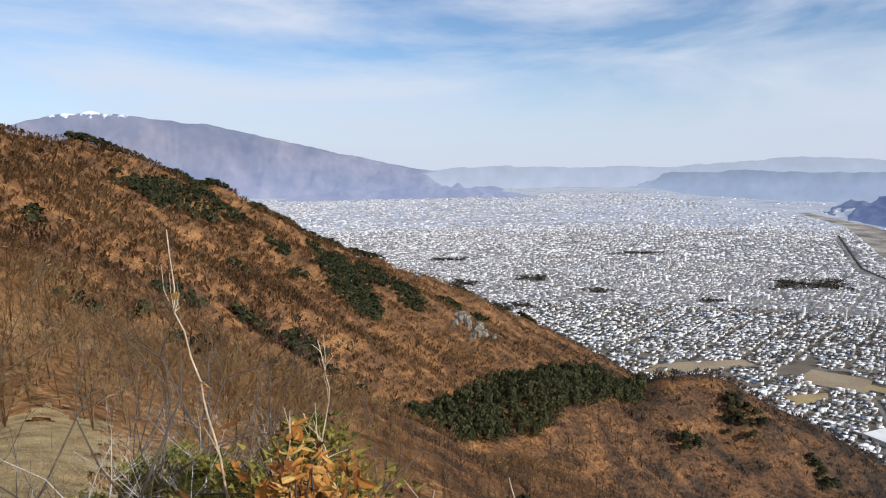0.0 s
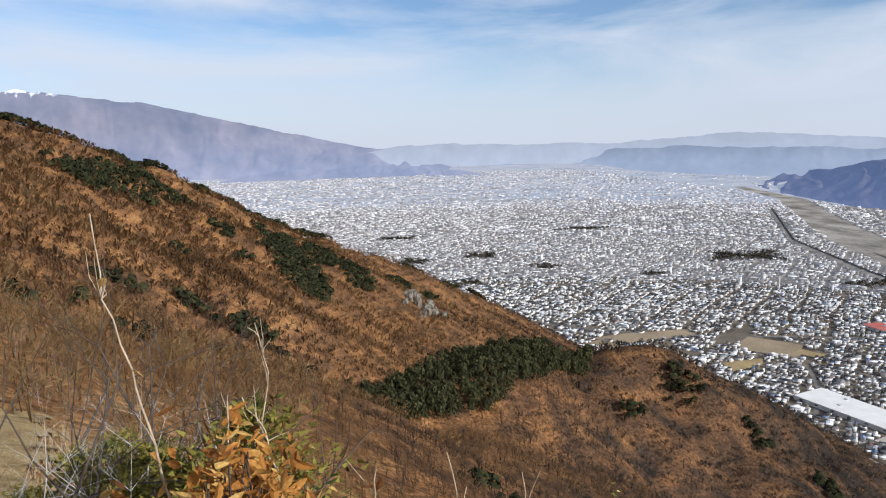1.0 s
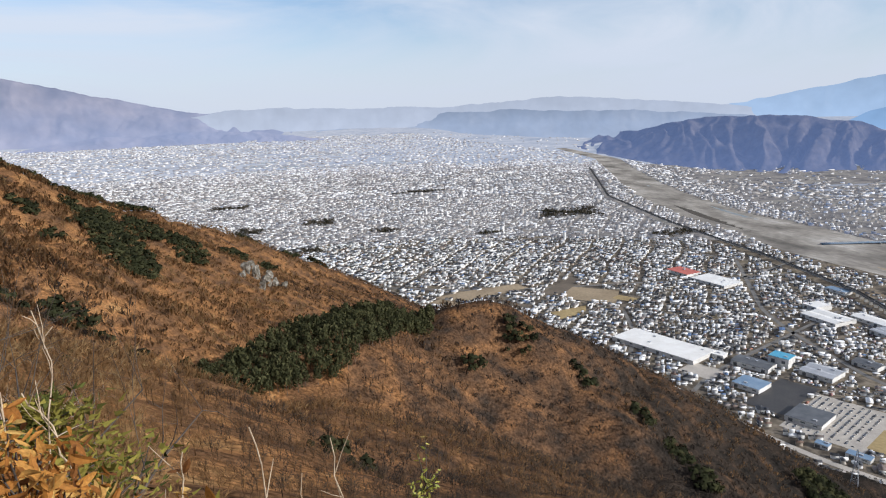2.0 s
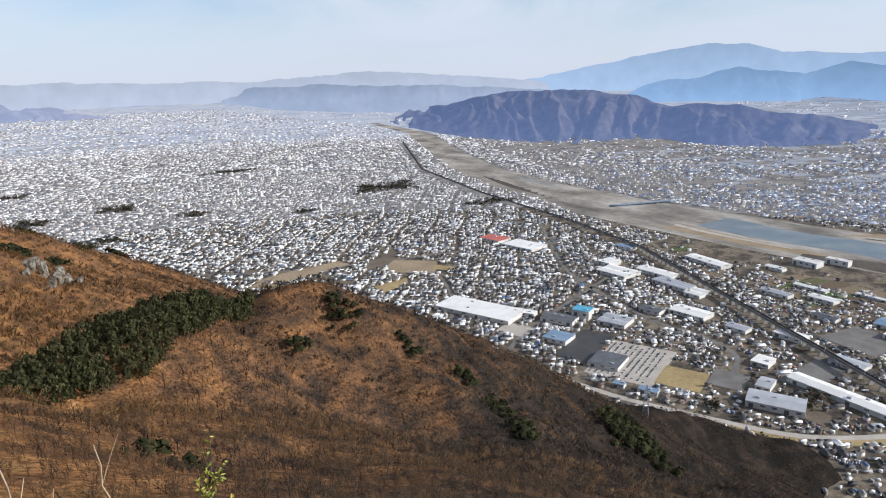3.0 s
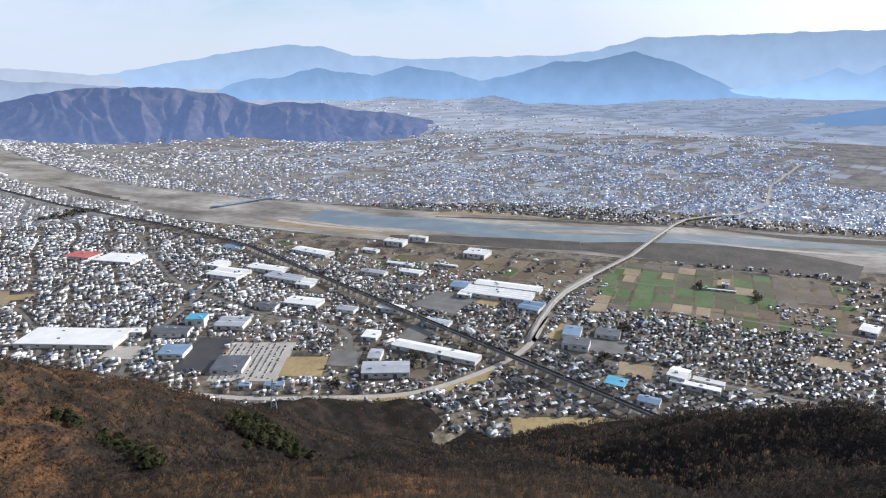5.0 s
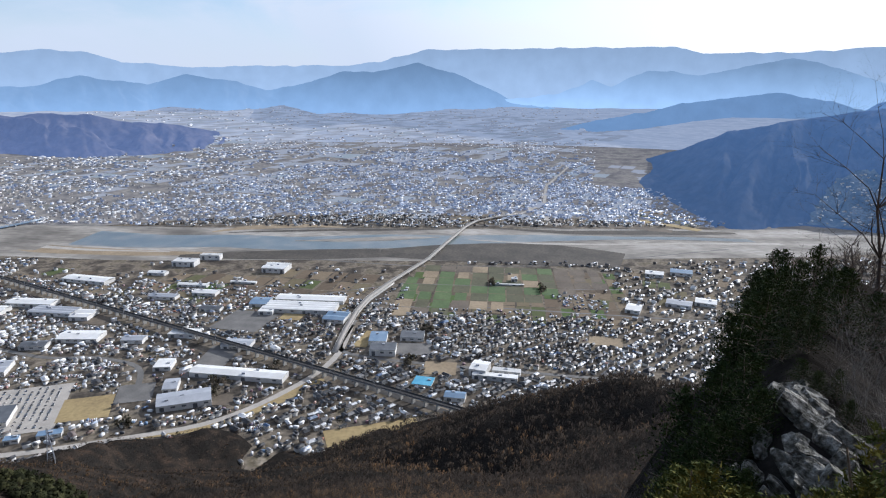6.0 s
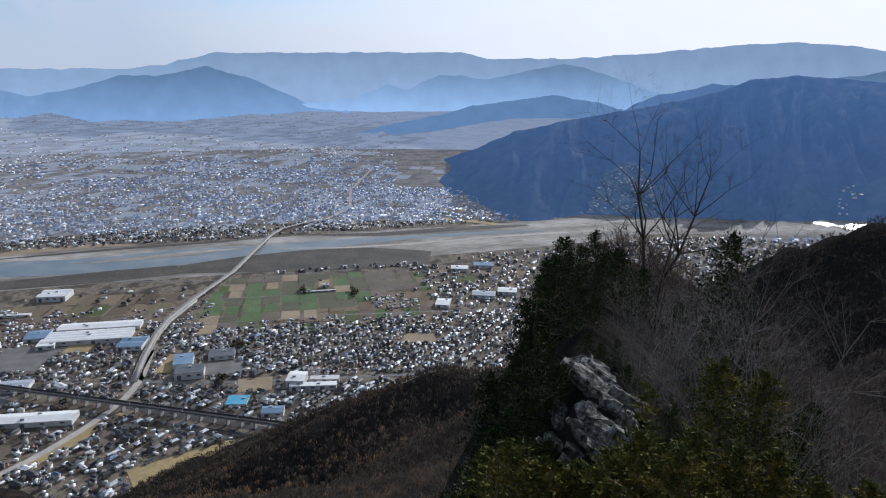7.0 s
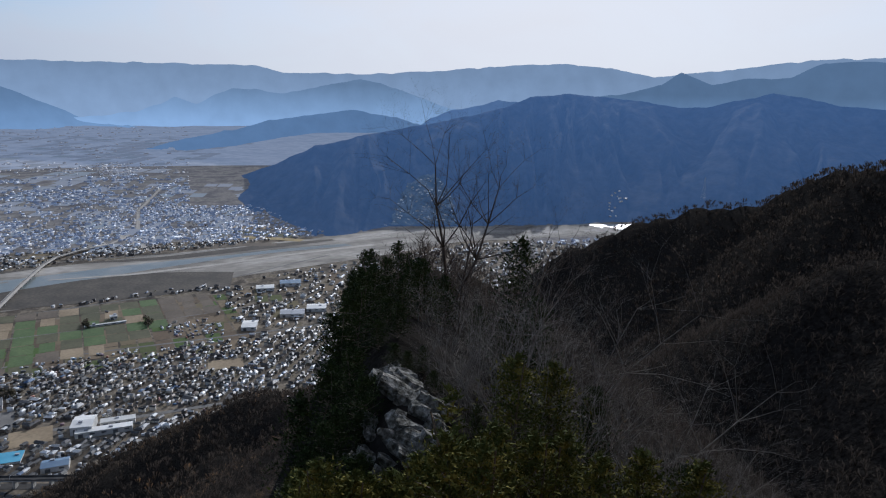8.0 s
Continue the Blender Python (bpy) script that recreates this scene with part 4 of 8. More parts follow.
# the turf shoulder stays open
stands &= ~((ca < -26) & (cd < 52)) & ~((cd < 42) & ((ca < -18) | (ca > 98)))
bp = np.stack([cand[stands, 0], cand[stands, 1], cz[stands]], 1)
bh = rng.uniform(3.8, 9.0, len(bp)) * np.where((ca[stands] > 20) & (ca[stands] < 75) & (cd[stands] > 350), np.interp(cd[stands], [350, 900], [0.85, 0.5]), 1.0) * np.interp(cd[stands], [13, 40, 90, 170, 300, 500, 900], np.array([0.13, 0.27, 0.36, 0.5, 0.85, 0.9, 0.95])) * np.where(ca[stands] < -8, np.interp(cd[stands], [60, 200], [2.0, 1.2]), 1.0) * np.where(ca[stands] > 112, np.interp(cd[stands], [40, 160, 400], [1.6, 1.2, 1.1]), 1.0) * np.where((ca[stands] < -4) & (cd[stands] > 60) & (cd[stands] < 330), np.interp(cd[stands], [60, 110, 330], [1.1, 1.5, 1.2]), 1.0)
bd = cd[stands]
warm = fbm(bp[:, 0] / 90, bp[:, 1] / 90, 4, 33)
# shade of the spur and right-hand slopes is put into the wood's tone
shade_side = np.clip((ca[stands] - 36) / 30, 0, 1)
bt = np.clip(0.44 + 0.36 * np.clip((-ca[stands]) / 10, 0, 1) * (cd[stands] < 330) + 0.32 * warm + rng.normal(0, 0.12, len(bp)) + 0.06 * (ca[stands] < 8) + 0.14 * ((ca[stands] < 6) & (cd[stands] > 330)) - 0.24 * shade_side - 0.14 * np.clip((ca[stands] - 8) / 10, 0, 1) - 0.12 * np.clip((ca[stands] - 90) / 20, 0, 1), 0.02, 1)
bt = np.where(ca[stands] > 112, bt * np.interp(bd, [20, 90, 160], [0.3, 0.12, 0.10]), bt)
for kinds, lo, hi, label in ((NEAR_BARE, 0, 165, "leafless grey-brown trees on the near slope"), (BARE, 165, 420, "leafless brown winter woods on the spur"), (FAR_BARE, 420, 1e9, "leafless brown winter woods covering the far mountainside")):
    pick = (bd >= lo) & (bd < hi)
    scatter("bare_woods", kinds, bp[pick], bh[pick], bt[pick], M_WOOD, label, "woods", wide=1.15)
g = np.arange(-600, 800, 4.3)
gx, gy = np.meshgrid(g, np.arange(120, 1500, 4.3))
gx, gy = (gx + rng.uniform(-1.9, 1.9, gx.shape)).ravel(), (gy + rng.uniform(-1.9, 1.9, gy.shape)).ravel()
sel = dark_grove(gx, gy) & (rng.uniform(0, 1, len(gx)) < 0.93)
gx, gy = gx[sel], gy[sel]
gp = np.stack([gx, gy, ground_height(gx, gy)], 1)
gp = gp[gp[:, 2] > 2]
scatter("evergreen_groves", [round_template(50 + i, 38, 0.30) for i in range(6)], gp, rng.uniform(4.5, 9.5, len(gp)) * np.interp(np.hypot(gp[:, 0], gp[:, 1]), [100, 300], [0.3, 1.0]), rng.uniform(0.0, 0.75, len(gp)), M_PINE, "dark evergreen trees in clumps on the mountainside", "woods", wide=1.25, seed=5)


# --- the pine plantation along the crest of the spur: single trees
def plantation_pine(seed, height):
    ob = thing("pine_tree", "green pine with a rounded bushy crown on the ridge", "pine tree", group="pine plantation on the spur")
    r = np.random.default_rng(seed)
    bm = bmesh.new()
    bmesh.ops.create_cone(bm, cap_ends=False, segments=6, radius1=0.2, radius2=0.05, depth=height * 0.9, matrix=Matrix.Translation((0, 0, height * 0.42)))
    part("trunk", bm, M_BARK, ob)
    tris = []
    for i in range(120):
        n = r.normal(0, 1, 3)
        n[2] = abs(n[2]) * 1.2 - 0.5
        n /= np.linalg.norm(n)
        girth = 0.27 * (1.0 if n[2] < 0.2 else 0.9)
        c = np.array((0, 0, height * 0.56)) + n * np.array((girth, girth, 0.43)) * height * r.uniform(0.72, 1.08)
        u = np.cross(n, r.normal(0, 1, 3))
        u /= np.linalg.norm(u)
        w = np.cross(n, u) * 0.7 + n * r.uniform(-0.2, 0.7) + np.array((0, 0, 0.35))
        k = height * r.uniform(0.045, 0.085)
        tris += [c - u * k, c + u * k, c + w * k * 1.7, c - u * k * 0.6 - n * k, c + u * k * 0.7 - n * k, c - w * k * 1.1]
    v = np.array(tris)
    me = mesh_from("crown", v, np.arange(len(v)).reshape(-1, 3), M_PINE)
    give(me, "tone", np.clip(r.normal(0.62, 0.22, len(v) // 3), 0, 1), "FACE")
    part_mesh("crown", me, ob)
    return ob


pine_models = [plantation_pine(80 + i, h) for i, h in enumerate((11.5, 13.0, 10.2, 14.0))]
prng = random.Random(21)
spots = []
for i in range(6000):
    az = prng.uniform(-3.2, 17.0)
    cd0 = float(np.interp(az, [-2.6, 3.1, 7.6, 12.2, 17.2], [330, 370, 410, 450, 480]))
    d = cd0 + prng.uniform(-float(np.interp(az, [-3, 3, 8, 13, 17], [16, 38, 66, 50, 14])), 14)
    p = polar(az, d)
    if all((p[0] - q[0]) ** 2 + (p[1] - q[1]) ** 2 > 4.9 ** 2 for q in spots):
        spots.append(p)
    if len(spots) >= 298:
        break
for i, p in enumerate(spots):
    z = float(ground_height(np.array([p[0]]), np.array([p[1]]))[0])
    m = Matrix.Translation((p[0], p[1], z - 0.3)) @ Matrix.Rotation(prng.uniform(0, 6.28), 4, "Z")
    if i < 4:
        pine_models[i].matrix_world = m
    else:
        copy_thing(pine_models[prng.randrange(4)], m)
# ================= the valley: fields, roads, buildings =================
def rect(cx, cy, length, width, angle):
    c, s = math.cos(radians(angle)), math.sin(radians(angle))
    return [(cx + c * u - s * v, cy + s * u + c * v) for u, v in ((-length / 2, -width / 2), (length / 2, -width / 2), (length / 2, width / 2), (-length / 2, width / 2))]


# --- roads and rails
ROADS = [
    ([(620, 1500), (700, 1250), (754, 1084), (778, 928), (782, 786), (810, 663), (866, 540), (912, 438), (971, 384), (1042, 342), (1113, 307), (1184, 287), (1275, 287), (1368, 294)], 13),
    ([(1581, 1700), (1262, 1258), (1200, 1104), (1127, 833), (1151, 761), (1120, 640), (1010, 600)], 11),
    ([(1400, 292), (1216, 297), (1190, 180), (1170, 20), (1150, -200), (1130, -420), (1120, -700)], 11),
    ([(778, 928), (860, 985), (1010, 1040), (1200, 1104), (1420, 1180)], 9),
    ([(950, 1400), (880, 1250), (800, 1150)], 9),
    ([(400, 1900), (700, 1720), (1000, 1640), (1330, 1560), (1600, 1500)], 11),
    ([(1300, 2700), (1500, 2000), (1581, 1700)], 12),
    ([(200, 2500), (900, 2350), (1700, 2250)], 12),
    ([(2000, 1740), (1800, 1640), (1560, 1560)], 10),
    ([(1877, 1080), (1925, 712), (1880, 420), (1855, 202), (1905, -196), (1975, -345), (2044, -504), (2180, -802)], 8),
    ([(2230, 1640), (2245, 1251), (2320, 972), (2400, 573), (2425, 133), (2440, -75), (2400, -364), (2450, -592)], 8),
    ([(2639, -120), (2900, -250), (3400, -300), (4200, -500)], 14),
    ([(2530, 60), (2700, 500), (3000, 1200), (3300, 2200)], 12),
    ([(1500, 200), (1520, 0), (1500, -250), (1480, -500), (1500, -800)], 8),
    ([(1500, 540), (1640, 300), (1690, 190), (1680, -170), (1700, -420)], 6),
]
for line, w in ROADS:
    strip("road", line, w, 0.35, M_ROADL if w > 12 else M_ASPHALT, "grey asphalt road across the valley floor", "road", step=25)
strip("road_verge", [(866, 530), (912, 425), (971, 371), (1042, 329), (1095, 290)], [10, 22, 26, 30, 12], 0.3, M_GOLD, "dry golden grass verge beside the curving road", "verge", step=20)
strip("railway_bed", [(900, -130), (1010, 90), (1125, 300), (1315, 600), (1480, 940), (1600, 1260), (1700, 1640), (1830, 2300), (2030, 3100), (2750, 4500)], 15, 0.3, M_TRACK, "dark ballast railway line beside the viaduct", "railway", step=40)
strip("stream", [(2470, -272), (2640, -225), (2787, -183), (3000, -110), (3100, -150), (3346, -174), (3700, -300)], [40, 35, 30, 34, 30, 26, 20], 0.35, M_ROADL, "pale gravel stream joining the river", "stream", step=40)
for line, w, mat in (([(2840, -600), (2740, -760), (2600, -850)], 60, M_TAN), ([(2720, -590), (2640, -700), (2520, -800)], 55, M_OLIVE), ([(2600, -600), (2540, -690), (2450, -790)], 45, M_GOLD), ([(2480, -420), (2470, -560), (2420, -680)], 50, M_SOIL)):
    strip("field_terrace", line, w, 0.9, mat, "dry terraced field below the dark hill", "field", step=30)
strip("river_bank", [(2200, 960), (2290, 860), (2345, 650), (2330, 510)], [15, 70, 60, 12], 0.6, M_TAN, "sandy brown river bank", "river bank", step=30)
strip("river_bank", [(1990, 1700), (1905, 1350), (1900, 1050), (1925, 760)], [20, 90, 70, 20], 0.6, M_TAN, "sandy brown river bank", "river bank", step=30)

# --- single fields and yards
YARDS = [
    ("dry_field", [(534, 1715), (623, 1646), (824, 1698), (811, 1750), (640, 1741)], M_TAN, "dry tan stubble field"), ("dry_field", [(868, 1554), (966, 1461), (1041, 1559), (931, 1666)], M_TAN, "dry tan stubble field"),
    ("dry_field", [(772, 1399), (861, 1437), (887, 1480), (773, 1463)], M_GOLD, "dry golden field below the hill"), ("dry_field", [(825, 1628), (880, 1593), (1002, 1704), (1004, 1759)], M_SOIL, "brown ploughed field"),
    ("dry_field", rect(560, 1640, 110, 46, -60), M_TAN, "dry tan field at the foot of the hill"), ("dry_field", rect(1015, 1490, 60, 40, -60), M_GOLD, "dry golden plot among the houses"), ("dry_field", rect(720, 1560, 90, 34, -62), M_SOIL, "brown ploughed plot among the houses"),
    ("solar_field", rect(925, 862, 70, 150, -68), M_BLACK, "black field of dark panels"),
    ("car_park", rect(935, 752, 125, 170, -68), M_ROADL, "grey asphalt car park full of cars"),
    ("grass_yard", rect(950, 652, 78, 82, -68), M_GOLD, "yellow dry grass sports ground"),
    ("car_park", rect(1010, 600, 60, 70, -70), M_ASPHALT, "grey asphalt yard"), ("car_park", rect(1150, 520, 60, 150, -90), M_ASPHALT, "grey asphalt yard"),
    ("car_park", rect(1370, 536, 110, 120, -100), M_ASPHALT, "bare grey gravel yard"), ("dry_field", rect(1342, 859, 60, 60, -96), M_SOIL, "brown soil plot"),
    ("school_ground", rect(1163, 80, 62, 58, -90), M_TAN, "bare sandy school ground"), ("dry_field", rect(1293, 246, 30, 90, -100), M_GOLD, "golden grass plot"),
    ("car_park", rect(870, 1010, 70, 60, -68), M_ROADL, "pale asphalt yard"), ("cemetery_ground", rect(915, 165, 150, 60, -68), M_GOLD, "yellow grass terrace with low hedges"),
    ("dry_field", rect(1000, 450, 60, 40, -90), M_SOIL, "brown plot beside the road"), ("dry_field", rect(1405, 440, 50, 40, -95), M_GOLD, "dry grass yard"),
    ("car_park", rect(1250, 140, 70, 60, -90), M_ASPHALT, "grey asphalt yard"), ("dry_field", rect(1330, -260, 70, 50, -100), M_TAN, "bare sandy plot"),
]
for i, (name, corners, mat, label) in enumerate(YARDS):
    patch(name, corners, 0.40 + 0.012 * i, mat, label, name.split("_")[0] + " ground" if "ground" not in name else "ground")

# --- the green and brown fields beside the long bridge: a grid of plots, each one its own
frng = random.Random(5)
k = 0
for iu, u in enumerate(np.arange(1440, 1860, 62)):
    for v in np.arange(-330, 180, 46):
        if u + 0.55 * v < 1470 and v < 60 or (u > 1690 and v > 150):
            continue
        mat = frng.choice([M_GREEN, M_GREEN, M_OLIVE, M_OLIVE, M_OLIVE, M_SOIL, M_TAN] if v > -220 else [M_SOIL, M_TAN, M_SOIL, M_OLIVE])
        lab = {M_GREEN.name: "bright green winter crop field", M_SOIL.name: "brown ploughed field", M_OLIVE.name: "dull olive green field", M_TAN.name: "dry tan field"}[mat.name]
        patch("field", rect(u + 30, v + 22, 58.5, frng.choice([43.0, 43.0, 41.0, 30.0]), -1.5), 0.41 + 0.004 * (k % 9), mat, lab, "field")
        k += 1


RIVER_LINE = [(a[0] + (b[0] - a[0]) * f, a[1] + (b[1] - a[1]) * f) for a, b in zip(BED[:-1], BED[1:]) for f in (0, 0.25, 0.5, 0.75)]


def field_quads(boxes, seed):
    """Many plots in one sheet: regions of (x0, y0, x1, y1, plot size, angle, share)."""
    r = np.random.default_rng(seed)
    qs = []
    for x0, y0, x1, y1, size, ang, share in boxes:
        xs, ys = np.meshgrid(np.arange(x0, x1, size), np.arange(y0, y1, size * 0.55))
        keep = r.uniform(0, 1, xs.shape) < share
        xs, ys = xs[keep], ys[keep]
        ca_, sa_ = math.cos(radians(ang)), math.sin(radians(ang))
        wx, wy = (x0 + x1) / 2 + ca_ * (xs - (x0 + x1) / 2) - sa_ * (ys - (y0 + y1) / 2), (y0 + y1) / 2 + sa_ * (xs - (x0 + x1) / 2) + ca_ * (ys - (y0 + y1) / 2)
        off = np.min([np.hypot(wx - bx0, wy - by0) for bx0, by0 in RIVER_LINE], axis=0)
        xs, ys = xs[off > 345], ys[off > 345]
        w, h = size * r.uniform(0.82, 0.985, len(xs)) / 2, size * 0.55 * r.uniform(0.8, 0.97, len(xs)) / 2
        lift = 0.2 + r.uniform(0, 0.14, len(xs))
        c, s = math.cos(radians(ang)), math.sin(radians(ang))
        mx, my = (x0 + x1) / 2, (y0 + y1) / 2
        for du, dv in ((-1, -1), (1, -1), (1, 1), (-1, 1)):
            px, py = xs + du * w - mx, ys + dv * h - my
            qs.append(np.stack([mx + c * px - s * py, my + s * px + c * py, lift], 1))
        n = len(xs)
        quad = np.stack(qs[-4:], 1).reshape(-1, 3)
        qs = qs[:-4] + [quad]
    return np.concatenate(qs)


fq = field_quads([(1440, -345, 1880, 190, 64, -1.5, 1.0), (1490, 320, 1880, 780, 84, -6, 0.97), (1560, 780, 1880, 1250, 80, -14, 0.55), (2560, -900, 5200, 2600, 150, -20, 0.42), (5200, -1500, 10500, 5200, 260, -25, 0.5), (1500, -1000, 2100, -330, 70, -12, 0.35),
                  (2700, -2400, 4200, -900, 120, 10, 0.4), (-1800, 3200, 1800, 9500, 240, 15, 0.28)], 9)
far_plot = np.repeat(np.hypot(fq[::4, 0], fq[::4, 1]) > 2500, 4)
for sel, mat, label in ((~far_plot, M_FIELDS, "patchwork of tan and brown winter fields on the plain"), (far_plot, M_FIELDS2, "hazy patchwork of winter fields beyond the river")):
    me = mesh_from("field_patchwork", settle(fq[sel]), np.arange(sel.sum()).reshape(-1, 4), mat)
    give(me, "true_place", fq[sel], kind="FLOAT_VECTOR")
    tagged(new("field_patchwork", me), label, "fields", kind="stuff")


# --- halls and other large buildings: wall, roof with ridge or flat, roof gear
def hall(cx, cy, length, width, angle, height, roof_mat, label, style="gable", wall_mat=None, name="factory_hall"):
    ob = thing(name, label, "building", group="large buildings of the valley", at=(cx, cy, 0), turn=angle)
    bm = bmesh.new()
    add_box(bm, -length / 2, -width / 2, -0.5, length / 2, width / 2, height)
    part("wall", bm, wall_mat or M_FWALL, ob)
    bm = bmesh.new()
    o = 0.5
    if style == "flat":
        add_box(bm, -length / 2 - 0.2, -width / 2 - 0.2, height, length / 2 + 0.2, width / 2 + 0.2, height + 0.5)
        part("roof", bm, roof_mat, ob)
    else:
        spans = max(1, round(width / 34)) if style == "gable" else max(2, round(width / 16))
        sw = (width + 2 * o) / spans
        for i in range(spans):
            y0 = -width / 2 - o + i * sw
            rise = min(sw * 0.11, 3.0)
            prof = [(y0, height), (y0 + sw / 2, height + rise), (y0 + sw, height), (y0 + sw, height + 0.3), (y0 + sw / 2, height + rise + 0.3), (y0, height + 0.3)]
            ends = [[bm.verts.new((x, y, z)) for y, z in prof] for x in (-length / 2 - o, length / 2 + o)]
            for j in range(6):
                bm.faces.new((ends[0][j], ends[0][(j + 1) % 6], ends[1][(j + 1) % 6], ends[1][j]))
            bm.faces.new(ends[0][::-1])
            bm.faces.new(ends[1])
        bmesh.ops.recalc_face_normals(bm, faces=bm.faces)
        part("roof", bm, roof_mat, ob)
    r = random.Random(int(cx * 7 + cy))
    for i in range(2 if length > 60 else 1):
        x, y = r.uniform(-0.35, 0.35) * length, r.uniform(-0.3, 0.3) * width
        bm = bmesh.new()
        add_box(bm, x - 3, y - 2, height, x + 3, y + 2, height + (2.2 if style == "flat" else 4.4))
        part("roof_vent", bm, M_GREYROOF, ob)
    # large doors and windows along one side
    for i in range(max(2, min(6, int(length / 16)))):
        x = -length / 2 + (i + 0.5) * length / max(2, min(6, int(length / 16)))
        bm = bmesh.new()
        add_box(bm, x - 3.5, -width / 2 - 0.06, 0.2 if i % 3 == 0 else height * 0.45, x + 3.5, -width / 2 + 0.1, height * 0.75)
        part("window", bm, M_DARKROOF, ob)
    return ob


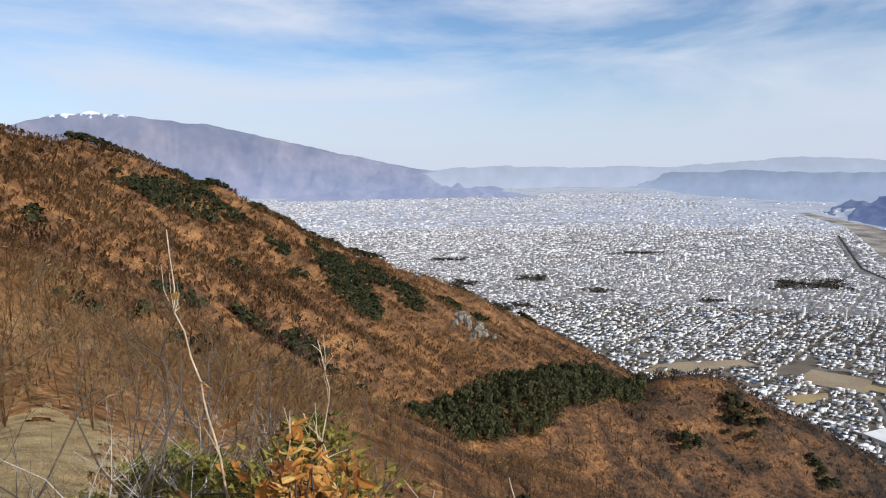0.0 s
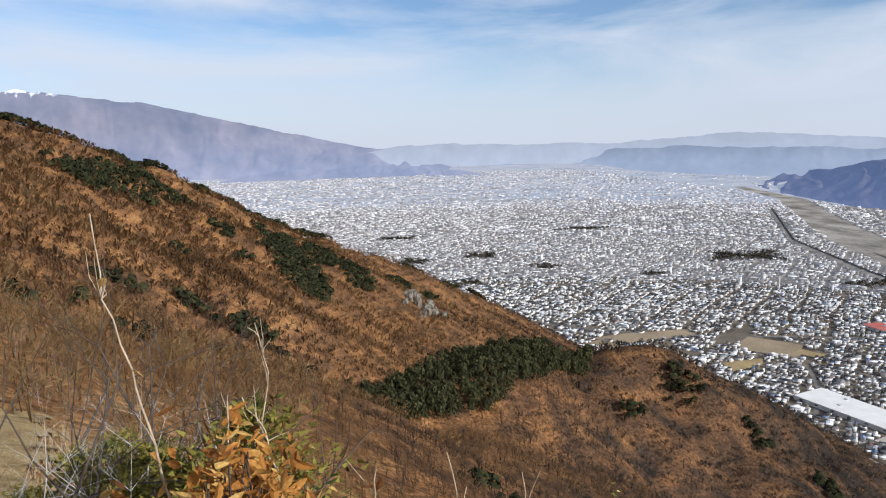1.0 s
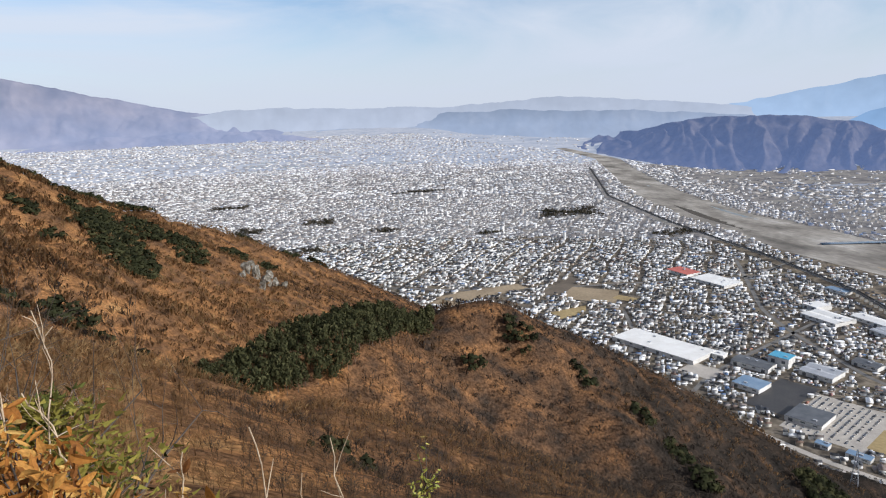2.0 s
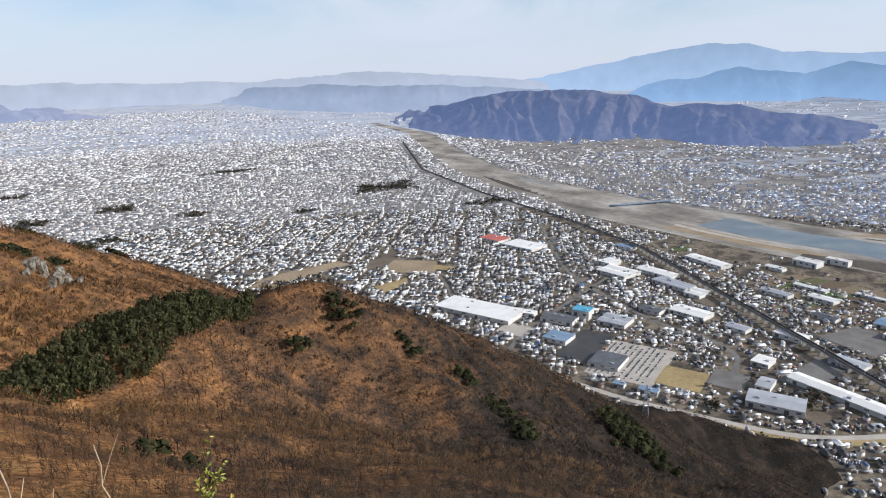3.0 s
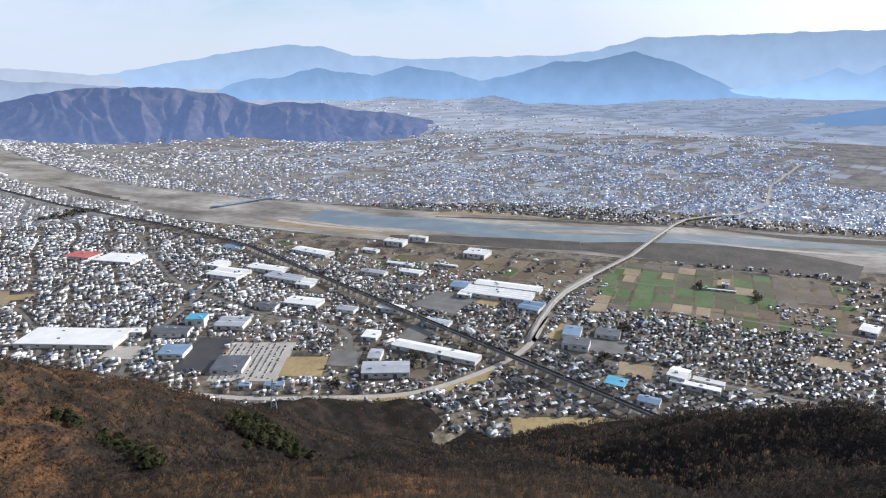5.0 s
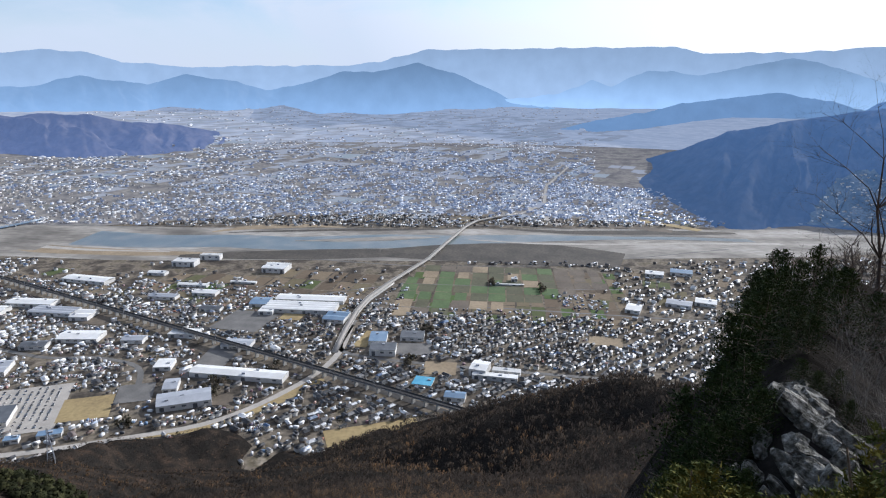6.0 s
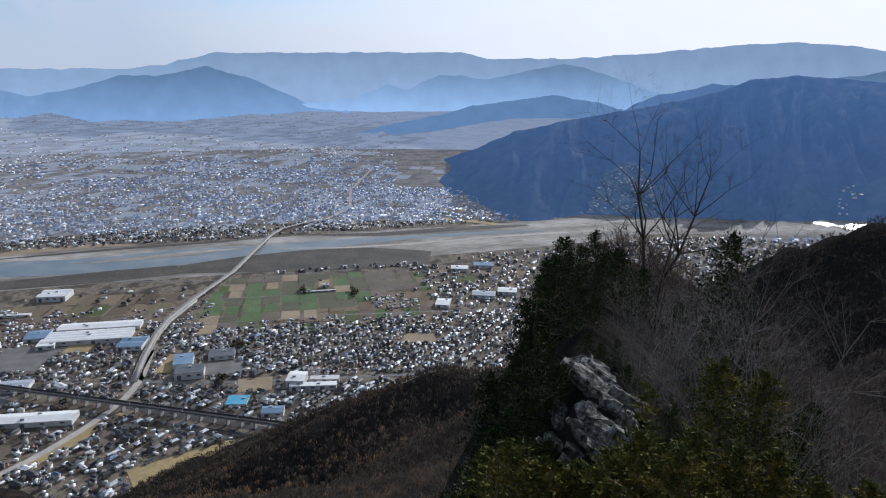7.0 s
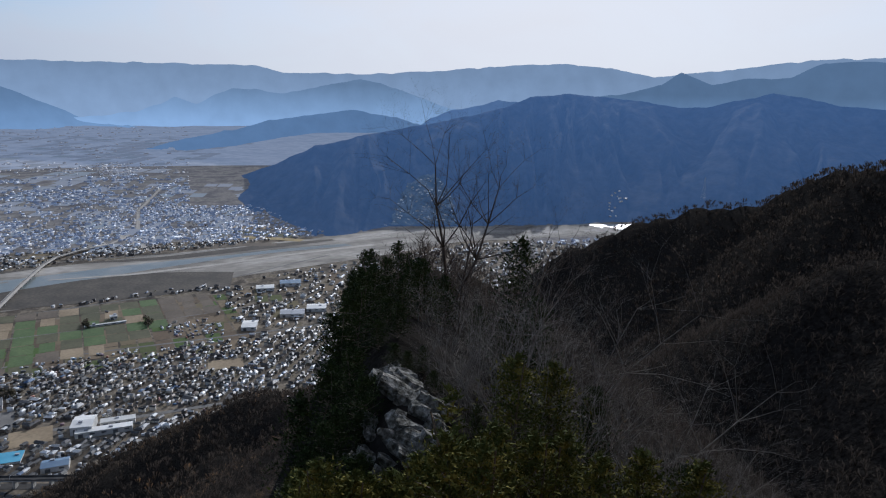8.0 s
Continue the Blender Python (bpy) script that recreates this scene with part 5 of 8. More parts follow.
HALLS = [
    (879, 1148, 200, 84, -70, 9, M_WHITE, "large white flat-roofed factory hall", "flat"), (943, 1076, 70, 24, -64, 8, M_WHITE, "low white flat-roofed factory wing", "flat"),
    (1036, 975, 40, 34, -67, 20, M_CYAN, "bright cyan-blue tall factory block", "flat"), (980, 990, 74, 42, -67, 9, M_DARKROOF, "factory hall with a dark roof", "gable"),
    (1065, 905, 62, 55, -72, 9, M_GREYROOF, "factory hall with a grey metal roof", "gable"), (904, 915, 52, 48, -70, 9, M_BLUEROOF, "hall with blue panels on its roof", "flat"),
    (898, 777, 58, 62, -68, 8, M_DARKROOF, "supermarket with a dark flat roof and white walls", "flat"), (984, 500, 86, 48, -66, 11, M_GREYROOF, "long shed with a pale grey roof", "gable"),
    (1092, 446, 178, 34, -94, 9, M_WHITE, "very long hall with a white roof", "gable"), (1232, 835, 83, 48, -84, 9, M_WHITE, "hall with a white metal roof", "gable"), (1273, 632, 59, 34, -90, 9, M_WHITE, "hall with a white metal roof", "flat"),
    (1230, 500, 58, 40, -90, 7, M_GREYROOF, "shop with a grey metal roof", "gable"), (1033, 546, 24, 42, -74, 9, M_GREYROOF, "hall with a grey-green metal roof", "gable"), (1118, 600, 32, 40, -80, 8, M_WHITE, "white flat-roofed roadside shop", "flat"),
    (1346, 1142, 94, 70, -87, 9, M_WHITE, "factory hall with a white metal roof", "gable"), (1393, 1216, 42, 52, -89, 12, M_WHITE, "tall white flat-roofed factory block", "flat"), (1420, 1072, 110, 40, -89, 9, M_WHITE, "factory hall with a white metal roof", "gable"),
    (1371, 985, 104, 44, -92, 9, M_GREYROOF, "factory hall with a grey metal roof", "saw"), (1355, 905, 42, 52, -87, 9, M_WHITE, "hall with a white metal roof", "gable"), (1610, 1050, 130, 42, -99, 9, M_WHITE, "long hall with a white roof", "gable"),
    (1326, 1644, 86, 60, -82, 8, material("red_roof", [(0.3, (0.42, 0.10, 0.07)), (0.7, (0.5, 0.14, 0.1))], scale=0.05, rough=0.6), "shop with a red roof", "flat"), (1342, 1518, 120, 80, -80, 8, M_WHITE, "wide white shopping hall", "flat"),
    (1457, 432, 168, 60, -90, 10, M_WHITE, "long white-roofed factory with several spans", "saw"), (1520, 425, 168, 40, -90, 9, M_WHITE, "long factory hall with a white roof", "gable"), (1430, 505, 34, 40, -88, 9, M_WHITE, "hall with a white metal roof", "flat"),
    (1486, 540, 44, 50, -88, 8, M_BLUEROOF, "hall with a blue roof", "gable"), (1402, 335, 50, 56, -96, 9, M_BLUEROOF, "hall with a pale blue roof", "gable"), (1768, 591, 66, 60, -93, 14, M_WHITE, "white sports hall beside the fields", "gable"),
    (1791, 867, 66, 40, -90, 15, M_FWALL, "pale concrete school block", "flat"), (1860, 820, 60, 24, -90, 15, M_FWALL, "pale concrete school block", "flat"), (1284, 219, 36, 54, -86, 11, M_BLUEROOF, "hall with a pale blue roof", "flat"),
    (1228, 200, 52, 40, -88, 13, M_DARKROOF, "dark building with a glass front", "flat"), (1310, 150, 50, 40, -88, 8, M_DARKROOF, "hall with a dark metal roof", "flat"), (1154, 4, 32, 42, -104, 14, M_WHITE, "school gymnasium with a white roof", "gable"),
    (1150, -46, 53, 16, -98, 9, M_FWALL, "pale flat-roofed school wing", "flat"), (1126, -24, 84, 16, -97, 9, M_WHITE, "long white school wing", "flat"), (1101, 106, 36, 34, -99, 3, M_CYAN, "low building with a turquoise pool deck", "flat"),
    (1043, 45, 36, 24, -96, 8, M_BLUEROOF, "hall with a bright blue roof", "gable"), (1535, -360, 34, 50, -110, 9, M_WHITE, "hall with a white metal roof", "gable"), (1583, -480, 60, 40, -110, 9, M_GREYROOF, "hall with a grey metal roof", "gable"),
    (1600, -550, 50, 40, -110, 9, M_WHITE, "hall with a white metal roof", "gable"), (1860, -560, 60, 40, -105, 10, M_BLUEROOF, "hall with a blue roof", "gable"), (1840, -480, 50, 36, -105, 9, M_WHITE, "hall with a white metal roof", "gable"),
    (1540, 700, 60, 30, -92, 8, M_WHITE, "hall with a white metal roof", "gable"), (1500, 790, 70, 26, -92, 8, M_GREYROOF, "hall with a grey metal roof", "gable"), (1640, 640, 70, 12, -92, 5, M_WHITE, "long low white shed", "gable"),
    (1600, 760, 80, 18, -92, 6, M_WHITE, "long low white shed", "gable"), (1690, 900, 50, 24, -92, 8, M_WHITE, "hall with a white metal roof", "gable"), (1230, 720, 44, 28, -85, 8, M_GREYROOF, "hall with a grey metal roof", "gable"),
    (1180, 900, 50, 30, -80, 8, M_DARKROOF, "hall with a dark metal roof", "gable"), (1430, 640, 50, 24, -92, 7, M_DARKROOF, "hall with a dark metal roof", "gable"), (1560, 1300, 60, 30, -85, 9, M_BLUEROOF, "hall with a dark blue roof", "flat"),
    (1700, -60, 90, 6, -88, 4, M_WHITE, "long low white greenhouse", "gable"), (1740, -80, 16, 14, -88, 9, M_WHITE, "white farm building among fields", "gable"), (840, 700, 20, 14, -68, 7, M_BLUEROOF, "small building with a blue roof", "flat"),
    (862, 655, 34, 16, -68, 6, M_BLUEROOF, "low building with a pale blue roof", "flat"),
]
for h in HALLS:
    hall(*h)

# --- the railway viaduct: deck, two walls, piers
V0, V1 = np.array((905.0, -125.0)), np.array((1570.0, 1251.0))
VBEND = [V0, V1, np.array((1668.0, 1620.0)), np.array((1787.0, 2307.0)), np.array((1990.0, 3107.0)), np.array((2705.0, 4497.0))]
viaduct = thing("railway_viaduct", "long grey concrete railway viaduct with dark track bed on piers", "viaduct")


def along(line, step):
    out = []
    for a, b in zip(line[:-1], line[1:]):
        n = max(1, int(np.hypot(*(b - a)) / step))
        out += [a + (b - a) * i / n for i in range(n)]
    return np.array(out + [line[-1]])


def band(line, offset, width, z0, z1, name, mat, parent, ramp=0.0):
    """A beam along a line on the plan; ramp: metres over which it climbs from the ground at its start."""
    p = along(line, 40)
    run = np.concatenate([[0], np.cumsum(np.hypot(*np.diff(p, axis=0).T))])
    drop = (1 - np.clip(run / ramp, 0, 1)) * 6.6 if ramp else 0 * run
    t = np.gradient(p, axis=0)
    t /= np.linalg.norm(t, axis=1)[:, None]
    nr = np.stack([-t[:, 1], t[:, 0]], 1)
    n = len(p)
    a, b = p + nr * (offset - width / 2), p + nr * (offset + width / 2)
    v = np.concatenate([np.column_stack([q, z - drop]) for q, z in ((a, z0), (b, z0), (b, z1), (a, z1))])
    i = np.arange(n - 1)
    f = np.concatenate([np.stack([i + n * s, i + 1 + n * s, i + 1 + n * ((s + 1) % 4), i + n * ((s + 1) % 4)], 1) for s in range(4)] + [np.array([[0, n, 2 * n, 3 * n], [n - 1, 4 * n - 1, 3 * n - 1, 2 * n - 1]])])
    return part_mesh(name, mesh_from(name, settle(v), f[:, ::-1], mat), parent)


band(VBEND, 0, 11.6, 11.5, 13.2, "deck", M_CONCRETE, viaduct)
M_BARRIER = material("dark_barrier", [(0.3, (0.06, 0.058, 0.055)), (0.7, (0.11, 0.105, 0.10))], scale=0.1, rough=0.9, fine=0.2, fine_scale=0.8)
band(VBEND, 0, 10.4, 13.2, 13.35, "track_bed", M_TRACK, viaduct)
band(VBEND, 5.6, 0.35, 12.0, 15.2, "parapet", M_BARRIER, viaduct)
band(VBEND, -5.6, 0.35, 12.0, 15.2, "parapet", M_BARRIER, viaduct)
bm = bmesh.new()
add_box(bm, -1.2, -4.2, -1, 1.2, 4.2, 11.5)
pier_me = bpy.data.meshes.new("pier")
bm.to_mesh(pier_me)
bm.free()
pier_me.materials.append(M_CONCRETE)
turn = math.atan2(*(V1 - V0)[::-1])
for q in along(VBEND[:2], 24):
    ob = part_mesh("pier", pier_me, viaduct)
    ob.matrix_world = Matrix.Translation((*q, 0)) @ Matrix.Rotation(turn, 4, "Z")
bm = bmesh.new()
add_box(bm, -0.2, -0.2, 13.2, 0.2, 0.2, 20.5)
mast_me = bpy.data.meshes.new("mast")
bm.to_mesh(mast_me)
bm.free()
mast_me.materials.append(M_GREYROOF)
bm = bmesh.new()
add_box(bm, -0.1, -2.6, 19.4, 0.1, 0.2, 19.7)
arm_me = bpy.data.meshes.new("mast_arm")
bm.to_mesh(arm_me)
bm.free()
arm_me.materials.append(M_GREYROOF)
for i, q in enumerate(along(VBEND[:2], 48)):
    ob = part_mesh("mast", mast_me, viaduct)
    part_mesh("mast_arm", arm_me, ob)
    ob.matrix_world = Matrix.Translation((*q, 0)) @ Matrix.Rotation(turn, 4, "Z") @ Matrix.Translation((0, 5.0 if i % 2 else -5.0, 0))

# --- the long road bridge and its ramp
LONG = [np.array(p, float) for p in ((1216, 297), (1332, 300), (1450, 298), (1540, 287), (1682, 248), (1921, 171), (2140, 128), (2365, 80), (2480, 40), (2560, -30), (2639, -120))]
road_bridge = thing("road_bridge", "long pale concrete road bridge over river and fields", "bridge")
band(LONG, 0, 13, 6.0, 7.6, "deck", M_ROADL, road_bridge, 330)
band(LONG[:5], 0, 12.4, -8.0, 6.0, "embankment", M_CONCRETE, road_bridge, 330)
band(LONG, 6.4, 0.4, 7.6, 8.7, "parapet", M_CONCRETE, road_bridge, 330)
band(LONG, -6.4, 0.4, 7.6, 8.7, "parapet", M_CONCRETE, road_bridge, 330)
bm = bmesh.new()
add_box(bm, -1.0, -5, -1, 1.0, 5, 6.0)
leg_me = bpy.data.meshes.new("bridge_pier")
bm.to_mesh(leg_me)
bm.free()
leg_me.materials.append(M_CONCRETE)
for q in along(LONG[2:], 45):
    ob = part_mesh("pier", leg_me, road_bridge)
    ob.matrix_world = Matrix.Translation((*q, 0)) @ Matrix.Rotation(radians(-12), 4, "Z")

# --- the blue girder bridge upstream
girder = thing("girder_bridge", "blue steel girder bridge over the river", "bridge")
GB = [np.array((1990.0, 1746.0)), np.array((2290.0, 1643.0))]
band(GB, 0, 12, 6.5, 8.0, "deck", M_ROADL, girder)
band(GB, 6.2, 0.8, 5.0, 9.6, "girder", M_BLUEROOF, girder)
band(GB, -6.2, 0.8, 5.0, 9.6, "girder", M_BLUEROOF, girder)
for q in along([GB[0] + 30, GB[1]], 60)[:-1]:
    ob = part_mesh("pier", leg_me, girder)
    ob.matrix_world = Matrix.Translation((*settle((q[0], q[1] - 25, 0))[0][:2], settle((q[0], q[1], 0))[0][2])) @ Matrix.Rotation(radians(-18), 4, "Z")


# --- lattice pylon at the foot of the slope, radio tower and chimney in the town
def beam(bm, a, b, w):
    a, b = Vector(a), Vector(b)
    t = (b - a).normalized()
    u = t.cross(Vector((0.3, 0.2, 0.93)) if abs(t.z) < 0.9 else Vector((1, 0.2, 0))).normalized()
    v = t.cross(u)
    ring = [[bm.verts.new(p + (u * cu + v * cv) * w / 2) for cu, cv in ((-1, -1), (1, -1), (1, 1), (-1, 1))] for p in (a, b)]
    for i in range(4):
        bm.faces.new((ring[0][i], ring[0][(i + 1) % 4], ring[1][(i + 1) % 4], ring[1][i]))


def pylon(cx, cy, z, height, base, mat, label, turn=0.0, arms=3):
    ob = thing("pylon", label, "pylon", at=(cx, cy, z), turn=turn)
    half = lambda f: base / 2 * (1 - f) + 0.5 * f
    for sx, sy in ((-1, -1), (1, -1), (1, 1), (-1, 1)):
        bm = bmesh.new()
        beam(bm, (sx * half(0), sy * half(0), -2), (sx * half(1), sy * half(1), height), 0.34)
        part("leg", bm, mat, ob)
    bm = bmesh.new()
    steps = 9
    for i in range(steps):
        f0, f1 = i / steps, (i + 1) / steps
        for sx, sy in ((-1, -1), (1, -1), (1, 1), (-1, 1)):
            ex, ey = -sy, sx
            beam(bm, (sx * half(f0), sy * half(f0), f0 * height), (ex * half(f1), ey * half(f1), f1 * height), 0.18)
            beam(bm, (sx * half(f1), sy * half(f1), f1 * height), (ex * half(f1), ey * half(f1), f1 * height), 0.16)
    part("bracing", bm, mat, ob)
    for i in range(arms):
        zz = height * (0.72 + 0.11 * i)
        bm = bmesh.new()
        for sy in (-0.4, 0.4):
            beam(bm, (-4.2, sy * 0.3, zz), (4.2, sy * 0.3, zz), 0.2)
            beam(bm, (0, sy, zz + 1.6), (-4.2, sy * 0.3, zz), 0.15)
            beam(bm, (0, sy, zz + 1.6), (4.2, sy * 0.3, zz), 0.15)
        part("crossarm", bm, mat, ob)
    return ob


px, py = slope_at(52.6, -28.4)
far_mast = on_hill(dark_hill, 141.6, -7.4)
pylon(far_mast.x, far_mast.y, far_mast.z, 105, 20, M_GREYROOF, "tall grey lattice pylon on the dark hill", 20)
pylon(px, py, float(ground_height(np.array([px]), np.array([py]))[0]), 38, 7, M_GREYROOF, "grey steel lattice pylon at the foot of the slope", 30)
chimney = thing("chimney", "tall slender white chimney in the town", "chimney", at=tuple(settle((1335.0, 2150.0, 0))[0]))
bm = bmesh.new()
bmesh.ops.create_cone(bm, cap_ends=True, segments=12, radius1=2.4, radius2=1.6, depth=52, matrix=Matrix.Translation((0, 0, 25)))
part("shaft", bm, M_WHITE, chimney)
bm = bmesh.new()
bmesh.ops.create_cone(bm, cap_ends=True, segments=12, radius1=2.0, radius2=2.0, depth=2.0, matrix=Matrix.Translation((0, 0, 50)))
part("collar", bm, M_GREYROOF, chimney)
M_TOWNTREE = material("town_tree", [(0.0, (0.026, 0.028, 0.018)), (0.5, (0.075, 0.068, 0.048)), (1.0, (0.15, 0.125, 0.095))], attribute="tone", spread=0.2, scale=0.1, rough=0.9, specular=0.0, translucent=0.35)


# ================= houses =================
def town_density(x, y):
    """Share of plots that are built on, from the plan of the valley."""
    az, d = np.degrees(np.arctan2(x, y)), np.hypot(x, y)
    n = fbm(x / 320, y / 320, 3, 41)
    dens = np.where(az < 62, 0.9, 0.72) + 0.12 * n
    dens = np.where((az > 45) & (x > 850) & (x < 1560) & (y > 350) & (y < 1250), 0.42 + 0.35 * n, dens)       # works and shops
    dens = np.where((x > 1500) & (x < 1950) & (y > 170) & (y < 1300), 0.10 + 0.25 * n, dens)                   # fields north of the river
    dens = np.where((x > 1430) & (x < 1900) & (y > -340) & (y < 200), 0.02 + 0.08 * n, dens)                   # green fields
    dens = np.where((x > 1000) & (x < 1460) & (y > -900) & (y < 180), 0.85, dens)
    dens = np.where((x > 1430) & (y < -340) & (d < 2350), 0.45 + 0.5 * n, dens)
    dens = np.where((x < 1110) & (y < 380) & (y > 60), 0.55, dens)
    south = x > np.interp(y, [-2500, -900, 0, 1200, 1700, 2500, 3500, 5000], [2450, 2500, 2480, 2330, 2260, 2480, 2860, 3400])
    dens = np.where(south, np.clip(0.52 - (d - 2500) / 6500 + 0.55 * n, 0.05, 0.85), dens)
    dens = np.where((~south) & (az < 40) & (d > 5000), 0.5 + 0.5 * n, dens)
    bed = np.array([(p[0], p[1]) for p in BED])
    dist = np.full(x.shape, 1e9)
    for a, b in zip(bed[:-1], bed[1:]):
        ab = b - a
        s = np.clip(((x - a[0]) * ab[0] + (y - a[1]) * ab[1]) / (ab @ ab), 0, 1)
        dist = np.minimum(dist, np.hypot(x - a[0] - s * ab[0], y - a[1] - s * ab[1]))
    dens = np.where(dist < np.interp(y, [1500, 2100, 4000], [245, 165, 110]), 0, dens)
    for line, w in ROADS + [([tuple(p) for p in VBEND], 30), ([tuple(p) for p in LONG], 16)]:
        l = np.array(line)
        for a, b in zip(l[:-1], l[1:]):
            ab = b - a
            s = np.clip(((x - a[0]) * ab[0] + (y - a[1]) * ab[1]) / (ab @ ab), 0, 1)
            dens = np.where(np.hypot(x - a[0] - s * ab[0], y - a[1] - s * ab[1]) < w / 2 + 7, 0, dens)
    for cx, cy, le, wi, an, *_ in HALLS:
        c, s = math.cos(radians(an)), math.sin(radians(an))
        u, v = (x - cx) * c + (y - cy) * s, -(x - cx) * s + (y - cy) * c
        dens = np.where((np.abs(u) < le / 2 + 9) & (np.abs(v) < wi / 2 + 9), 0, dens)
    for name, corners, mat, label in YARDS:
        q = np.array(corners)
        inside = np.ones(x.shape, bool)
        for a, b in zip(q, np.roll(q, -1, 0)):
            inside &= (b[0] - a[0]) * (y - a[1]) - (b[1] - a[1]) * (x - a[0]) > -25 * 6
        dens = np.where(inside, 0, dens)
    return dens


GROVES = [(1570, 2790, 170, 130), (100, 3010, 70, 80), (420, 3100, 80, 90), (650, 2760, 60, 60), (1150, 3900, 140, 60), (30, 3800, 120, 60), (1700, 2150, 110, 60), (1020, 2500, 50, 40), (300, 2500, 40, 40),
          (1040, 470, 55, 16), (1120, 395, 26, 14), (1660, -150, 30, 9), (1705, -20, 22, 8), (1350, 120, 20, 20), (1180, 140, 25, 8), (900, 560, 40, 10)]

plots = []
for d0, d1, space in ((880, 1700, 10.8), (1700, 2600, 12.0), (2600, 3800, 15.5), (3800, 6000, 25.0), (6000, 12500, 58.0)):
    g = np.arange(-d1, d1, space)
    gx, gy = np.meshgrid(g, g)
    ang = radians(-41 if d1 < 4000 else -20)
    rx, ry = gx * math.cos(ang) - gy * math.sin(ang), gx * math.sin(ang) + gy * math.cos(ang)
    col = np.round(gx / space).astype(int)
    row = np.round(gy / space).astype(int)
    # two rows of plots between lanes, broken by cross streets
    street = (((col % 9) == 0) | (((row + (col // 9)) % 3) == 0)) & (d1 < 4000)
    wob = (0.16 if d1 < 4000 else 0.3) * space
    rx = rx + rng.uniform(-wob, wob, rx.shape) * 0.8 + 34 * fbm(rx / 240, ry / 240, 3, 8)
    ry = ry + rng.uniform(-wob, wob, ry.shape) + 34 * fbm(rx / 240 + 9, ry / 240, 3, 9)
    d, az = np.hypot(rx, ry), np.degrees(np.arctan2(rx, ry))
    keep = (d >= d0) & (d < d1) & (az > -26 + 8 * (d < 1700)) & (az < 142) & ~street & ~((az > 99) & (d > 3500)) & ~((az > 31) & (az <= 38) & (d > 7000)) & ~((az > 38) & (az < 58) & (d > 5650))
    plots.append(np.stack([rx[keep], ry[keep], np.full(keep.sum(), space)], 1))
plots = np.concatenate(plots)
dens = town_density(plots[:, 0], plots[:, 1])
for gx, gy, ra, rb in GROVES:
    dens = np.where(((plots[:, 0] - gx) / ra) ** 2 + ((plots[:, 1] - gy) / rb) ** 2 < 0.7, dens * 0.35, dens)
near_slope = np.hypot(plots[:, 0], plots[:, 1]) < 2000
hz = np.full(len(plots), -50.0)
hz[near_slope] = ground_height(plots[near_slope, 0], plots[near_slope, 1])
plots = plots[(rng.uniform(0, 1, len(plots)) < dens) & (hz < -1.0)]
n = len(plots)
pd = np.hypot(plots[:, 0], plots[:, 1])
h_len = np.minimum(plots[:, 2], 17 + 0.3 * plots[:, 2]) * rng.uniform(0.6, 1.05, n) * np.where(rng.uniform(0, 1, n) < 0.07, 1.75, 1.0)
h_wid = h_len * rng.uniform(0.46, 0.75, n)
h_hgt = np.where(rng.uniform(0, 1, n) < 0.6, rng.uniform(5.2, 6.8, n), rng.uniform(3.0, 4.2, n)) * np.clip(plots[:, 2] / 26, 1, 1.15)
base_ang = np.where(pd < 3800, -41.0, -20.0) + 8 * fbm(plots[:, 0] / 240, plots[:, 1] / 240, 2, 8)
h_ang = np.radians(base_ang + rng.normal(0, 6, n) + 90 * (rng.uniform(0, 1, n) < 0.4))
# flat blocks of flats and offices in the middle of the town
tower = (pd > 2500) & (pd < 4600) & (np.degrees(np.arctan2(plots[:, 0], plots[:, 1])) > 12) & (np.degrees(np.arctan2(plots[:, 0], plots[:, 1])) < 36) & (rng.uniform(0, 1, n) < 0.009)
h_hgt = np.where(tower, rng.uniform(12, 30, n), h_hgt)

# the three hundred nearest stand as single houses
order = np.argsort(np.hypot(plots[:, 0] - 1000, plots[:, 1] - 60) + 0.0)
single = np.zeros(n, bool)
single[order[:280]] = True


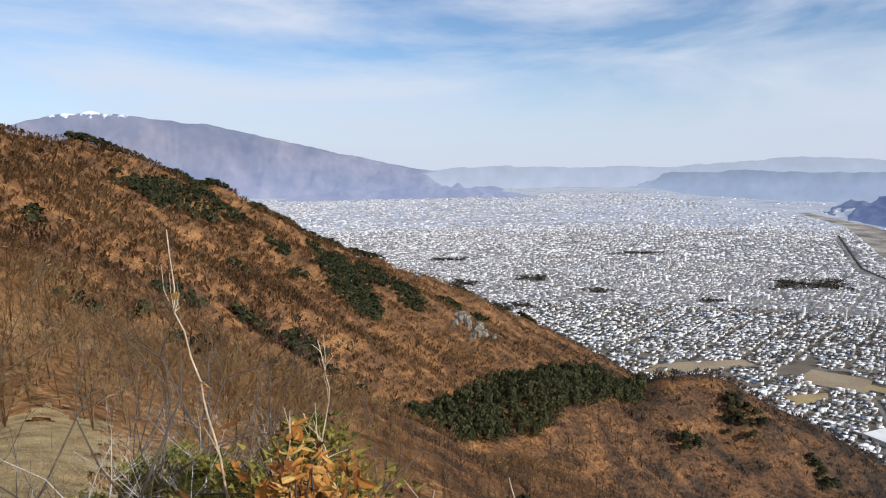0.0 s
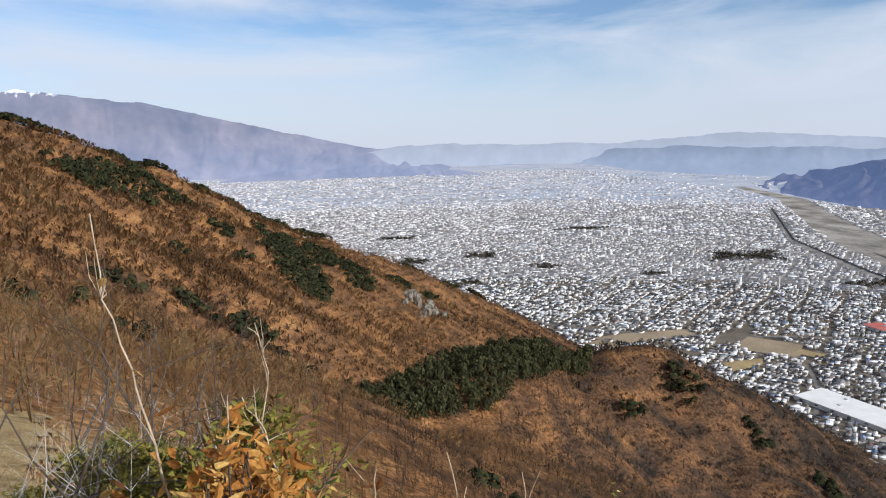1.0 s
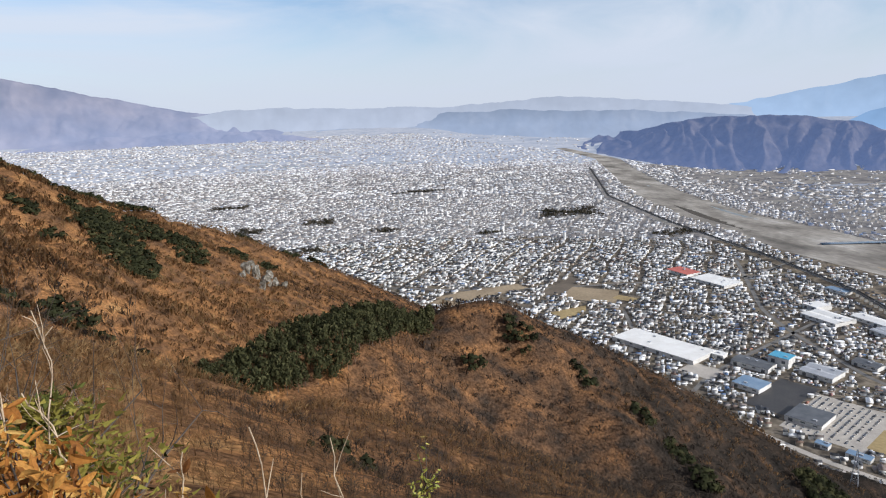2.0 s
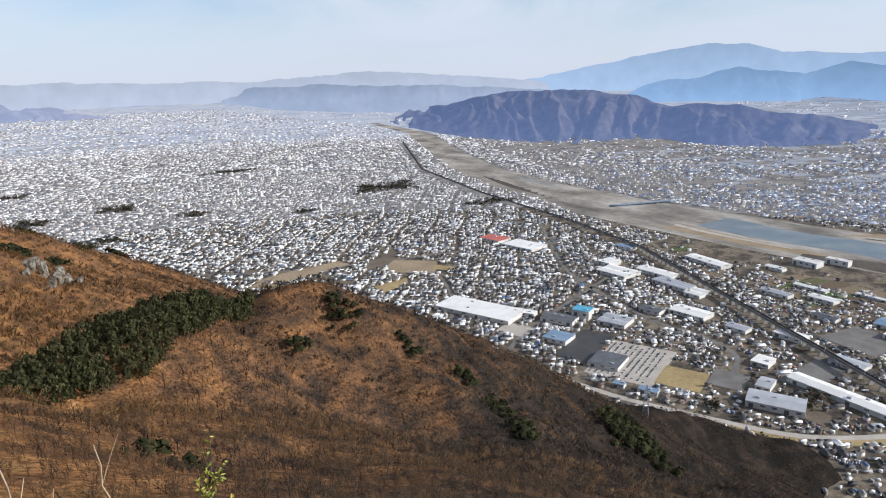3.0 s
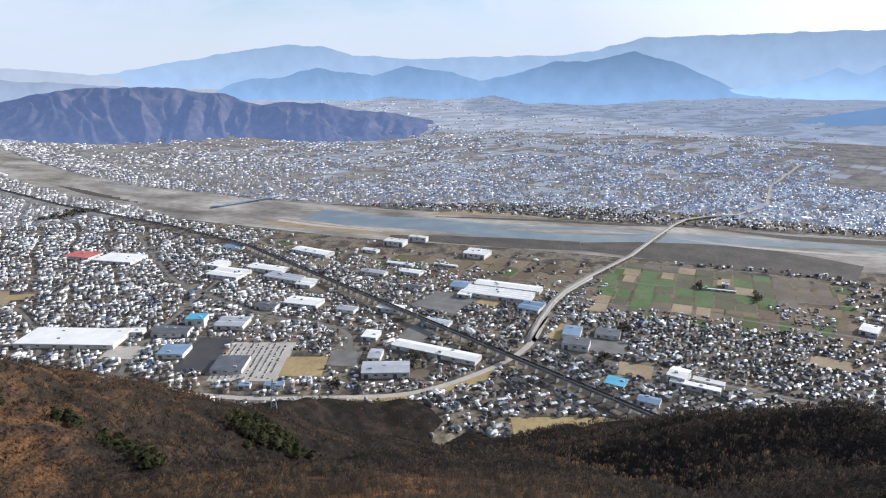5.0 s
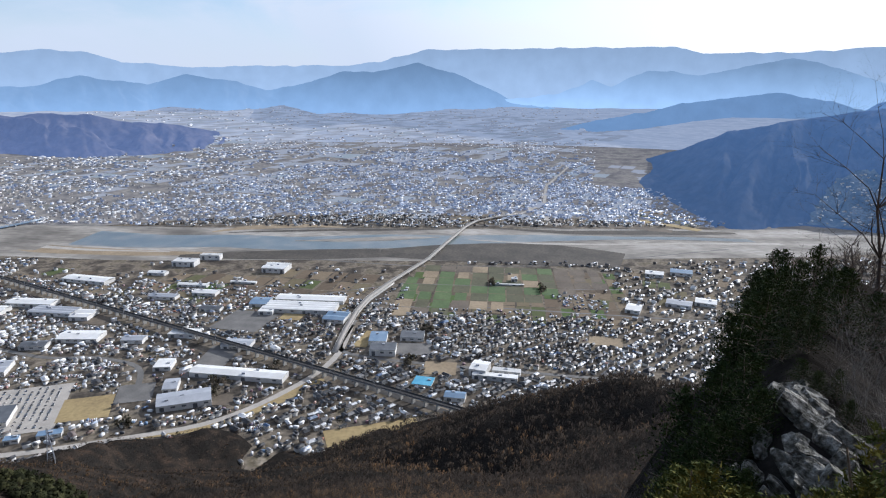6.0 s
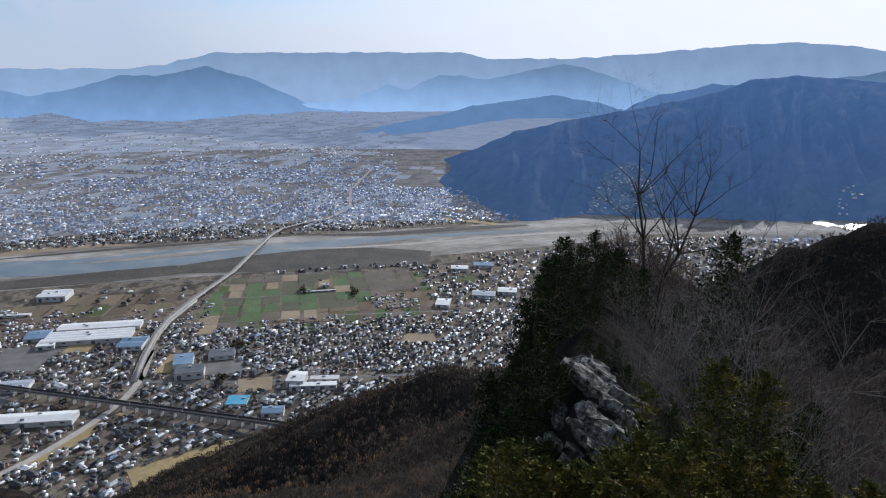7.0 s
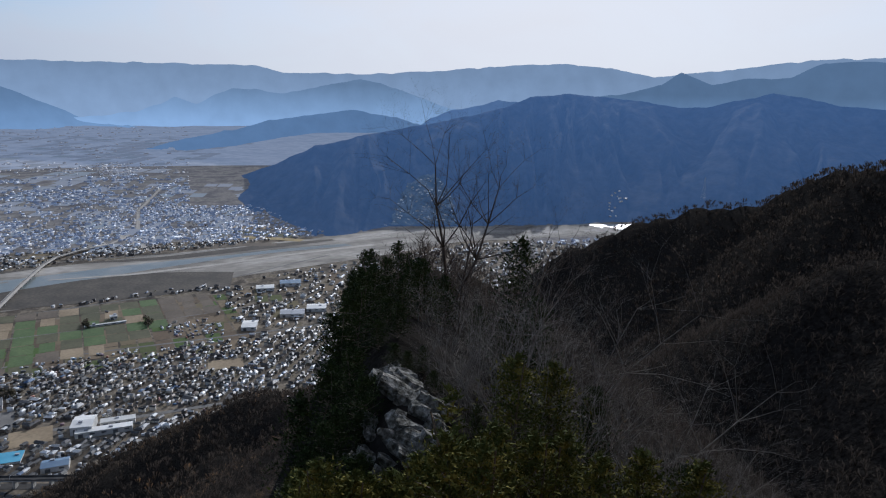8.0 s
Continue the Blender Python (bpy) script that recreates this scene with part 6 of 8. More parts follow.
def house_arrays(cx, cy, le, wi, he, an):
    """Walls and a hipped or gabled roof with eaves, for many houses at once: vertices, quads and 0 for wall, 1 for roof."""
    m = len(cx)
    c, s = np.cos(an)[:, None], np.sin(an)[:, None]
    L, W = le[:, None] / 2, wi[:, None] / 2
    z0, H = np.zeros((m, 1)), he[:, None]
    o = 0.7
    rise = np.minimum(W * 0.55, 2.2)
    hip = np.where((np.arange(m) % 9 == 0)[:, None], 0.5, 1.0)
    X, Y, Z = [], [], []

    def pt(u, v, z):
        X.append(u)
        Y.append(v)
        Z.append(z)
    for z in (z0 - 0.5, H):
        for a, b in ((-1, -1), (1, -1), (1, 1), (-1, 1)):
            pt(a * L, b * W, z)
    for a, b in ((-1, -1), (1, -1), (1, 1), (-1, 1)):
        pt(a * (L + o), b * (W + o), H - 0.1)
    for a, b in ((-1, -1), (1, -1), (1, 1), (-1, 1)):
        pt(a * (L + o) * hip - 0 * b, b * 0.12 + 0 * L, H + rise)
    U, V, Z = np.concatenate(X, 1), np.concatenate(Y, 1), np.concatenate([np.broadcast_to(z, (m, 1)) for z in Z], 1)
    v = np.stack([cx[:, None] + U * c - V * s, cy[:, None] + U * s + V * c, Z], -1)
    local = np.array([(0, 1, 5, 4), (1, 2, 6, 5), (2, 3, 7, 6), (3, 0, 4, 7), (8, 9, 13, 12), (9, 10, 14, 13), (10, 11, 15, 14), (11, 8, 12, 15)])
    kinds = np.array([0, 0, 0, 0, 1, 1, 1, 1])
    f = local[None] + (np.arange(m) * 16)[:, None, None]
    return v.reshape(-1, 3), f.reshape(-1, 4), np.tile(kinds, m)


paz = np.degrees(np.arctan2(plots[:, 0], plots[:, 1]))
# more houses take the painted-dark backlit colours as the bearing nears the sun
backlit = rng.uniform(0, 1, n) < np.where(pd < 2600, np.clip((paz - 52) / 28, 0, 0.85), np.clip((paz - 40) / 60, 0, 0.8))
for name, pick, label in (("house_rows", (~single) & (pd < 2600) & ~backlit, "densely packed small white houses of the town"), ("old_house_rows", (~single) & (pd < 2600) & backlit, "rows of houses with dark roofs, toned down as seen against the sun"), ("far_houses", (pd >= 2600) & (pd < 5000) & ~backlit, "distant houses of the town spread over the plain"), ("houses_beyond_river", (pd >= 2600) & (pd < 5000) & backlit, "hazy blue houses on the plain beyond the river"), ("backdrop_houses", pd >= 5000, "hazy houses at the far end of the plain")):
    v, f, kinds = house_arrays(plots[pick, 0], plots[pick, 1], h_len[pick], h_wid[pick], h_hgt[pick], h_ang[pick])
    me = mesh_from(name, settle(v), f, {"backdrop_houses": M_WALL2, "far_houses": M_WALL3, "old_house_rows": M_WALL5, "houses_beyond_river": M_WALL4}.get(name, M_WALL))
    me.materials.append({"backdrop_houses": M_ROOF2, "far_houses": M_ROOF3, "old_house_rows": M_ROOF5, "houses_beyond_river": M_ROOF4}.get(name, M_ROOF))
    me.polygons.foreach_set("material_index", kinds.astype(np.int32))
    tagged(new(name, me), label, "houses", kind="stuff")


def house_model(le, wi, he, gable):
    """One house with wall, roof and windows as parts."""
    ob = thing("house", "small two-storey house with a tiled roof", "house", group="houses at the foot of the mountain")
    bm = bmesh.new()
    add_box(bm, -le / 2, -wi / 2, -0.4, le / 2, wi / 2, he)
    rise, o = wi * 0.26, 0.6
    if gable:
        for x in (-le / 2, le / 2):
            vs = [bm.verts.new(p) for p in ((x, -wi / 2, he), (x, wi / 2, he), (x, 0, he + rise - 0.1))]
            bm.faces.new(vs)
    part("wall", bm, M_WALL1, ob)
    bm = bmesh.new()
    hip = 1.0 if gable else 0.5
    e = [bm.verts.new((a * (le / 2 + o), b * (wi / 2 + o), he - 0.15 + dz)) for dz in (0, 0.22) for a, b in ((-1, -1), (1, -1), (1, 1), (-1, 1))]
    t = [bm.verts.new((a * (le / 2 + o) * hip, 0, he + rise + 0.1)) for a in (-1, 1)]
    bm.faces.new((e[3], e[2], e[1], e[0]))
    for i in range(4):
        bm.faces.new((e[i], e[(i + 1) % 4], e[4 + (i + 1) % 4], e[4 + i]))
    bm.faces.new((e[4], e[5], t[1], t[0]))
    bm.faces.new((e[6], e[7], t[0], t[1]))
    bm.faces.new((e[5], e[6], t[1]))
    bm.faces.new((e[7], e[4], t[0]))
    roof = part("roof", bm, M_ROOF1, ob)
    bm = bmesh.new()
    add_box(bm, -(le / 2 + o) * hip, -0.22, he + rise + 0.02, (le / 2 + o) * hip, 0.22, he + rise + 0.26)
    part("ridge_cap", bm, M_DARKROOF, roof)
    for sgn, x in ((-1, -le * 0.25), (-1, le * 0.25), (1, 0.0)):
        bm = bmesh.new()
        y = sgn * wi / 2
        add_box(bm, x - 1.2, min(y, y + sgn * 0.05), 0.9, x + 1.2, max(y, y + sgn * 0.05), 2.2)
        part("window", bm, M_DARKROOF, ob)
    return ob


models = [house_model(9.5, 7.2, 5.8, True), house_model(8.2, 7.0, 5.6, False), house_model(11.5, 7.5, 5.9, False), house_model(12.5, 6.2, 3.4, True), house_model(7.4, 6.2, 5.5, True), house_model(14.5, 8.5, 4.2, False)]
for j, i in enumerate(np.where(single)[0]):
    m = Matrix.Translation((plots[i, 0], plots[i, 1], 0)) @ Matrix.Rotation(h_ang[i], 4, "Z")
    k = int(rng.integers(0, len(models)))
    if j < len(models):
        models[j].matrix_world = m
    else:
        copy_thing(models[k], m)

# --- groves of trees on the plain, roadside and garden trees
gx, gy, gh = [], [], []
for cx, cy, ra, rb in GROVES:
    m = int(min(700, max(12, ra * rb * 3.14 / (110 if cx * cx + cy * cy < 2600 ** 2 else 150))))
    t, rr = rng.uniform(0, 6.283, m), np.sqrt(rng.uniform(0, 1, m)) * rng.uniform(0.55, 1.25, m)
    gx.append(cx + ra * rr * np.cos(t) + 0.35 * ra * np.sin(3.1 * t + cx))
    gy.append(cy + max(rb, 0.3 * ra) * rr * np.sin(t))
    gh.append(rng.uniform(8, 15, m))
m = 3200
t, rr = rng.uniform(-20, 140, m), np.sqrt(rng.uniform(880 ** 2, 3200 ** 2, m))
tx, ty = rr * np.sin(np.radians(t)), rr * np.cos(np.radians(t))
ok = (town_density(tx, ty) > 0.2) & (np.where(rr < 2000, ground_height(tx, ty), -50) < 0)
gx, gy, gh = np.concatenate(gx + [tx[ok]]), np.concatenate(gy + [ty[ok]]), np.concatenate(gh + [rng.uniform(4, 8, ok.sum())])
tree_true = np.stack([gx, gy, 0 * gx], 1)
ratio = drawn(np.hypot(gx, gy)) / np.hypot(gx, gy)
scatter("valley_trees", ROUND, settle(tree_true), gh * ratio, rng.uniform(0, 1.0, len(gx)), M_TOWNTREE, "dark trees in groves and gardens among the houses", "trees", wide=1.3, seed=12)


# --- sheds, lorries and rows of cars in the yards of the works and shops
cl = np.random.default_rng(64)
bx = []
for i in range(5200):
    x, y = cl.uniform(840, 1640), cl.uniform(-300, 1350)
    bx.append((x, y, cl.uniform(3, 9), cl.uniform(2.4, 5), cl.uniform(1.8, 4.0), radians(-88 + cl.normal(0, 10) + 90 * (cl.uniform() < 0.5))))
for i in range(240):
    x, y, a, k = cl.uniform(880, 1600), cl.uniform(250, 1330), radians(-80 + cl.normal(0, 10)), int(cl.integers(5, 16))
    for j in range(k):
        for side in (0, 6.0):
            if cl.uniform() < 0.72:
                bx.append((x + math.cos(a) * j * 2.9 - math.sin(a) * side, y + math.sin(a) * j * 2.9 + math.cos(a) * side, 1.8, 4.4, 1.5, a))
bx = np.array(bx)
free = (town_density(bx[:, 0], bx[:, 1]) > 0.02) & (ground_height(bx[:, 0], bx[:, 1]) < -1)
# not inside a house
near_house = np.zeros(len(bx), bool)
close = plots[pd < 2200]
for i in range(0, len(bx), 500):
    dd = np.hypot(bx[i:i + 500, 0:1] - close[None, :, 0], bx[i:i + 500, 1:2] - close[None, :, 1])
    near_house[i:i + 500] = dd.min(1) < 7.0
bx = bx[free & ~near_house]
c, s = np.cos(bx[:, 5:6]), np.sin(bx[:, 5:6])
L, W = bx[:, 2:3] / 2 * np.array([[-1, 1, 1, -1]]), bx[:, 3:4] / 2 * np.array([[-1, -1, 1, 1]])
cx, cy = bx[:, 0:1] + L * c - W * s, bx[:, 1:2] + L * s + W * c
v = np.concatenate([np.stack([cx, cy, 0 * cx + 0.1], -1), np.stack([cx, cy, 0 * cx + bx[:, 4:5]], -1)], 1)
f = np.array([(0, 1, 5, 4), (1, 2, 6, 5), (2, 3, 7, 6), (3, 0, 4, 7), (4, 5, 6, 7)])[None] + (np.arange(len(bx)) * 8)[:, None, None]
M_YARDS = material("sheds_and_vehicles", [(0.0, (0.03, 0.03, 0.032)), (0.3, (0.09, 0.09, 0.09)), (0.45, (0.30, 0.30, 0.31)), (0.6, (0.74, 0.74, 0.73)), (0.88, (0.80, 0.80, 0.79)), (0.93, (0.32, 0.12, 0.06)), (1.0, (0.10, 0.18, 0.30))], island=True, spread=0.04, scale=0.5, rough=0.5)
tagged(new("yard_sheds", mesh_from("yard_sheds", v.reshape(-1, 3), f.reshape(-1, 4), M_YARDS)), "small sheds, lorries and cars in the yards", "sheds", kind="stuff")


# --- parked cars on the supermarket's car park
def car_model(colour, name):
    ob = thing("parked_car", name + " parked car on the car park", "car", group="cars on the car park")
    bm = bmesh.new()
    add_box(bm, -2.15, -0.86, 0.28, 2.15, 0.86, 0.85)
    bmesh.ops.bevel(bm, geom=bm.edges[:], offset=0.12, segments=1, affect="EDGES")
    part("body", bm, colour, ob)
    bm = bmesh.new()
    add_box(bm, -1.5, -0.76, 0.85, 0.9, 0.76, 1.48)
    top = [v for v in bm.verts if v.co.z > 1.2]
    for v in top:
        v.co.x *= 0.72
        v.co.y *= 0.86
    part("cabin", bm, M_DARKROOF, ob)
    for x in (-1.35, 1.35):
        for y in (-0.8, 0.8):
            bm = bmesh.new()
            bmesh.ops.create_cone(bm, cap_ends=True, segments=8, radius1=0.32, radius2=0.32, depth=0.2, matrix=Matrix.Translation((x, y, 0.32)) @ Matrix.Rotation(radians(90), 4, "X"))
            part("wheel", bm, M_TRACK, ob)
    return ob


cars = [car_model(M_WHITE, "white"), car_model(M_GREYROOF, "silver grey"), car_model(M_DARKROOF, "black"), car_model(M_BLUEROOF, "blue")]
crng = random.Random(11)
lot_c, lot_a = (935, 752), radians(-68)
put = 0
for row in range(-5, 6):
    for col in range(-26, 27):
        u, v = row * 11.0, col * 2.9
        x, y = lot_c[0] + u * math.cos(lot_a) - v * math.sin(lot_a), lot_c[1] + u * math.sin(lot_a) + v * math.cos(lot_a)
        du = (x - 898) * math.cos(lot_a) + (y - 777) * math.sin(lot_a)
        dv = -(x - 898) * math.sin(lot_a) + (y - 777) * math.cos(lot_a)
        if abs(du) < 34 and abs(dv) < 36 or crng.random() > 0.5:
            continue
        k = crng.choice([0, 0, 0, 1, 1, 2, 2, 3])
        m = Matrix.Translation((x, y, 0.5)) @ Matrix.Rotation(lot_a + (math.pi if crng.random() < 0.5 else 0), 4, "Z")
        if put < 4:
            cars[put].matrix_world = m
        elif put < 210:
            copy_thing(cars[k], m)
        put += 1
# ================= close by: rocks, shrubs, twigs, trees on the spur =================
M_TWIG = material("pale_twig", [(0.3, (0.30, 0.22, 0.14)), (0.7, (0.5, 0.40, 0.28))], scale=12, rough=0.8, fine=0.2, fine_scale=60)
M_DEAD = material("bleached_dead_wood", [(0.3, (0.34, 0.32, 0.29)), (0.7, (0.60, 0.58, 0.54))], scale=8, rough=0.85, fine=0.25, fine_scale=50, bump=0.4, bump_scale=40)
M_DARKTWIG = material("dark_twig", [(0.3, (0.035, 0.027, 0.022)), (0.7, (0.10, 0.075, 0.055))], scale=8, rough=0.9)
M_LEAF = material("dry_oak_leaf", [(0.0, (0.09, 0.036, 0.012)), (0.35, (0.27, 0.105, 0.02)), (0.7, (0.44, 0.20, 0.04)), (1.0, (0.52, 0.33, 0.10))], attribute="tone", spread=0.15, scale=30, rough=0.75, fine=0.3, fine_scale=120, specular=0.25, translucent=0.3)
M_NEEDLE = material("juniper_green", [(0.0, (0.014, 0.026, 0.009)), (0.5, (0.034, 0.048, 0.013)), (0.8, (0.075, 0.082, 0.02)), (1.0, (0.19, 0.165, 0.035))], attribute="tone", spread=0.12, scale=3, rough=0.85, specular=0.06)
M_YOUNG = material("yellow_green_leaf", [(0.0, (0.16, 0.20, 0.03)), (0.6, (0.34, 0.33, 0.05)), (1.0, (0.45, 0.36, 0.08))], attribute="tone", spread=0.1, scale=20, rough=0.65)
M_TURF = material("dry_turf", [(0.3, (0.22, 0.145, 0.062)), (0.5, (0.36, 0.255, 0.115)), (0.7, (0.48, 0.36, 0.175))], scale=0.6, rough=0.95, detail=9, bump=0.8, bump_scale=6, fine=0.35, fine_scale=7, specular=0.1)
M_GRASS = material("dry_grass", [(0.0, (0.22, 0.145, 0.06)), (1.0, (0.42, 0.31, 0.145))], attribute="tone", spread=0.1, scale=5, rough=0.85)


def on_ground(az, d):
    p = polar(az, d)
    return np.array((p[0], p[1], float(ground_height(np.array([p[0]]), np.array([p[1]]))[0])))


def tubes(segments, sides=4):
    """Tapered prisms along (p0, p1, r0, r1)."""
    vs, fs = [], []
    for p0, p1, r0, r1 in segments:
        p0, p1 = np.array(p0, float), np.array(p1, float)
        t = (p1 - p0) / max(np.linalg.norm(p1 - p0), 1e-6)
        u = np.cross(t, (0.31, 0.2, 0.93) if abs(t[2]) < 0.9 else (1.0, 0.1, 0))
        u /= np.linalg.norm(u)
        w = np.cross(t, u)
        b = len(vs)
        for p, r in ((p0, r0), (p1, r1)):
            for i in range(sides):
                a = 6.2832 * i / sides
                vs.append(p + (u * math.cos(a) + w * math.sin(a)) * r)
        for i in range(sides):
            j = (i + 1) % sides
            fs.append((b + i, b + j, b + sides + j, b + sides + i))
    return np.array(vs), np.array(fs)


def grow(r, p, way, length, radius, level, kids, wander, segs, out, spread=0.7, droop=0.0):
    """A limb of several bends, with side limbs: fills out with (level, p0, p1, r0, r1)."""
    step = length / segs
    for i in range(segs):
        way = way + r.normal(0, wander, 3) + np.array((0, 0, -droop))
        way /= np.linalg.norm(way)
        q = p + way * step
        r0, r1 = radius * (1 - 0.75 * i / segs), radius * (1 - 0.75 * (i + 1) / segs)
        out.append((level, p, q, r0, r1))
        if level > 0 and i >= (1 if segs > 2 else 0):
            for _ in range(kids):
                side = np.cross(way, r.normal(0, 1, 3))
                side /= np.linalg.norm(side)
                kway = way * (1 - spread) + side * spread + np.array((0, 0, 0.25))
                grow(r, q, kway / np.linalg.norm(kway), length * r.uniform(0.4, 0.62) * (1 - 0.35 * i / segs), r1 * 0.62, level - 1, kids, wander * 1.15, max(2, segs - 1), out, spread, droop)
        p = q
    return out


def bare_tree(name, label, category, seed, height, mat, stems=1, kids=2, spread=0.6, group="", thick=0.011, levels=3, lean=0.12, droop=0.0):
    """A leafless tree or shrub: trunk and twigs as parts."""
    ob = thing(name, label, category, group)
    r = np.random.default_rng(seed)
    segs = []
    for s in range(stems):
        way = np.array((r.normal(0, lean + 0.25 * (stems > 1)), r.normal(0, lean + 0.25 * (stems > 1)), 1.0))
        grow(r, np.array((r.normal(0, 0.04) * (stems > 1), r.normal(0, 0.04) * (stems > 1), -0.15)), way / np.linalg.norm(way), height * r.uniform(0.75, 1.0), height * thick, levels, kids, 0.13, 4, segs, spread, droop)
    for pname, pick in (("trunk", [q for q in segs if q[0] >= levels - 1]), ("crown", [q for q in segs if q[0] < levels - 1])):
        if pick:
            v, f = tubes([q[1:] for q in pick], 5 if pname == "trunk" else 3)
            part_mesh(pname, mesh_from(pname, v, f, mat, smooth=True), ob)
    return ob


def spray_cloud(r, centre, way, length, width, count, size):
    """Small flat scales of foliage round a bough, as triangles."""
    tris = []
    for _ in range(count):
        s = r.uniform(0.1, 1.0)
        c = centre + way * length * s + r.normal(0, 1, 3) * width * (0.25 + 0.75 * s) * np.array((1, 1, 0.6))
        a = r.normal(0, 1, 3) + way * 1.2 + np.array((0, 0, 0.5))
        a /= np.linalg.norm(a)
        b = np.cross(a, r.normal(0, 1, 3))
        b /= np.linalg.norm(b)
        k = size * r.uniform(0.6, 1.5)
        tris += [c - b * k * 0.35, c + b * k * 0.35, c + a * k * 1.5]
    return tris


def juniper(name, label, seed, height, girth=0.3, tone=0.35, boughs=46, count=42, size=0.05, gaps=0.0):
    """A dense, ragged evergreen: trunk, boughs, and a crown of many small sprays."""
    ob = thing(name, label, "evergreen tree", "evergreens on the rock spur")
    r = np.random.default_rng(seed)
    segs = []
    grow(r, np.array((0, 0, -0.2)), np.array((r.normal(0, 0.06), r.normal(0, 0.06), 1.0)), height * 0.97, height * 0.016, 0, 0, 0.05, 6, segs)
    tris, tones, limbs = [], [], []
    for i in range(boughs):
        f = (i + r.uniform(0, 1)) / boughs
        if r.uniform() < gaps:
            continue
        z = height * (0.08 + 0.86 * f)
        a = i * 2.4 + r.uniform(-0.5, 0.5)
        reach = height * girth * (1 - f) ** 0.65 * r.uniform(0.55, 1.25) + 0.12
        way = np.array((math.cos(a), math.sin(a), r.uniform(0.1, 0.7)))
        way /= np.linalg.norm(way)
        root = np.array((0, 0, z))
        limbs.append((root, root + way * reach * 0.8, 0.012 * height * (1 - f) + 0.004, 0.004))
        t = spray_cloud(r, root, way, reach, reach * 0.24 + 0.03, count, size * (0.8 + 0.25 * height / 3))
        tris += t
        tones += list(np.clip(r.normal(tone + 0.12 * f, 0.12) + r.normal(0, 0.07, len(t) // 3), 0, 1))
    v, f = tubes([q[1:] for q in segs] + limbs, 4)
    part_mesh("trunk", mesh_from("trunk", v, f, M_BARK, smooth=True), ob)
    me = mesh_from("crown", np.array(tris), np.arange(len(tris)).reshape(-1, 3), M_NEEDLE)
    give(me, "tone", tones, "FACE")
    part_mesh("crown", me, ob)
    return ob


def put_at(ob, az, d, turn=0.0, scale=1.0, sink=0.1):
    p = on_ground(az, d)
    ob.matrix_world = Matrix.Translation((p[0], p[1], p[2] - sink)) @ Matrix.Rotation(turn, 4, "Z") @ Matrix.Diagonal((scale, scale, scale, 1))
    return ob


def copy_at(ob, az, d, turn=0.0, scale=1.0, sink=0.1):
    p = on_ground(az, d)
    c = copy_thing(ob, Matrix.Translation((p[0], p[1], p[2] - sink)) @ Matrix.Rotation(turn, 4, "Z"))
    c.scale = (scale, scale, scale)
    return c


# --- rocks
def rock_mesh(seed, size, cuts=13):
    """A broken block: a cube cut by planes, then roughened."""
    r = np.random.default_rng(seed)
    bm = bmesh.new()
    bmesh.ops.create_cube(bm, size=2.0)
    for _ in range(cuts):
        nrm = Vector(r.normal(0, 1, 3)).normalized()
        res = bmesh.ops.bisect_plane(bm, geom=bm.verts[:] + bm.edges[:] + bm.faces[:], plane_co=nrm * r.uniform(0.62, 0.98), plane_no=nrm, clear_outer=True)
        edges = [e for e in res["geom_cut"] if isinstance(e, bmesh.types.BMEdge)]
        if edges:
            bmesh.ops.contextual_create(bm, geom=edges)
    bmesh.ops.triangulate(bm, faces=bm.faces[:])
    bmesh.ops.subdivide_edges(bm, edges=bm.edges[:], cuts=2, use_grid_fill=True)
    for v in bm.verts:
        q = v.co * 1.9 + Vector((seed * 1.7, 0, 0))
        v.co += v.co.normalized() * 0.03 * noise.fractal(q * 2.6, 0.9, 2.0, 4)
    bmesh.ops.scale(bm, vec=Vector(size) * 0.5, verts=bm.verts[:])
    return bm


crag = thing("rock_outcrop", "grey angular rock slabs dipping across the crest of the spur", "rock outcrop")
slab_rng = random.Random(23)
SLABS = []
for k in range(34):     # the upper bed, running down across the crest
    f = (k + slab_rng.random()) / 34
    SLABS.append((115.4 + 5.0 * f + slab_rng.uniform(-0.7, 0.7), 19.6 - 3.0 * f + slab_rng.uniform(-1.0, 0.6), 0.12 - 0.1 * f, slab_rng.choice((0.5, 0.7, 0.9))))
for k in range(14):     # the lower bed before it
    f = (k + slab_rng.random()) / 14
    SLABS.append((115.8 + 3.4 * f + slab_rng.uniform(-0.5, 0.5), 16.6 - 1.6 * f + slab_rng.uniform(-0.4, 0.4), 0.02, 0.7))
for k in range(12):     # broken rock down the steep flank
    SLABS.append((slab_rng.uniform(112.0, 115.6), slab_rng.uniform(14.8, 18.0), 0.0, 0.6))
for i, (az, d, lift, big) in enumerate(SLABS):
    p = on_ground(az, d)
    size = (big * slab_rng.uniform(0.7, 1.5), big * slab_rng.uniform(0.5, 0.9), big * slab_rng.uniform(0.45, 0.8))
    # the beds of the rock dip together, down across the crest
    face = Vector(polar(slab_rng.uniform(176, 206), 1.0, slab_rng.uniform(1.3, 2.0))).normalized()
    run = Vector(polar(204 + slab_rng.uniform(-16, 16), 1.0, -0.5))
    run = (run - face * run.dot(face)).normalized()
    ob = part("rock", rock_mesh(100 + i, size, 9), M_ROCK, crag)
    ob.matrix_world = Matrix.Translation((p[0], p[1], p[2] + lift * slab_rng.uniform(0.4, 1.2))) @ Matrix((run, face.cross(run), face)).transposed().to_4x4()

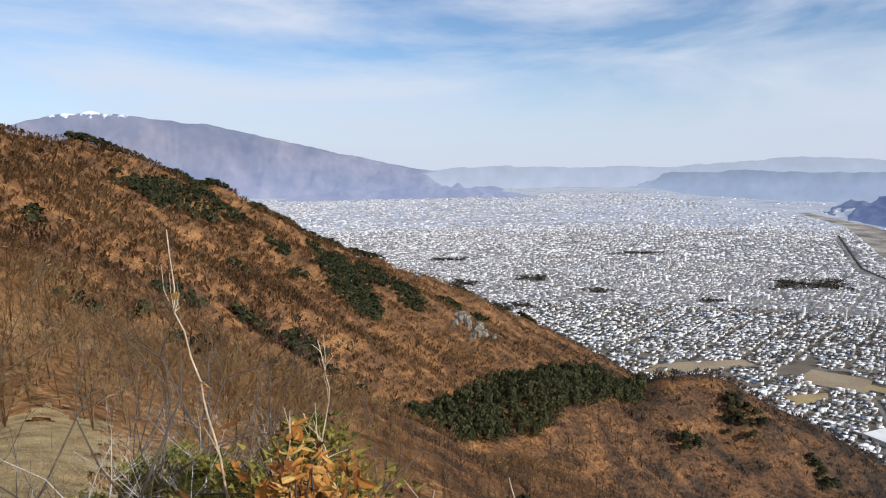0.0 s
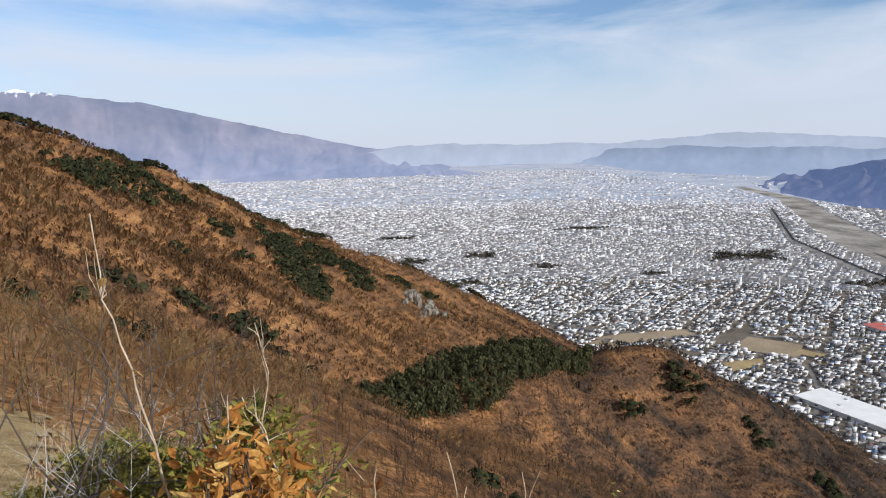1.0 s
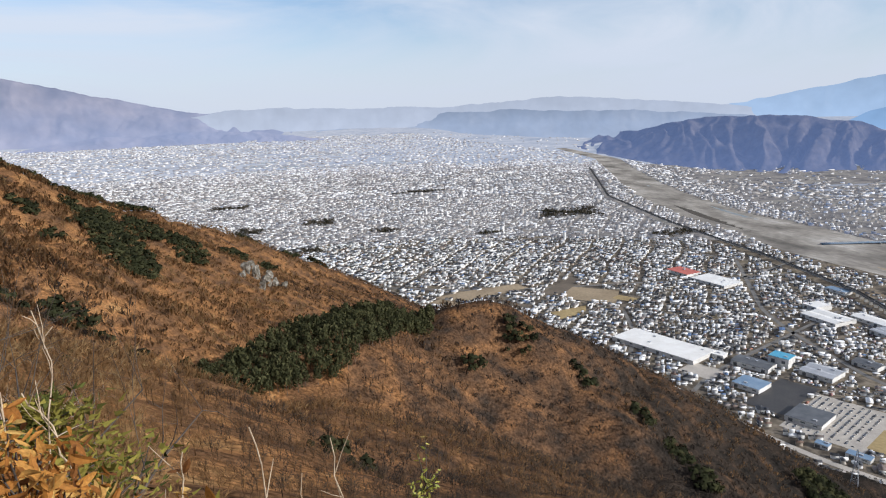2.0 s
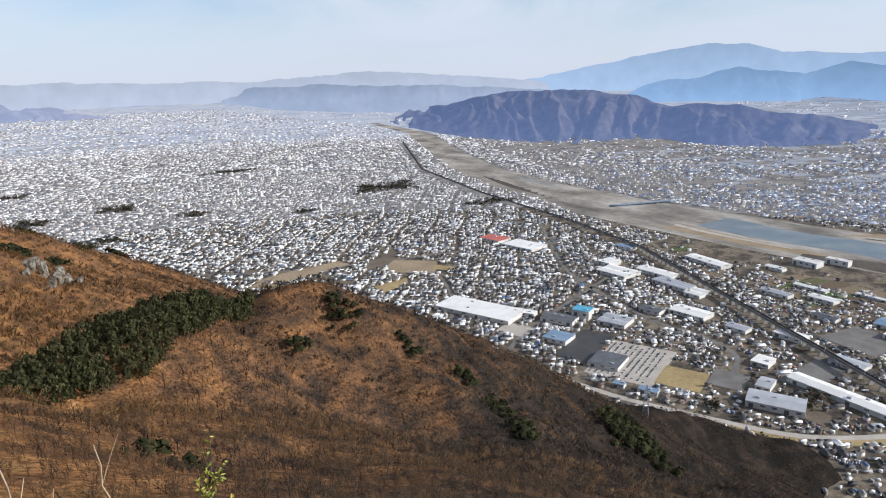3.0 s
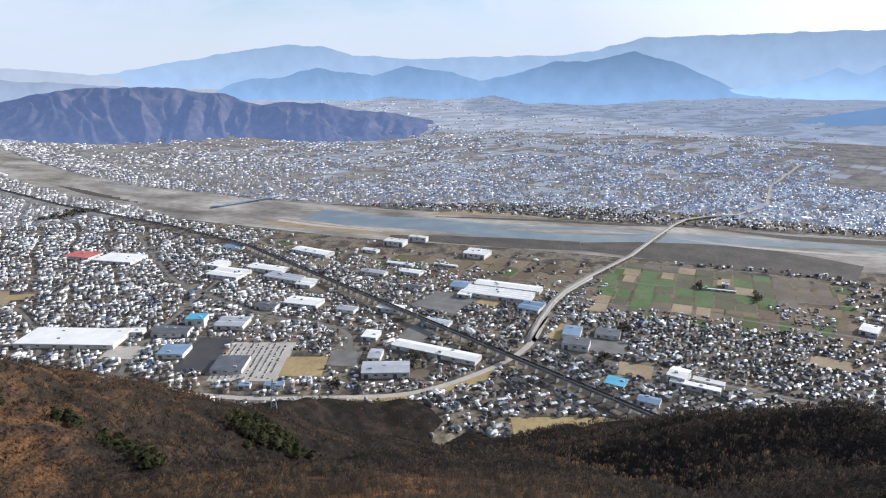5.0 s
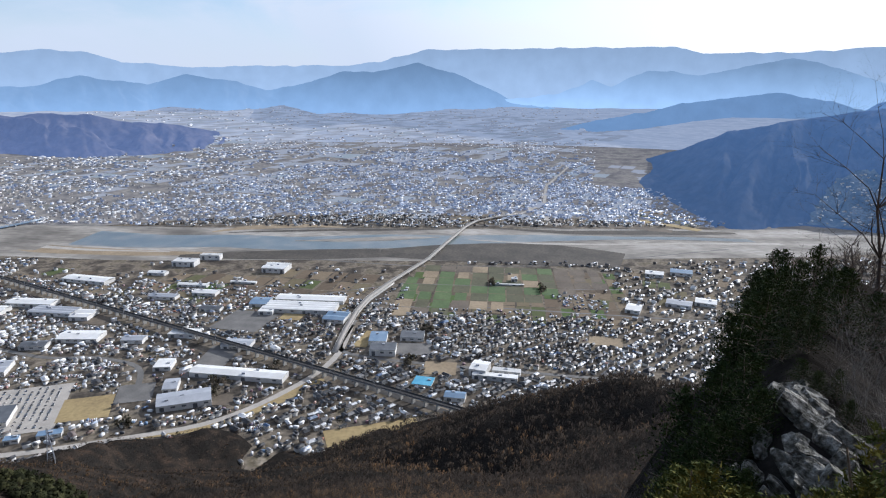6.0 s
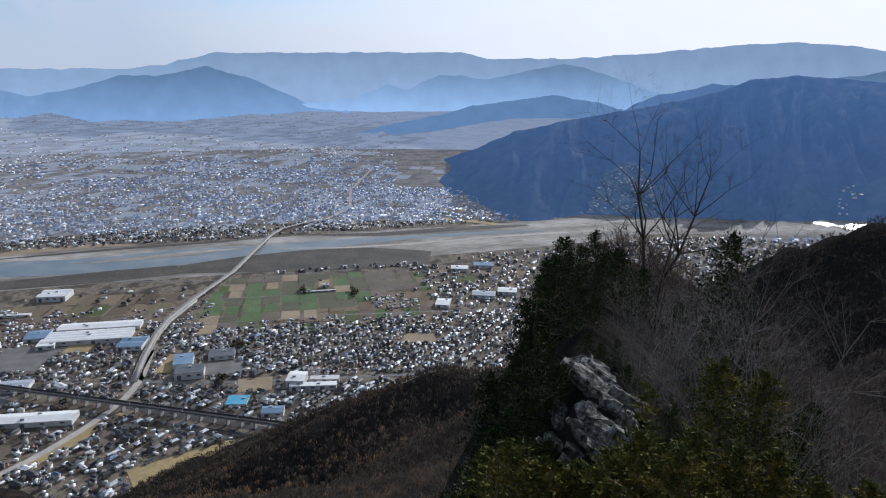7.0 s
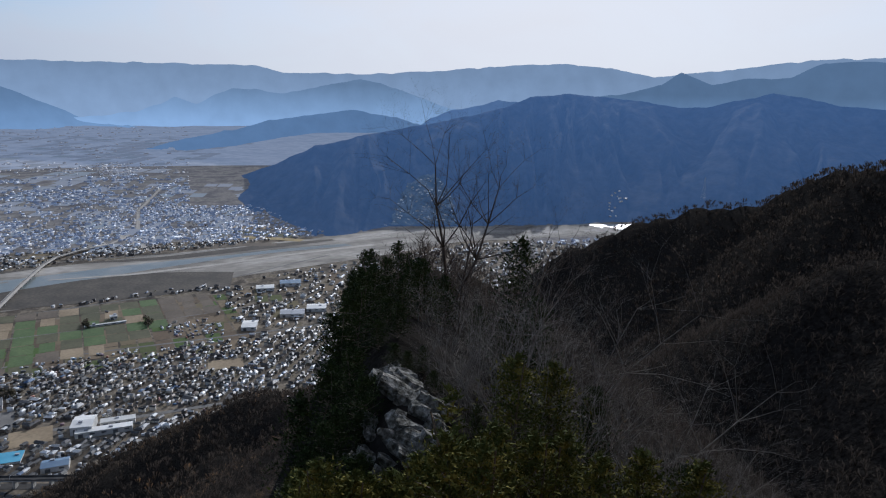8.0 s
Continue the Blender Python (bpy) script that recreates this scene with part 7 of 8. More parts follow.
cliff = thing("rock_outcrop", "grey rock face among the woods of the far mountainside", "rock outcrop")
for i, (az, el, size) in enumerate([(1.3, -13.4, (14, 12, 26)), (2.0, -13.9, (12, 12, 24)), (2.8, -14.4, (13, 12, 20)), (3.6, -14.8, (12, 10, 17)), (1.8, -13.3, (12, 12, 20)), (4.3, -15.0, (9, 9, 13)), (2.5, -14.9, (10, 9, 15)), (3.2, -14.0, (9, 9, 14)), (1.0, -13.9, (9, 9, 16))]):
    cx, cy = slope_at(az, el)
    cz0 = float(ground_height(np.array([cx]), np.array([cy]))[0])
    ob = part("rock", rock_mesh(140 + i, size, 10), M_CLIFF, cliff)
    ob.matrix_world = Matrix.Translation((cx, cy, cz0 + 3)) @ Matrix.Rotation(i * 1.3, 4, "Z")

# --- evergreens of the spur
ev = [juniper("evergreen_tree", "dark ragged evergreen on the rock spur", 201, 3.0, 0.30, 0.14, 46, 62, 0.055), juniper("evergreen_tree", "dark slender evergreen on the rock spur", 202, 3.6, 0.2, 0.12, 46, 54, 0.055),
      juniper("evergreen_tree", "dark spreading evergreen on the rock spur", 203, 2.4, 0.42, 0.16, 46, 62, 0.055), juniper("evergreen_tree", "olive green bushy evergreen beside the rocks", 204, 4.6, 0.3, 0.62, 70, 60, 0.06),
      juniper("evergreen_tree", "thin olive evergreen sapling beside the rocks", 205, 4.4, 0.11, 0.62, 40, 26, 0.06, 0.15)]
erng = random.Random(31)
EVERGREENS = [  # kind, bearing, distance, scale
    (2, 117.2, 19.6, 0.36), (0, 118.6, 20.2, 0.36), (2, 116.0, 20.0, 0.4), (2, 119.6, 19.0, 0.35), (2, 116.2, 12.6, 0.6), (3, 115.0, 13.0, 0.42), (3, 117.4, 12.8, 0.36), (2, 118.6, 13.4, 0.4), (2, 113.2, 15.6, 0.55), (2, 113.0, 17.2, 0.5), (3, 119.6, 12.8, 0.4), 
    (2, 114.6, 22.5, 0.5), (2, 115.4, 25, 0.6), (0, 114.8, 28, 0.55), (2, 115.4, 31, 0.7), (0, 114.2, 33, 0.8), (2, 116.4, 23.5, 0.6), (0, 116.6, 27, 0.7), (2, 113.4, 17.5, 0.8), (0, 112.4, 19.5, 0.9), (0, 111.0, 17, 0.9), (2, 112.2, 15.4, 0.8), (0, 110.4, 14.6, 0.8), (2, 113.8, 14.4, 0.6), (2, 108.6, 13.2, 0.9), (0, 106.4, 12.6, 0.9),
    (0, 111.8, 43, 1.0), (1, 112.2, 45, 1.0), (2, 113.0, 42, 1.1), (0, 113.4, 38, 1.1), (0, 112.2, 36, 1.1), (1, 114.0, 34, 0.9), (2, 112.0, 30, 1.2), (0, 113.2, 28, 1.1), (2, 111.6, 25, 1.1), (0, 112.6, 24, 1.2),
    (1, 110.5, 24, 1.2), (0, 110.2, 21, 1.1), (2, 109.8, 18.5, 1.0), (0, 108.2, 18, 1.0), (1, 107.6, 20, 1.3), (0, 106.6, 16.5, 1.1), (2, 106.0, 14.5, 1.0), (0, 107.6, 14, 0.9), (2, 104.5, 15, 1.0), (3, 107.5, 12.2, 0.75), (3, 109.8, 12.6, 0.55), (2, 111.6, 13.0, 0.8),
    (0, 116.2, 40, 1.2), (2, 117.4, 36, 1.1), (0, 118.2, 31, 1.1), (0, 118.4, 42, 1.2), (1, 117.2, 46, 1.0), (0, 120.4, 34, 1.1), (2, 115.2, 44, 1.0),
    (4, 121.2, 13.2, 1.05), (3, 125.2, 12.6, 0.98), (3, 128.6, 12.2, 0.92), (3, 122.6, 11.4, 0.86), (3, 118.6, 11.4, 0.8), (3, 131.6, 12.8, 0.95), (3, 116.0, 11.6, 0.72), (3, 134.6, 12.2, 0.8), (2, 121.5, 15.5, 0.35), (0, 123.6, 17.5, 0.4), (3, 126.8, 16, 0.9), (3, 130.5, 17, 0.95),
    (1, 126.9, 34, 2.3), (1, 128.6, 30, 1.6), (3, 114.0, 11.4, 0.7), (3, 117.2, 11.2, 0.66), (3, 119.8, 11.8, 0.8), (3, 112.4, 11.0, 0.7), (3, 121.0, 10.6, 0.85), (3, 124.0, 10.4, 0.8), (3, 109.6, 10.8, 0.75), (2, 113.0, 12.6, 0.7), (0, 123.5, 40, 1.1), (0, 126, 33, 1.1), (2, 129.5, 28, 1.2), (0, 134, 24, 1.2), (2, 138, 18, 1.2), (3, 138.5, 13.5, 0.85), (0, 142, 22, 1.2), (2, 146, 17, 1.2), (0, 150, 24, 1.3), (3, 143, 14, 0.8), (2, 152, 15, 1.1),
]
first = set()
for kind, az, d, sc in EVERGREENS:
    if kind not in first:
        first.add(kind)
        put_at(ev[kind], az, d, erng.uniform(0, 6.28), sc)
    else:
        copy_at(ev[kind], az, d, erng.uniform(0, 6.28), sc)

# --- leafless trees of the spur
M_PALEBARK = material("pale_twig_bark", [(0.3, (0.09, 0.08, 0.068)), (0.7, (0.26, 0.24, 0.21))], scale=6.0, rough=0.8, fine=0.2, fine_scale=40)
bt = [bare_tree("bare_tree", "tall leafless tree standing on the spur", "tree", 318, 7.2, M_DARKTWIG, 2, 4, 0.6, "leafless trees on the spur", 0.0125, lean=0.0), bare_tree("bare_tree", "leafless tree with fine upright twigs", "tree", 302, 6.0, M_DARKTWIG, 1, 3, 0.55, "leafless trees on the spur", 0.0095, lean=0.04),
      bare_tree("bare_tree", "leafless grey shrub on the slope", "shrub", 303, 4.2, M_PALEBARK, 4, 3, 0.55, "leafless trees on the spur", 0.0045), bare_tree("bare_tree", "leafless pale-twigged tree on the slope", "tree", 304, 5.0, M_PALEBARK, 2, 3, 0.7, "leafless trees on the spur", 0.0055)]
first = set()
BARE_TREES = [(0, 120.4, 46, 1.75), (1, 124.8, 40, 1.8), (0, 121.8, 44, 1.2), (1, 122.6, 50, 1.2), (3, 131.8, 30, 1.8), (1, 131.0, 34, 1.3), (3, -27, 78, 1.0), (1, -24.5, 95, 1.0), (3, -29.5, 92, 1.1), (0, -31.5, 105, 0.8), (3, -21, 110, 1.1), (1, -18.5, 120, 1.0), (3, -33, 84, 0.9), (0, -26, 125, 0.9), (3, -15.5, 130, 1.0), (1, -30, 130, 1.0), (3, -23, 72, 0.8), (3, 129.2, 22, 0.9), (3, 134.5, 26, 1.0), (2, 127.5, 20, 1.0), (2, 132.5, 20, 1.1), (3, 137, 34, 1.1), (2, 136.5, 22, 1.0), (1, 140, 46, 1.0), (3, 141, 28, 1.0),
              (2, 141.5, 19, 1.0), (3, 145, 36, 1.1), (2, 147, 23, 1.1), (3, 150, 30, 1.0), (1, 152, 48, 1.1), (2, 139, 15, 0.8), (2, 144.5, 14.5, 0.9), (2, 149.5, 17, 0.9), (1, 135, 55, 1.0), (3, 128, 38, 1.0), (1, 145, 56, 1.0), (2, 134.2, 15.5, 0.9), (3, 124, 27, 0.8), (2, 122.4, 22, 0.8), (2, 106.2, 18.5, 0.7),
              (2, 109, 16, 0.6), (2, 121.6, 18.5, 0.5), (2, 123.0, 19.5, 0.6), (2, 120.6, 21.5, 0.55), (2, 122.2, 24.0, 0.7), (2, 124.4, 17.6, 0.6), (2, 119.4, 23.5, 0.5), (2, 125.8, 19.0, 0.7), (2, 121.0, 27.0, 0.8), (3, 123.6, 22.0, 0.7), (2, 118.4, 25.5, 0.5), (2, 127.0, 23.5, 0.8), (3, 119.8, 29.5, 0.7), (2, 120.0, 19.8, 0.4), (3, 125.0, 25.5, 0.9), (2, 104.2, 14, 0.6), (1, 127.4, 26, 1.3), (3, 130.2, 23, 1.4), (2, 125.6, 21, 1.3), (3, 133.4, 30, 1.7), (1, 136.2, 28, 1.4), (2, 131.0, 18, 1.2), (3, 139.4, 24, 1.4), (2, 128.8, 17.5, 1.1), (2, 143.0, 26, 1.4)]
for kind, az, d, sc in BARE_TREES:
    if kind not in first:
        first.add(kind)
        put_at(bt[kind], az, d, erng.uniform(0, 6.28), sc)
    else:
        copy_at(bt[kind], az, d, erng.uniform(0, 6.28), sc)


# --- the shrub with dry orange leaves below the viewer
def leaf_shape(r, c, way, up, length, curl):
    """A dry curled leaf of eight triangles."""
    way = way / np.linalg.norm(way)
    side = np.cross(way, up)
    side /= np.linalg.norm(side)
    nrm = np.cross(side, way)
    w = length * r.uniform(0.14, 0.3)
    rows = []
    for s, k in ((0, 0.05), (0.3, 0.9), (0.62, 1.0), (0.85, 0.6), (1.0, 0.02)):
        mid = c + way * length * s + nrm * curl * length * (s * s) * 0.6
        rows.append((mid - side * w * k + nrm * w * 0.5 * k, mid, mid + side * w * k + nrm * w * 0.5 * k))
    tris = []
    for a, b in zip(rows[:-1], rows[1:]):
        for i in (0, 1):
            tris += [a[i], a[i + 1], b[i + 1], a[i], b[i + 1], b[i]]
    return tris


def aim(az, el, d):
    """A place seen at that bearing and elevation from the viewer's middle stand."""
    return np.array((d * math.sin(radians(az)), d * math.cos(radians(az)), EYE + d * math.tan(radians(el))))


def twig_line(points, r0, r1):
    pts = [np.array(p, float) for p in points]
    n = len(pts) - 1
    return [(a, b, r0 + (r1 - r0) * i / n, r0 + (r1 - r0) * (i + 1) / n) for i, (a, b) in enumerate(zip(pts[:-1], pts[1:]))]


oak = thing("oak_shrub", "young oak shrub with dry curled orange-brown leaves", "shrub", at=tuple(on_ground(-11, 2.6)))
o0 = np.array(oak.location)
r = np.random.default_rng(77)
stems, leaves, tones = [], [], []
foot = on_ground(-11, 2.6)
for i in range(110):
    az, d = -9.9 + r.normal(0, 2.0), r.uniform(1.9, 2.7)
    el = -27.0 + 9.5 * r.uniform(0, 1) * max(0.2, 1 - abs(az + 10.0) / 7.0)
    tip = aim(az, el, d)
    base = foot + r.normal(0, 0.12, 3) * np.array((1, 1, 0))
    mid = (base + tip) / 2 + r.normal(0, 0.06, 3)
    stems += twig_line([base, mid, tip], 0.007, 0.0022)
    for k in range(30):
        s = r.uniform(0.84, 1.01)
        c = base + (tip - base) * s + r.normal(0, 0.055, 3)
        leaves += leaf_shape(r, c, r.normal(0, 1, 3) + np.array((0, 0, -0.5)), r.normal(0, 1, 3), r.uniform(0.02, 0.05), r.uniform(-2.4, 2.6))
        tones += [np.clip(r.normal(0.5, 0.34), 0, 1)] * 16
v, f = tubes(stems, 4)
part_mesh("stem", mesh_from("stem", v - o0, f, M_DARKTWIG, smooth=True), oak)
me = mesh_from("leaves", np.array(leaves) - o0, np.arange(len(leaves)).reshape(-1, 3), M_LEAF)
give(me, "tone", tones, "FACE")
tagged(part_mesh("leaves", me, oak), "dry curled orange-brown leaves", kind="stuff")


def long_twig(name, label, line, r0, r1, side=6, leafy=0, seed=1, mat=None, young=False, leaf_len=0.07):
    """A thin upright shoot along bearings and elevations, rooted in the ground, with short side twigs and a few leaves."""
    rr = np.random.default_rng(seed)
    pts = [aim(*q) for q in line]
    g = on_ground(line[0][0], line[0][2])
    pts = ([g] if pts[0][2] > g[2] else []) + pts
    ob = thing(name, label, "twig" if not young else "sapling", at=tuple(pts[0]))
    o = pts[0].copy()
    dense = []
    for a, b in zip(pts[:-1], pts[1:]):
        dense += [a + (b - a) * k / 3 for k in range(3)]
    dense = np.array(dense + [pts[-1]])
    dense[1:-1] += rr.normal(0, 0.006, dense[1:-1].shape)
    part_mesh("stem", (lambda vf: mesh_from("stem", vf[0] - o, vf[1], mat or M_TWIG, smooth=True))(tubes(twig_line(dense, r0, r1), 5)), ob)
    segs, lv, tn = [], [], []
    up = dense[-1] - dense[0]
    up /= np.linalg.norm(up)
    for k in range(side):
        i = int(rr.integers(len(dense) // 4, len(dense) - 1))
        w = up + rr.normal(0, 0.6, 3)
        q = dense[i] + w / np.linalg.norm(w) * rr.uniform(0.03, 0.16)
        segs += twig_line([dense[i], (dense[i] + q) / 2 + rr.normal(0, 0.006, 3), q], r1 * 1.2, r1 * 0.6)
        if young:
            for _ in range(9):
                lv += leaf_shape(rr, dense[i] + (q - dense[i]) * rr.uniform(0.2, 1.1), rr.normal(0, 1, 3), rr.normal(0, 1, 3), rr.uniform(0.011, 0.024), rr.uniform(-0.3, 0.3))
                tn += [rr.uniform(0, 1)] * 16
    for k in range(leafy):
        i = int(rr.integers(len(dense) // 3, len(dense)))
        lv += leaf_shape(rr, dense[i] + rr.normal(0, 0.015, 3), rr.normal(0, 1, 3) + np.array((0, 0, -0.8)), rr.normal(0, 1, 3), leaf_len * rr.uniform(0.7, 1.3), rr.uniform(0.2, 1.0))
        tn += [np.clip(rr.normal(0.5, 0.25), 0, 1)] * 16
    if segs:
        vv, ff = tubes(segs, 3)
        part_mesh("side_twig", mesh_from("side_twig", vv - o, ff, mat or M_TWIG, smooth=True), ob)
    if lv:
        me = mesh_from("leaves", np.array(lv) - o, np.arange(len(lv)).reshape(-1, 3), M_YOUNG if young else M_LEAF)
        give(me, "tone", tn, "FACE")
        part_mesh("leaves", me, ob)
    return ob


long_twig("bare_shoot", "tall thin pale shoot with few dry leaves", [(-14.6, -27, 2.6), (-15.5, -21.7, 2.6), (-16.4, -17.6, 2.6), (-16.9, -13.9, 2.62), (-18.2, -9.1, 2.66), (-18.6, -3.7, 2.7)], 0.0055, 0.002, 9, 7, 5, leaf_len=0.06)
long_twig("bare_shoot", "thin pale leafless shoot", [(-10.2, -26, 2.8), (-9.7, -21.9, 2.8), (-8.9, -18.7, 2.8), (-8.5, -15.4, 2.82), (-9.2, -12.0, 2.85)], 0.004, 0.0018, 9, 0, 6)
long_twig("bare_shoot", "thin pale leafless shoot", [(-7.8, -26, 2.8), (-8.4, -22.0, 2.8), (-9.0, -19.2, 2.8), (-10.4, -17.0, 2.8)], 0.005, 0.0022, 5, 0, 7)
long_twig("bare_shoot", "upright shoot with a few dry leaves", [(-11.2, -27, 2.7), (-11.4, -21, 2.7), (-11.3, -17, 2.7)], 0.006, 0.0025, 7, 4, 8)
long_twig("bare_shoot", "low shoot with dry orange leaves", [(-20.5, -28, 2.9), (-19.5, -24, 2.9), (-19.8, -21.5, 2.9)], 0.006, 0.0025, 5, 12, 9, leaf_len=0.06)
long_twig("bare_shoot", "low shoot with dry curled leaves", [(-2.0, -30, 2.6), (-1.2, -25, 2.6), (-1.0, -22.5, 2.6)], 0.005, 0.002, 6, 14, 10, leaf_len=0.045)
long_twig("bare_shoot", "thin arched shoot with one dry leaf", [(1.8, -33, 2.0), (1.4, -28.2, 2.0), (1.7, -25.9, 2.0), (2.5, -25.2, 2.0), (3.5, -26.3, 2.0)], 0.0035, 0.0015, 2, 3, 11, leaf_len=0.08)
long_twig("bare_shoot", "thin straw-coloured stalk with a dry leaf", [(9.3, -33, 2.0), (9.0, -29.5, 2.0), (8.0, -26.5, 2.0), (8.9, -25.9, 2.0), (10.0, -26.9, 2.0)], 0.0035, 0.0015, 2, 4, 12, leaf_len=0.08)
long_twig("bare_shoot", "long thin leafless stalk", [(4.9, -34, 2.2), (5.0, -28.9, 2.2), (4.9, -24.5, 2.2), (4.3, -20.8, 2.2)], 0.004, 0.0018, 4, 0, 13)
long_twig("bare_shoot", "thin pale leafless stalk", [(11.0, -33, 2.3), (10.3, -26.5, 2.3), (9.7, -22.4, 2.3)], 0.0035, 0.0015, 4, 0, 14)
long_twig("bare_shoot", "short pale leafless dry stalk", [(8.6, -35, 2.0), (8.0, -32.9, 2.0), (6.4, -29.8, 2.0)], 0.004, 0.002, 1, 0, 15)
long_twig("bare_shoot", "short pale leafless dry stalk", [(10.2, -35, 2.0), (10.0, -33.3, 2.0), (9.8, -31.1, 2.0)], 0.003, 0.0015, 1, 0, 16)
long_twig("bare_shoot", "thin stalk holding one pale dry leaf", [(13.9, -35, 2.1), (14.0, -31, 2.1), (13.8, -28.6, 2.1)], 0.002, 0.001, 0, 2, 17, leaf_len=0.06)
long_twig("leafy_sapling", "small sapling with yellow-green leaves", [(15.2, -37, 2.4), (15.3, -34.1, 2.4), (15.8, -30.5, 2.4), (16.0, -27.8, 2.4), (17.0, -25.6, 2.4)], 0.005, 0.002, 44, 0, 18, M_DARKTWIG, True)
for i, (az, el, d) in enumerate(((-6.2, -24.9, 2.3), (-7.6, -26, 2.2), (-9.8, -26.2, 2.2), (-3.6, -27.2, 2.3), (0.2, -30.4, 2.1), (-5, -28, 2.2), (-12.5, -26, 2.3), (-1.8, -29, 2.2), (-8.6, -28, 2.2), (-4.6, -28.6, 2.1), (-3.4, -29.8, 2.1), (-2.4, -26.6, 2.3), (-1.2, -30.6, 2.0), (0.4, -28.6, 2.1), (1.6, -31.2, 2.0), (-2.8, -31.0, 2.0), (2.4, -29.4, 2.1))):
    long_twig("bare_shoot", "short shoot with dry curled orange leaves", [(az + 0.3, el - 7, d), (az + 0.6, el - 3, d), (az, el + 0.5, d)], 0.004, 0.0018, 4, 34, 30 + i, leaf_len=0.042)

# --- bleached dead shrub, evergreen bushes and leafless bushes beside the turf
dead = bare_tree("dead_shrub", "bleached dead shrub with forked silvery branches", "shrub", 405, 0.95, M_DEAD, 6, 3, 0.62, "", 0.013, 3, 0.3)
gp = on_ground(-20.6, 4.3)
dead.matrix_world = Matrix.Translation(gp) @ Matrix.Rotation(0.6, 4, "Z") @ Matrix.Diagonal((1.7, 1.7, 1.9, 1))
golden = juniper("evergreen_tree", "yellow-green evergreen bush beside the turf", 206, 4.6, 0.32, 0.86, 80, 60, 0.05)
put_at(golden, -19.4, 6.4, 0.3, 0.42)
for az, el, d, sc, sd in ((-21.5, 0, 5.6, 0.40, 0), (-24.0, 0, 6.0, 0.38, 1), (-18.6, 0, 5.0, 0.36, 2), (-16.4, 0, 4.2, 0.31, 3), (-27, 0, 5.6, 0.32, 4), (-13.5, 0, 3.4, 0.31, 5), (-20.0, 0, 4.4, 0.29, 6), (-10.5, 0, 3.6, 0.38, 7)):
    p = on_ground(az, d)
    c = copy_thing(golden, Matrix.Translation(p) @ Matrix.Rotation(sd * 1.3, 4, "Z"))
    c.scale = (sc * 1.35, sc * 1.35, sc * 1.15)
    tagged(c, "yellow-green evergreen bush beside the dead shrub", "bush", "evergreen bushes below the viewer")
lb = bare_tree("bare_bush", "leafless dark bush before the dry turf", "bush", 411, 1.5, M_DARKTWIG, 3, 2, 0.66, "leafless bushes below the viewer", 0.009, 3)
spots_b = [(-33.5, -29, 5.0, 0.8), (-30.5, -30, 4.6, 0.7), (-28.2, -31, 4.4, 0.6), (-36.5, -28, 5.5, 0.9), (-33, -25, 8.0, 0.9), (-29.0, -26, 8.5, 0.8), (-20.2, -25.5, 7.0, 0.8), (-26.2, -25.5, 9.0, 1.0), (-23.0, -25, 9.0, 1.0), (-17.2, -27, 7.0, 0.9)]
for i, (az, el, d, sc) in enumerate(spots_b):
    m = Matrix.Translation(on_ground(az, d)) @ Matrix.Rotation(i * 1.1, 4, "Z")
    c = lb if i == 0 else copy_thing(lb, m)
    c.matrix_world = m
    c.scale = (sc * 2.6, sc * 2.6, sc * 2.6)

# --- dry turf on the shoulder, with tufts
ta, tr = np.meshgrid(np.radians(np.linspace(-46, -26.0, 150)), np.geomspace(9, 64, 110))
tx, ty = tr * np.sin(ta), tr * np.cos(ta)
tz = ground_height(tx, ty) + 0.22 + 0.03 * fbm(tx * 2.0, ty * 2.0, 3, 52)
ti = np.arange(tx.size).reshape(tx.shape)
tq = np.stack([ti[:-1, :-1], ti[1:, :-1], ti[1:, 1:], ti[:-1, 1:]], -1).reshape(-1, 4)
edge = fbm(tx / 2.2, ty / 2.2, 4, 51).ravel()
lim = (np.degrees(ta).ravel() + 26.5) / -19.5
inner = np.minimum(lim * 6, (64 - tr.ravel()) / 9) + edge * 1.5
tq = tq[(inner[tq] > 0.35).all(1)]
tagged(new("turf", mesh_from("turf", np.stack([tx, ty, tz], -1).reshape(-1, 3), tq, M_TURF, smooth=True)), "patch of short dry yellow turf on the shoulder", "turf", kind="structure")
m = 14000
a, d = rng.uniform(-46, -26.5, m), rng.uniform(9, 58, m)
gx, gy = d * np.sin(np.radians(a)), d * np.cos(np.radians(a))
gz = ground_height(gx, gy)
h = rng.uniform(0.06, 0.2, m)
b = rng.uniform(0, 6.283, m)
root = np.stack([gx, gy, gz], 1)
sx = np.stack([np.cos(b), np.sin(b), 0 * b], 1) * 0.02
tipv = root + np.stack([rng.normal(0, 0.05, m), rng.normal(0, 0.05, m), h + 0.18], 1)
v = np.stack([root - sx, root + sx, tipv], 1).reshape(-1, 3)
me = mesh_from("dry_grass", v, np.arange(len(v)).reshape(-1, 3), M_GRASS)
give(me, "tone", rng.uniform(0, 1, m), "FACE")
tagged(new("dry_grass", me), "short dry yellow grass on the turf shoulder", "grass", kind="stuff")


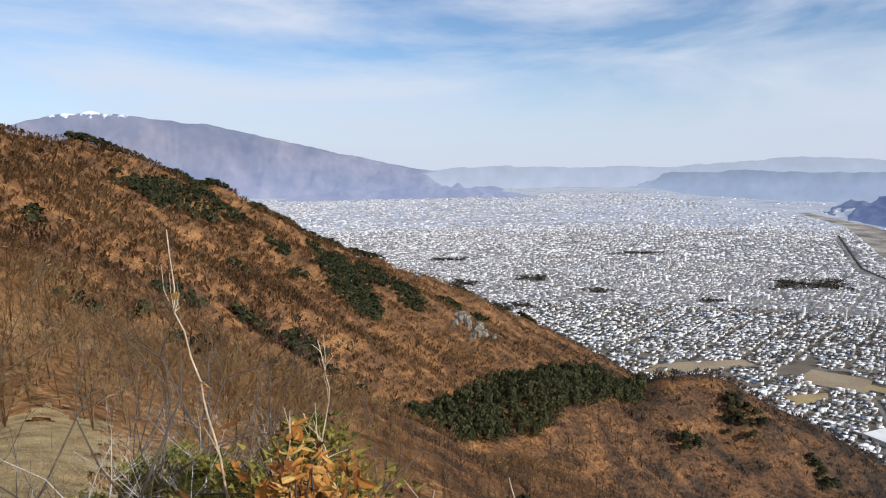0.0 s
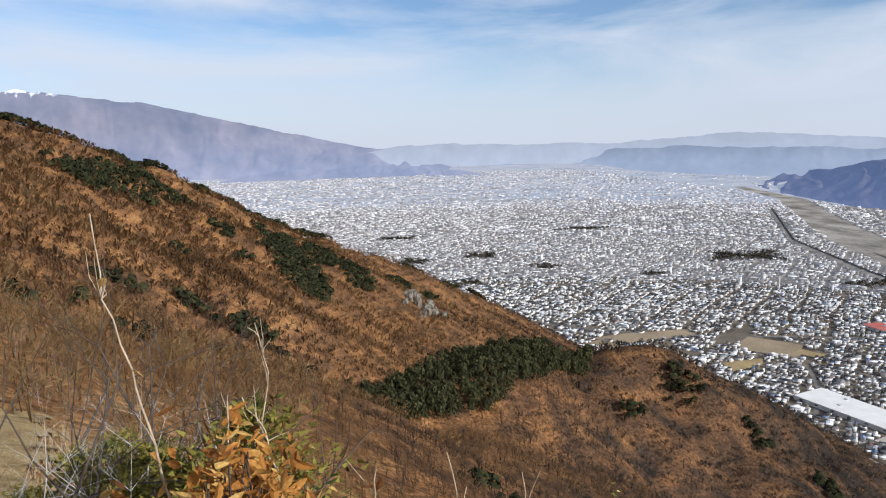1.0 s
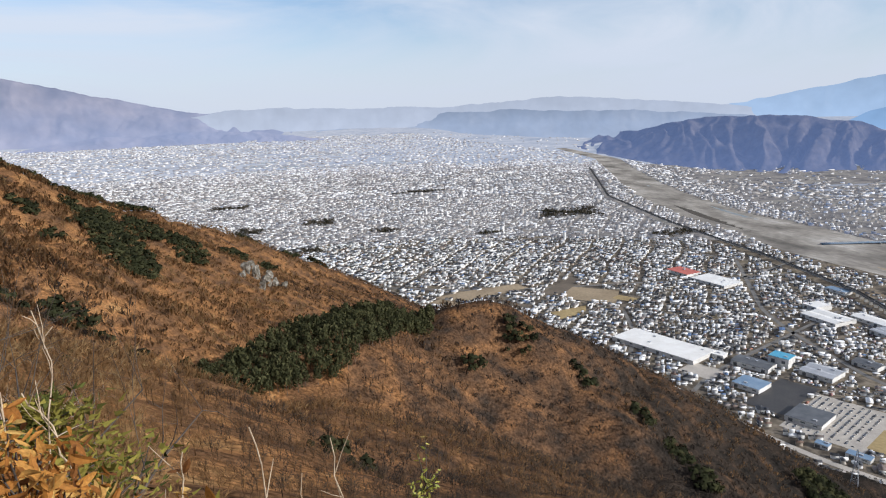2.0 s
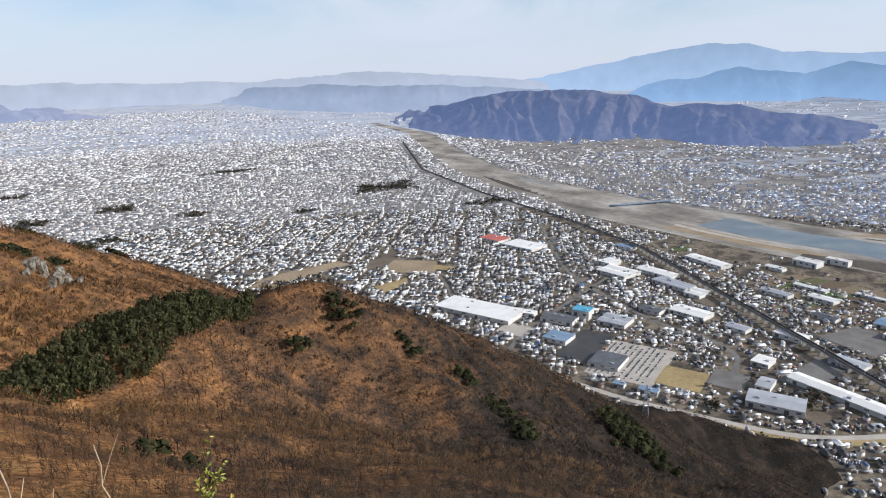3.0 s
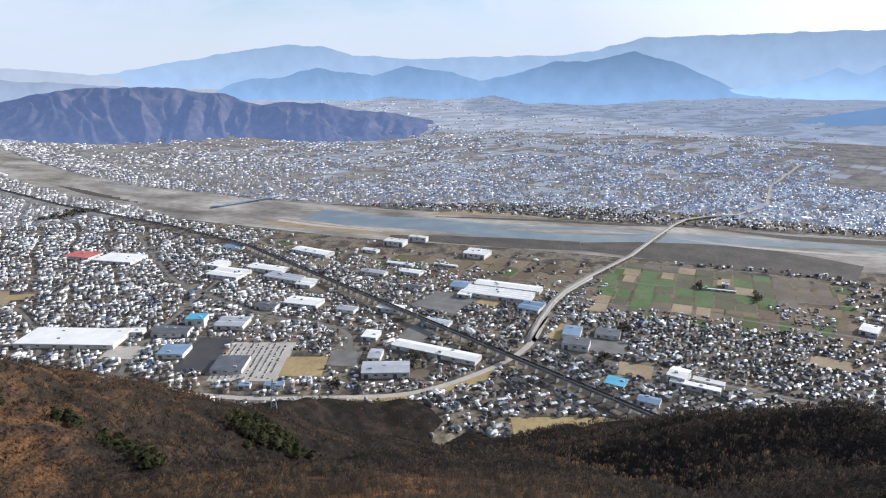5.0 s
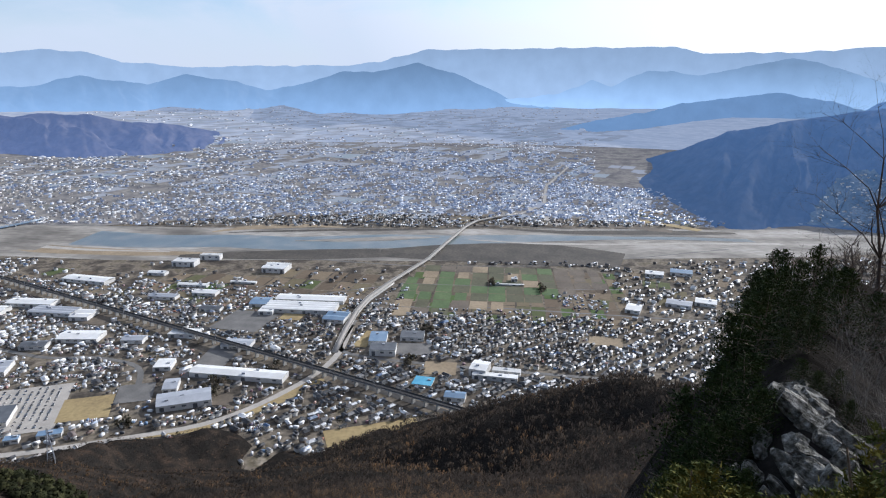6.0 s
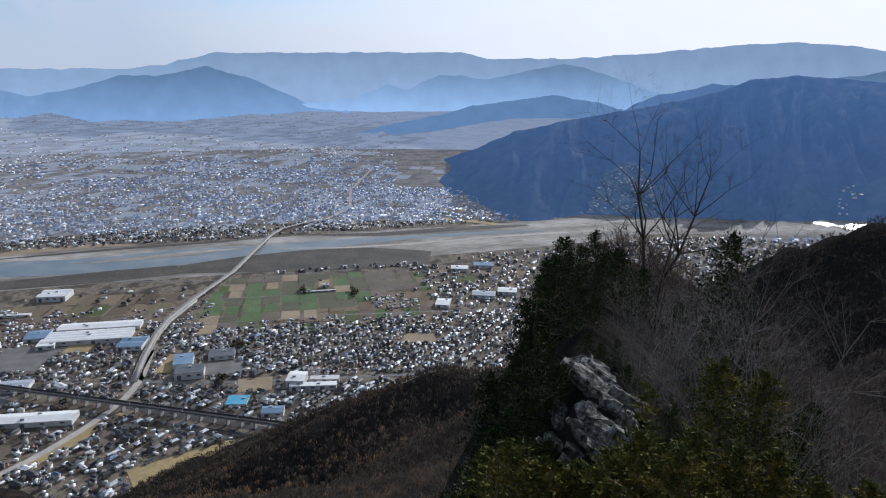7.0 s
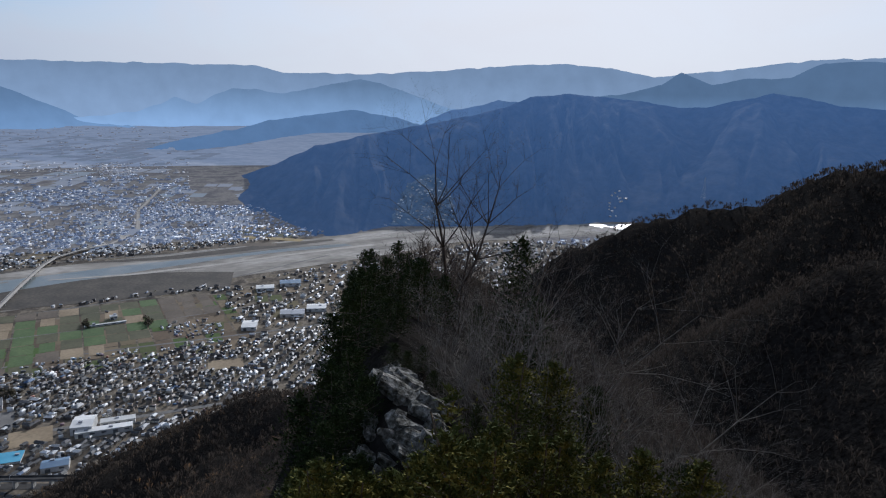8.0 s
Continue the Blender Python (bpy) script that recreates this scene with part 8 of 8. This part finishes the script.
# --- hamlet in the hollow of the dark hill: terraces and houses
# the blue emission paints the haze before the terraces
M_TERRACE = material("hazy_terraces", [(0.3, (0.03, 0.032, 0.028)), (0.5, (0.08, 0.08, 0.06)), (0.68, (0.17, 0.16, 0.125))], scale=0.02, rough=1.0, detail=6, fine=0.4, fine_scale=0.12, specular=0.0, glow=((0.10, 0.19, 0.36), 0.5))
HOLLOW = [(-10.6, 115.5, 121.4), (-8.9, 115.95, 121.0), (-7.44, 116.7, 120.6), (-6.6, 117.9, 119.6), (-6.3, 118.5, 119.2)]


def hollow_edges(el):
    e = [h[0] for h in HOLLOW]
    return np.interp(el, e, [h[1] for h in HOLLOW]), np.interp(el, e, [h[2] for h in HOLLOW])


tv = []
for el in np.linspace(-10.6, -6.3, 30):
    lo, hi = hollow_edges(el)
    for f in np.linspace(0, 1, 26):
        q = on_hill(dark_hill, lo + (hi - lo) * f + 0.12 * math.sin(el * 9 + f * 7), el)
        tv.append((q.x * 0.998, q.y * 0.998, EYE + (q.z - EYE) * 0.998 + 2.0))
ti = np.arange(30 * 26).reshape(30, 26)
tagged(new("hamlet_terraces", mesh_from("hamlet_terraces", np.array(tv), np.stack([ti[:-1, :-1], ti[:-1, 1:], ti[1:, 1:], ti[1:, :-1]], -1).reshape(-1, 4), M_TERRACE, smooth=True)), "hazy terraced fields in a hollow of the dark hill", "fields", kind="structure")
hr = np.random.default_rng(88)
hv, hf, hk = [], [], []
count = 0
for i in range(150):
    el = -10.5 + 3.9 * hr.uniform() ** 1.3
    lo, hi = hollow_edges(el)
    az = hr.uniform(lo + 0.15, hi - 0.15)
    if i % 8 == 0:
        el = hr.uniform(-9.2, -7.0)
        az = hr.normal(135.2 + (el + 8) * 0.5, 0.45)
    q = on_hill(dark_hill, az, el)
    one = np.ones(1)
    v, f, kk = house_arrays(one * q.x, one * q.y, one * hr.uniform(6, 12), one * hr.uniform(5, 8), one * hr.uniform(3.5, 6), one * hr.uniform(0, 3.14))
    v[:, 2] += q.z + (1.2 if az < 125 else -0.5)
    hv.append(v)
    hf.append(f + 16 * count)
    hk.append(kk)
    count += 1
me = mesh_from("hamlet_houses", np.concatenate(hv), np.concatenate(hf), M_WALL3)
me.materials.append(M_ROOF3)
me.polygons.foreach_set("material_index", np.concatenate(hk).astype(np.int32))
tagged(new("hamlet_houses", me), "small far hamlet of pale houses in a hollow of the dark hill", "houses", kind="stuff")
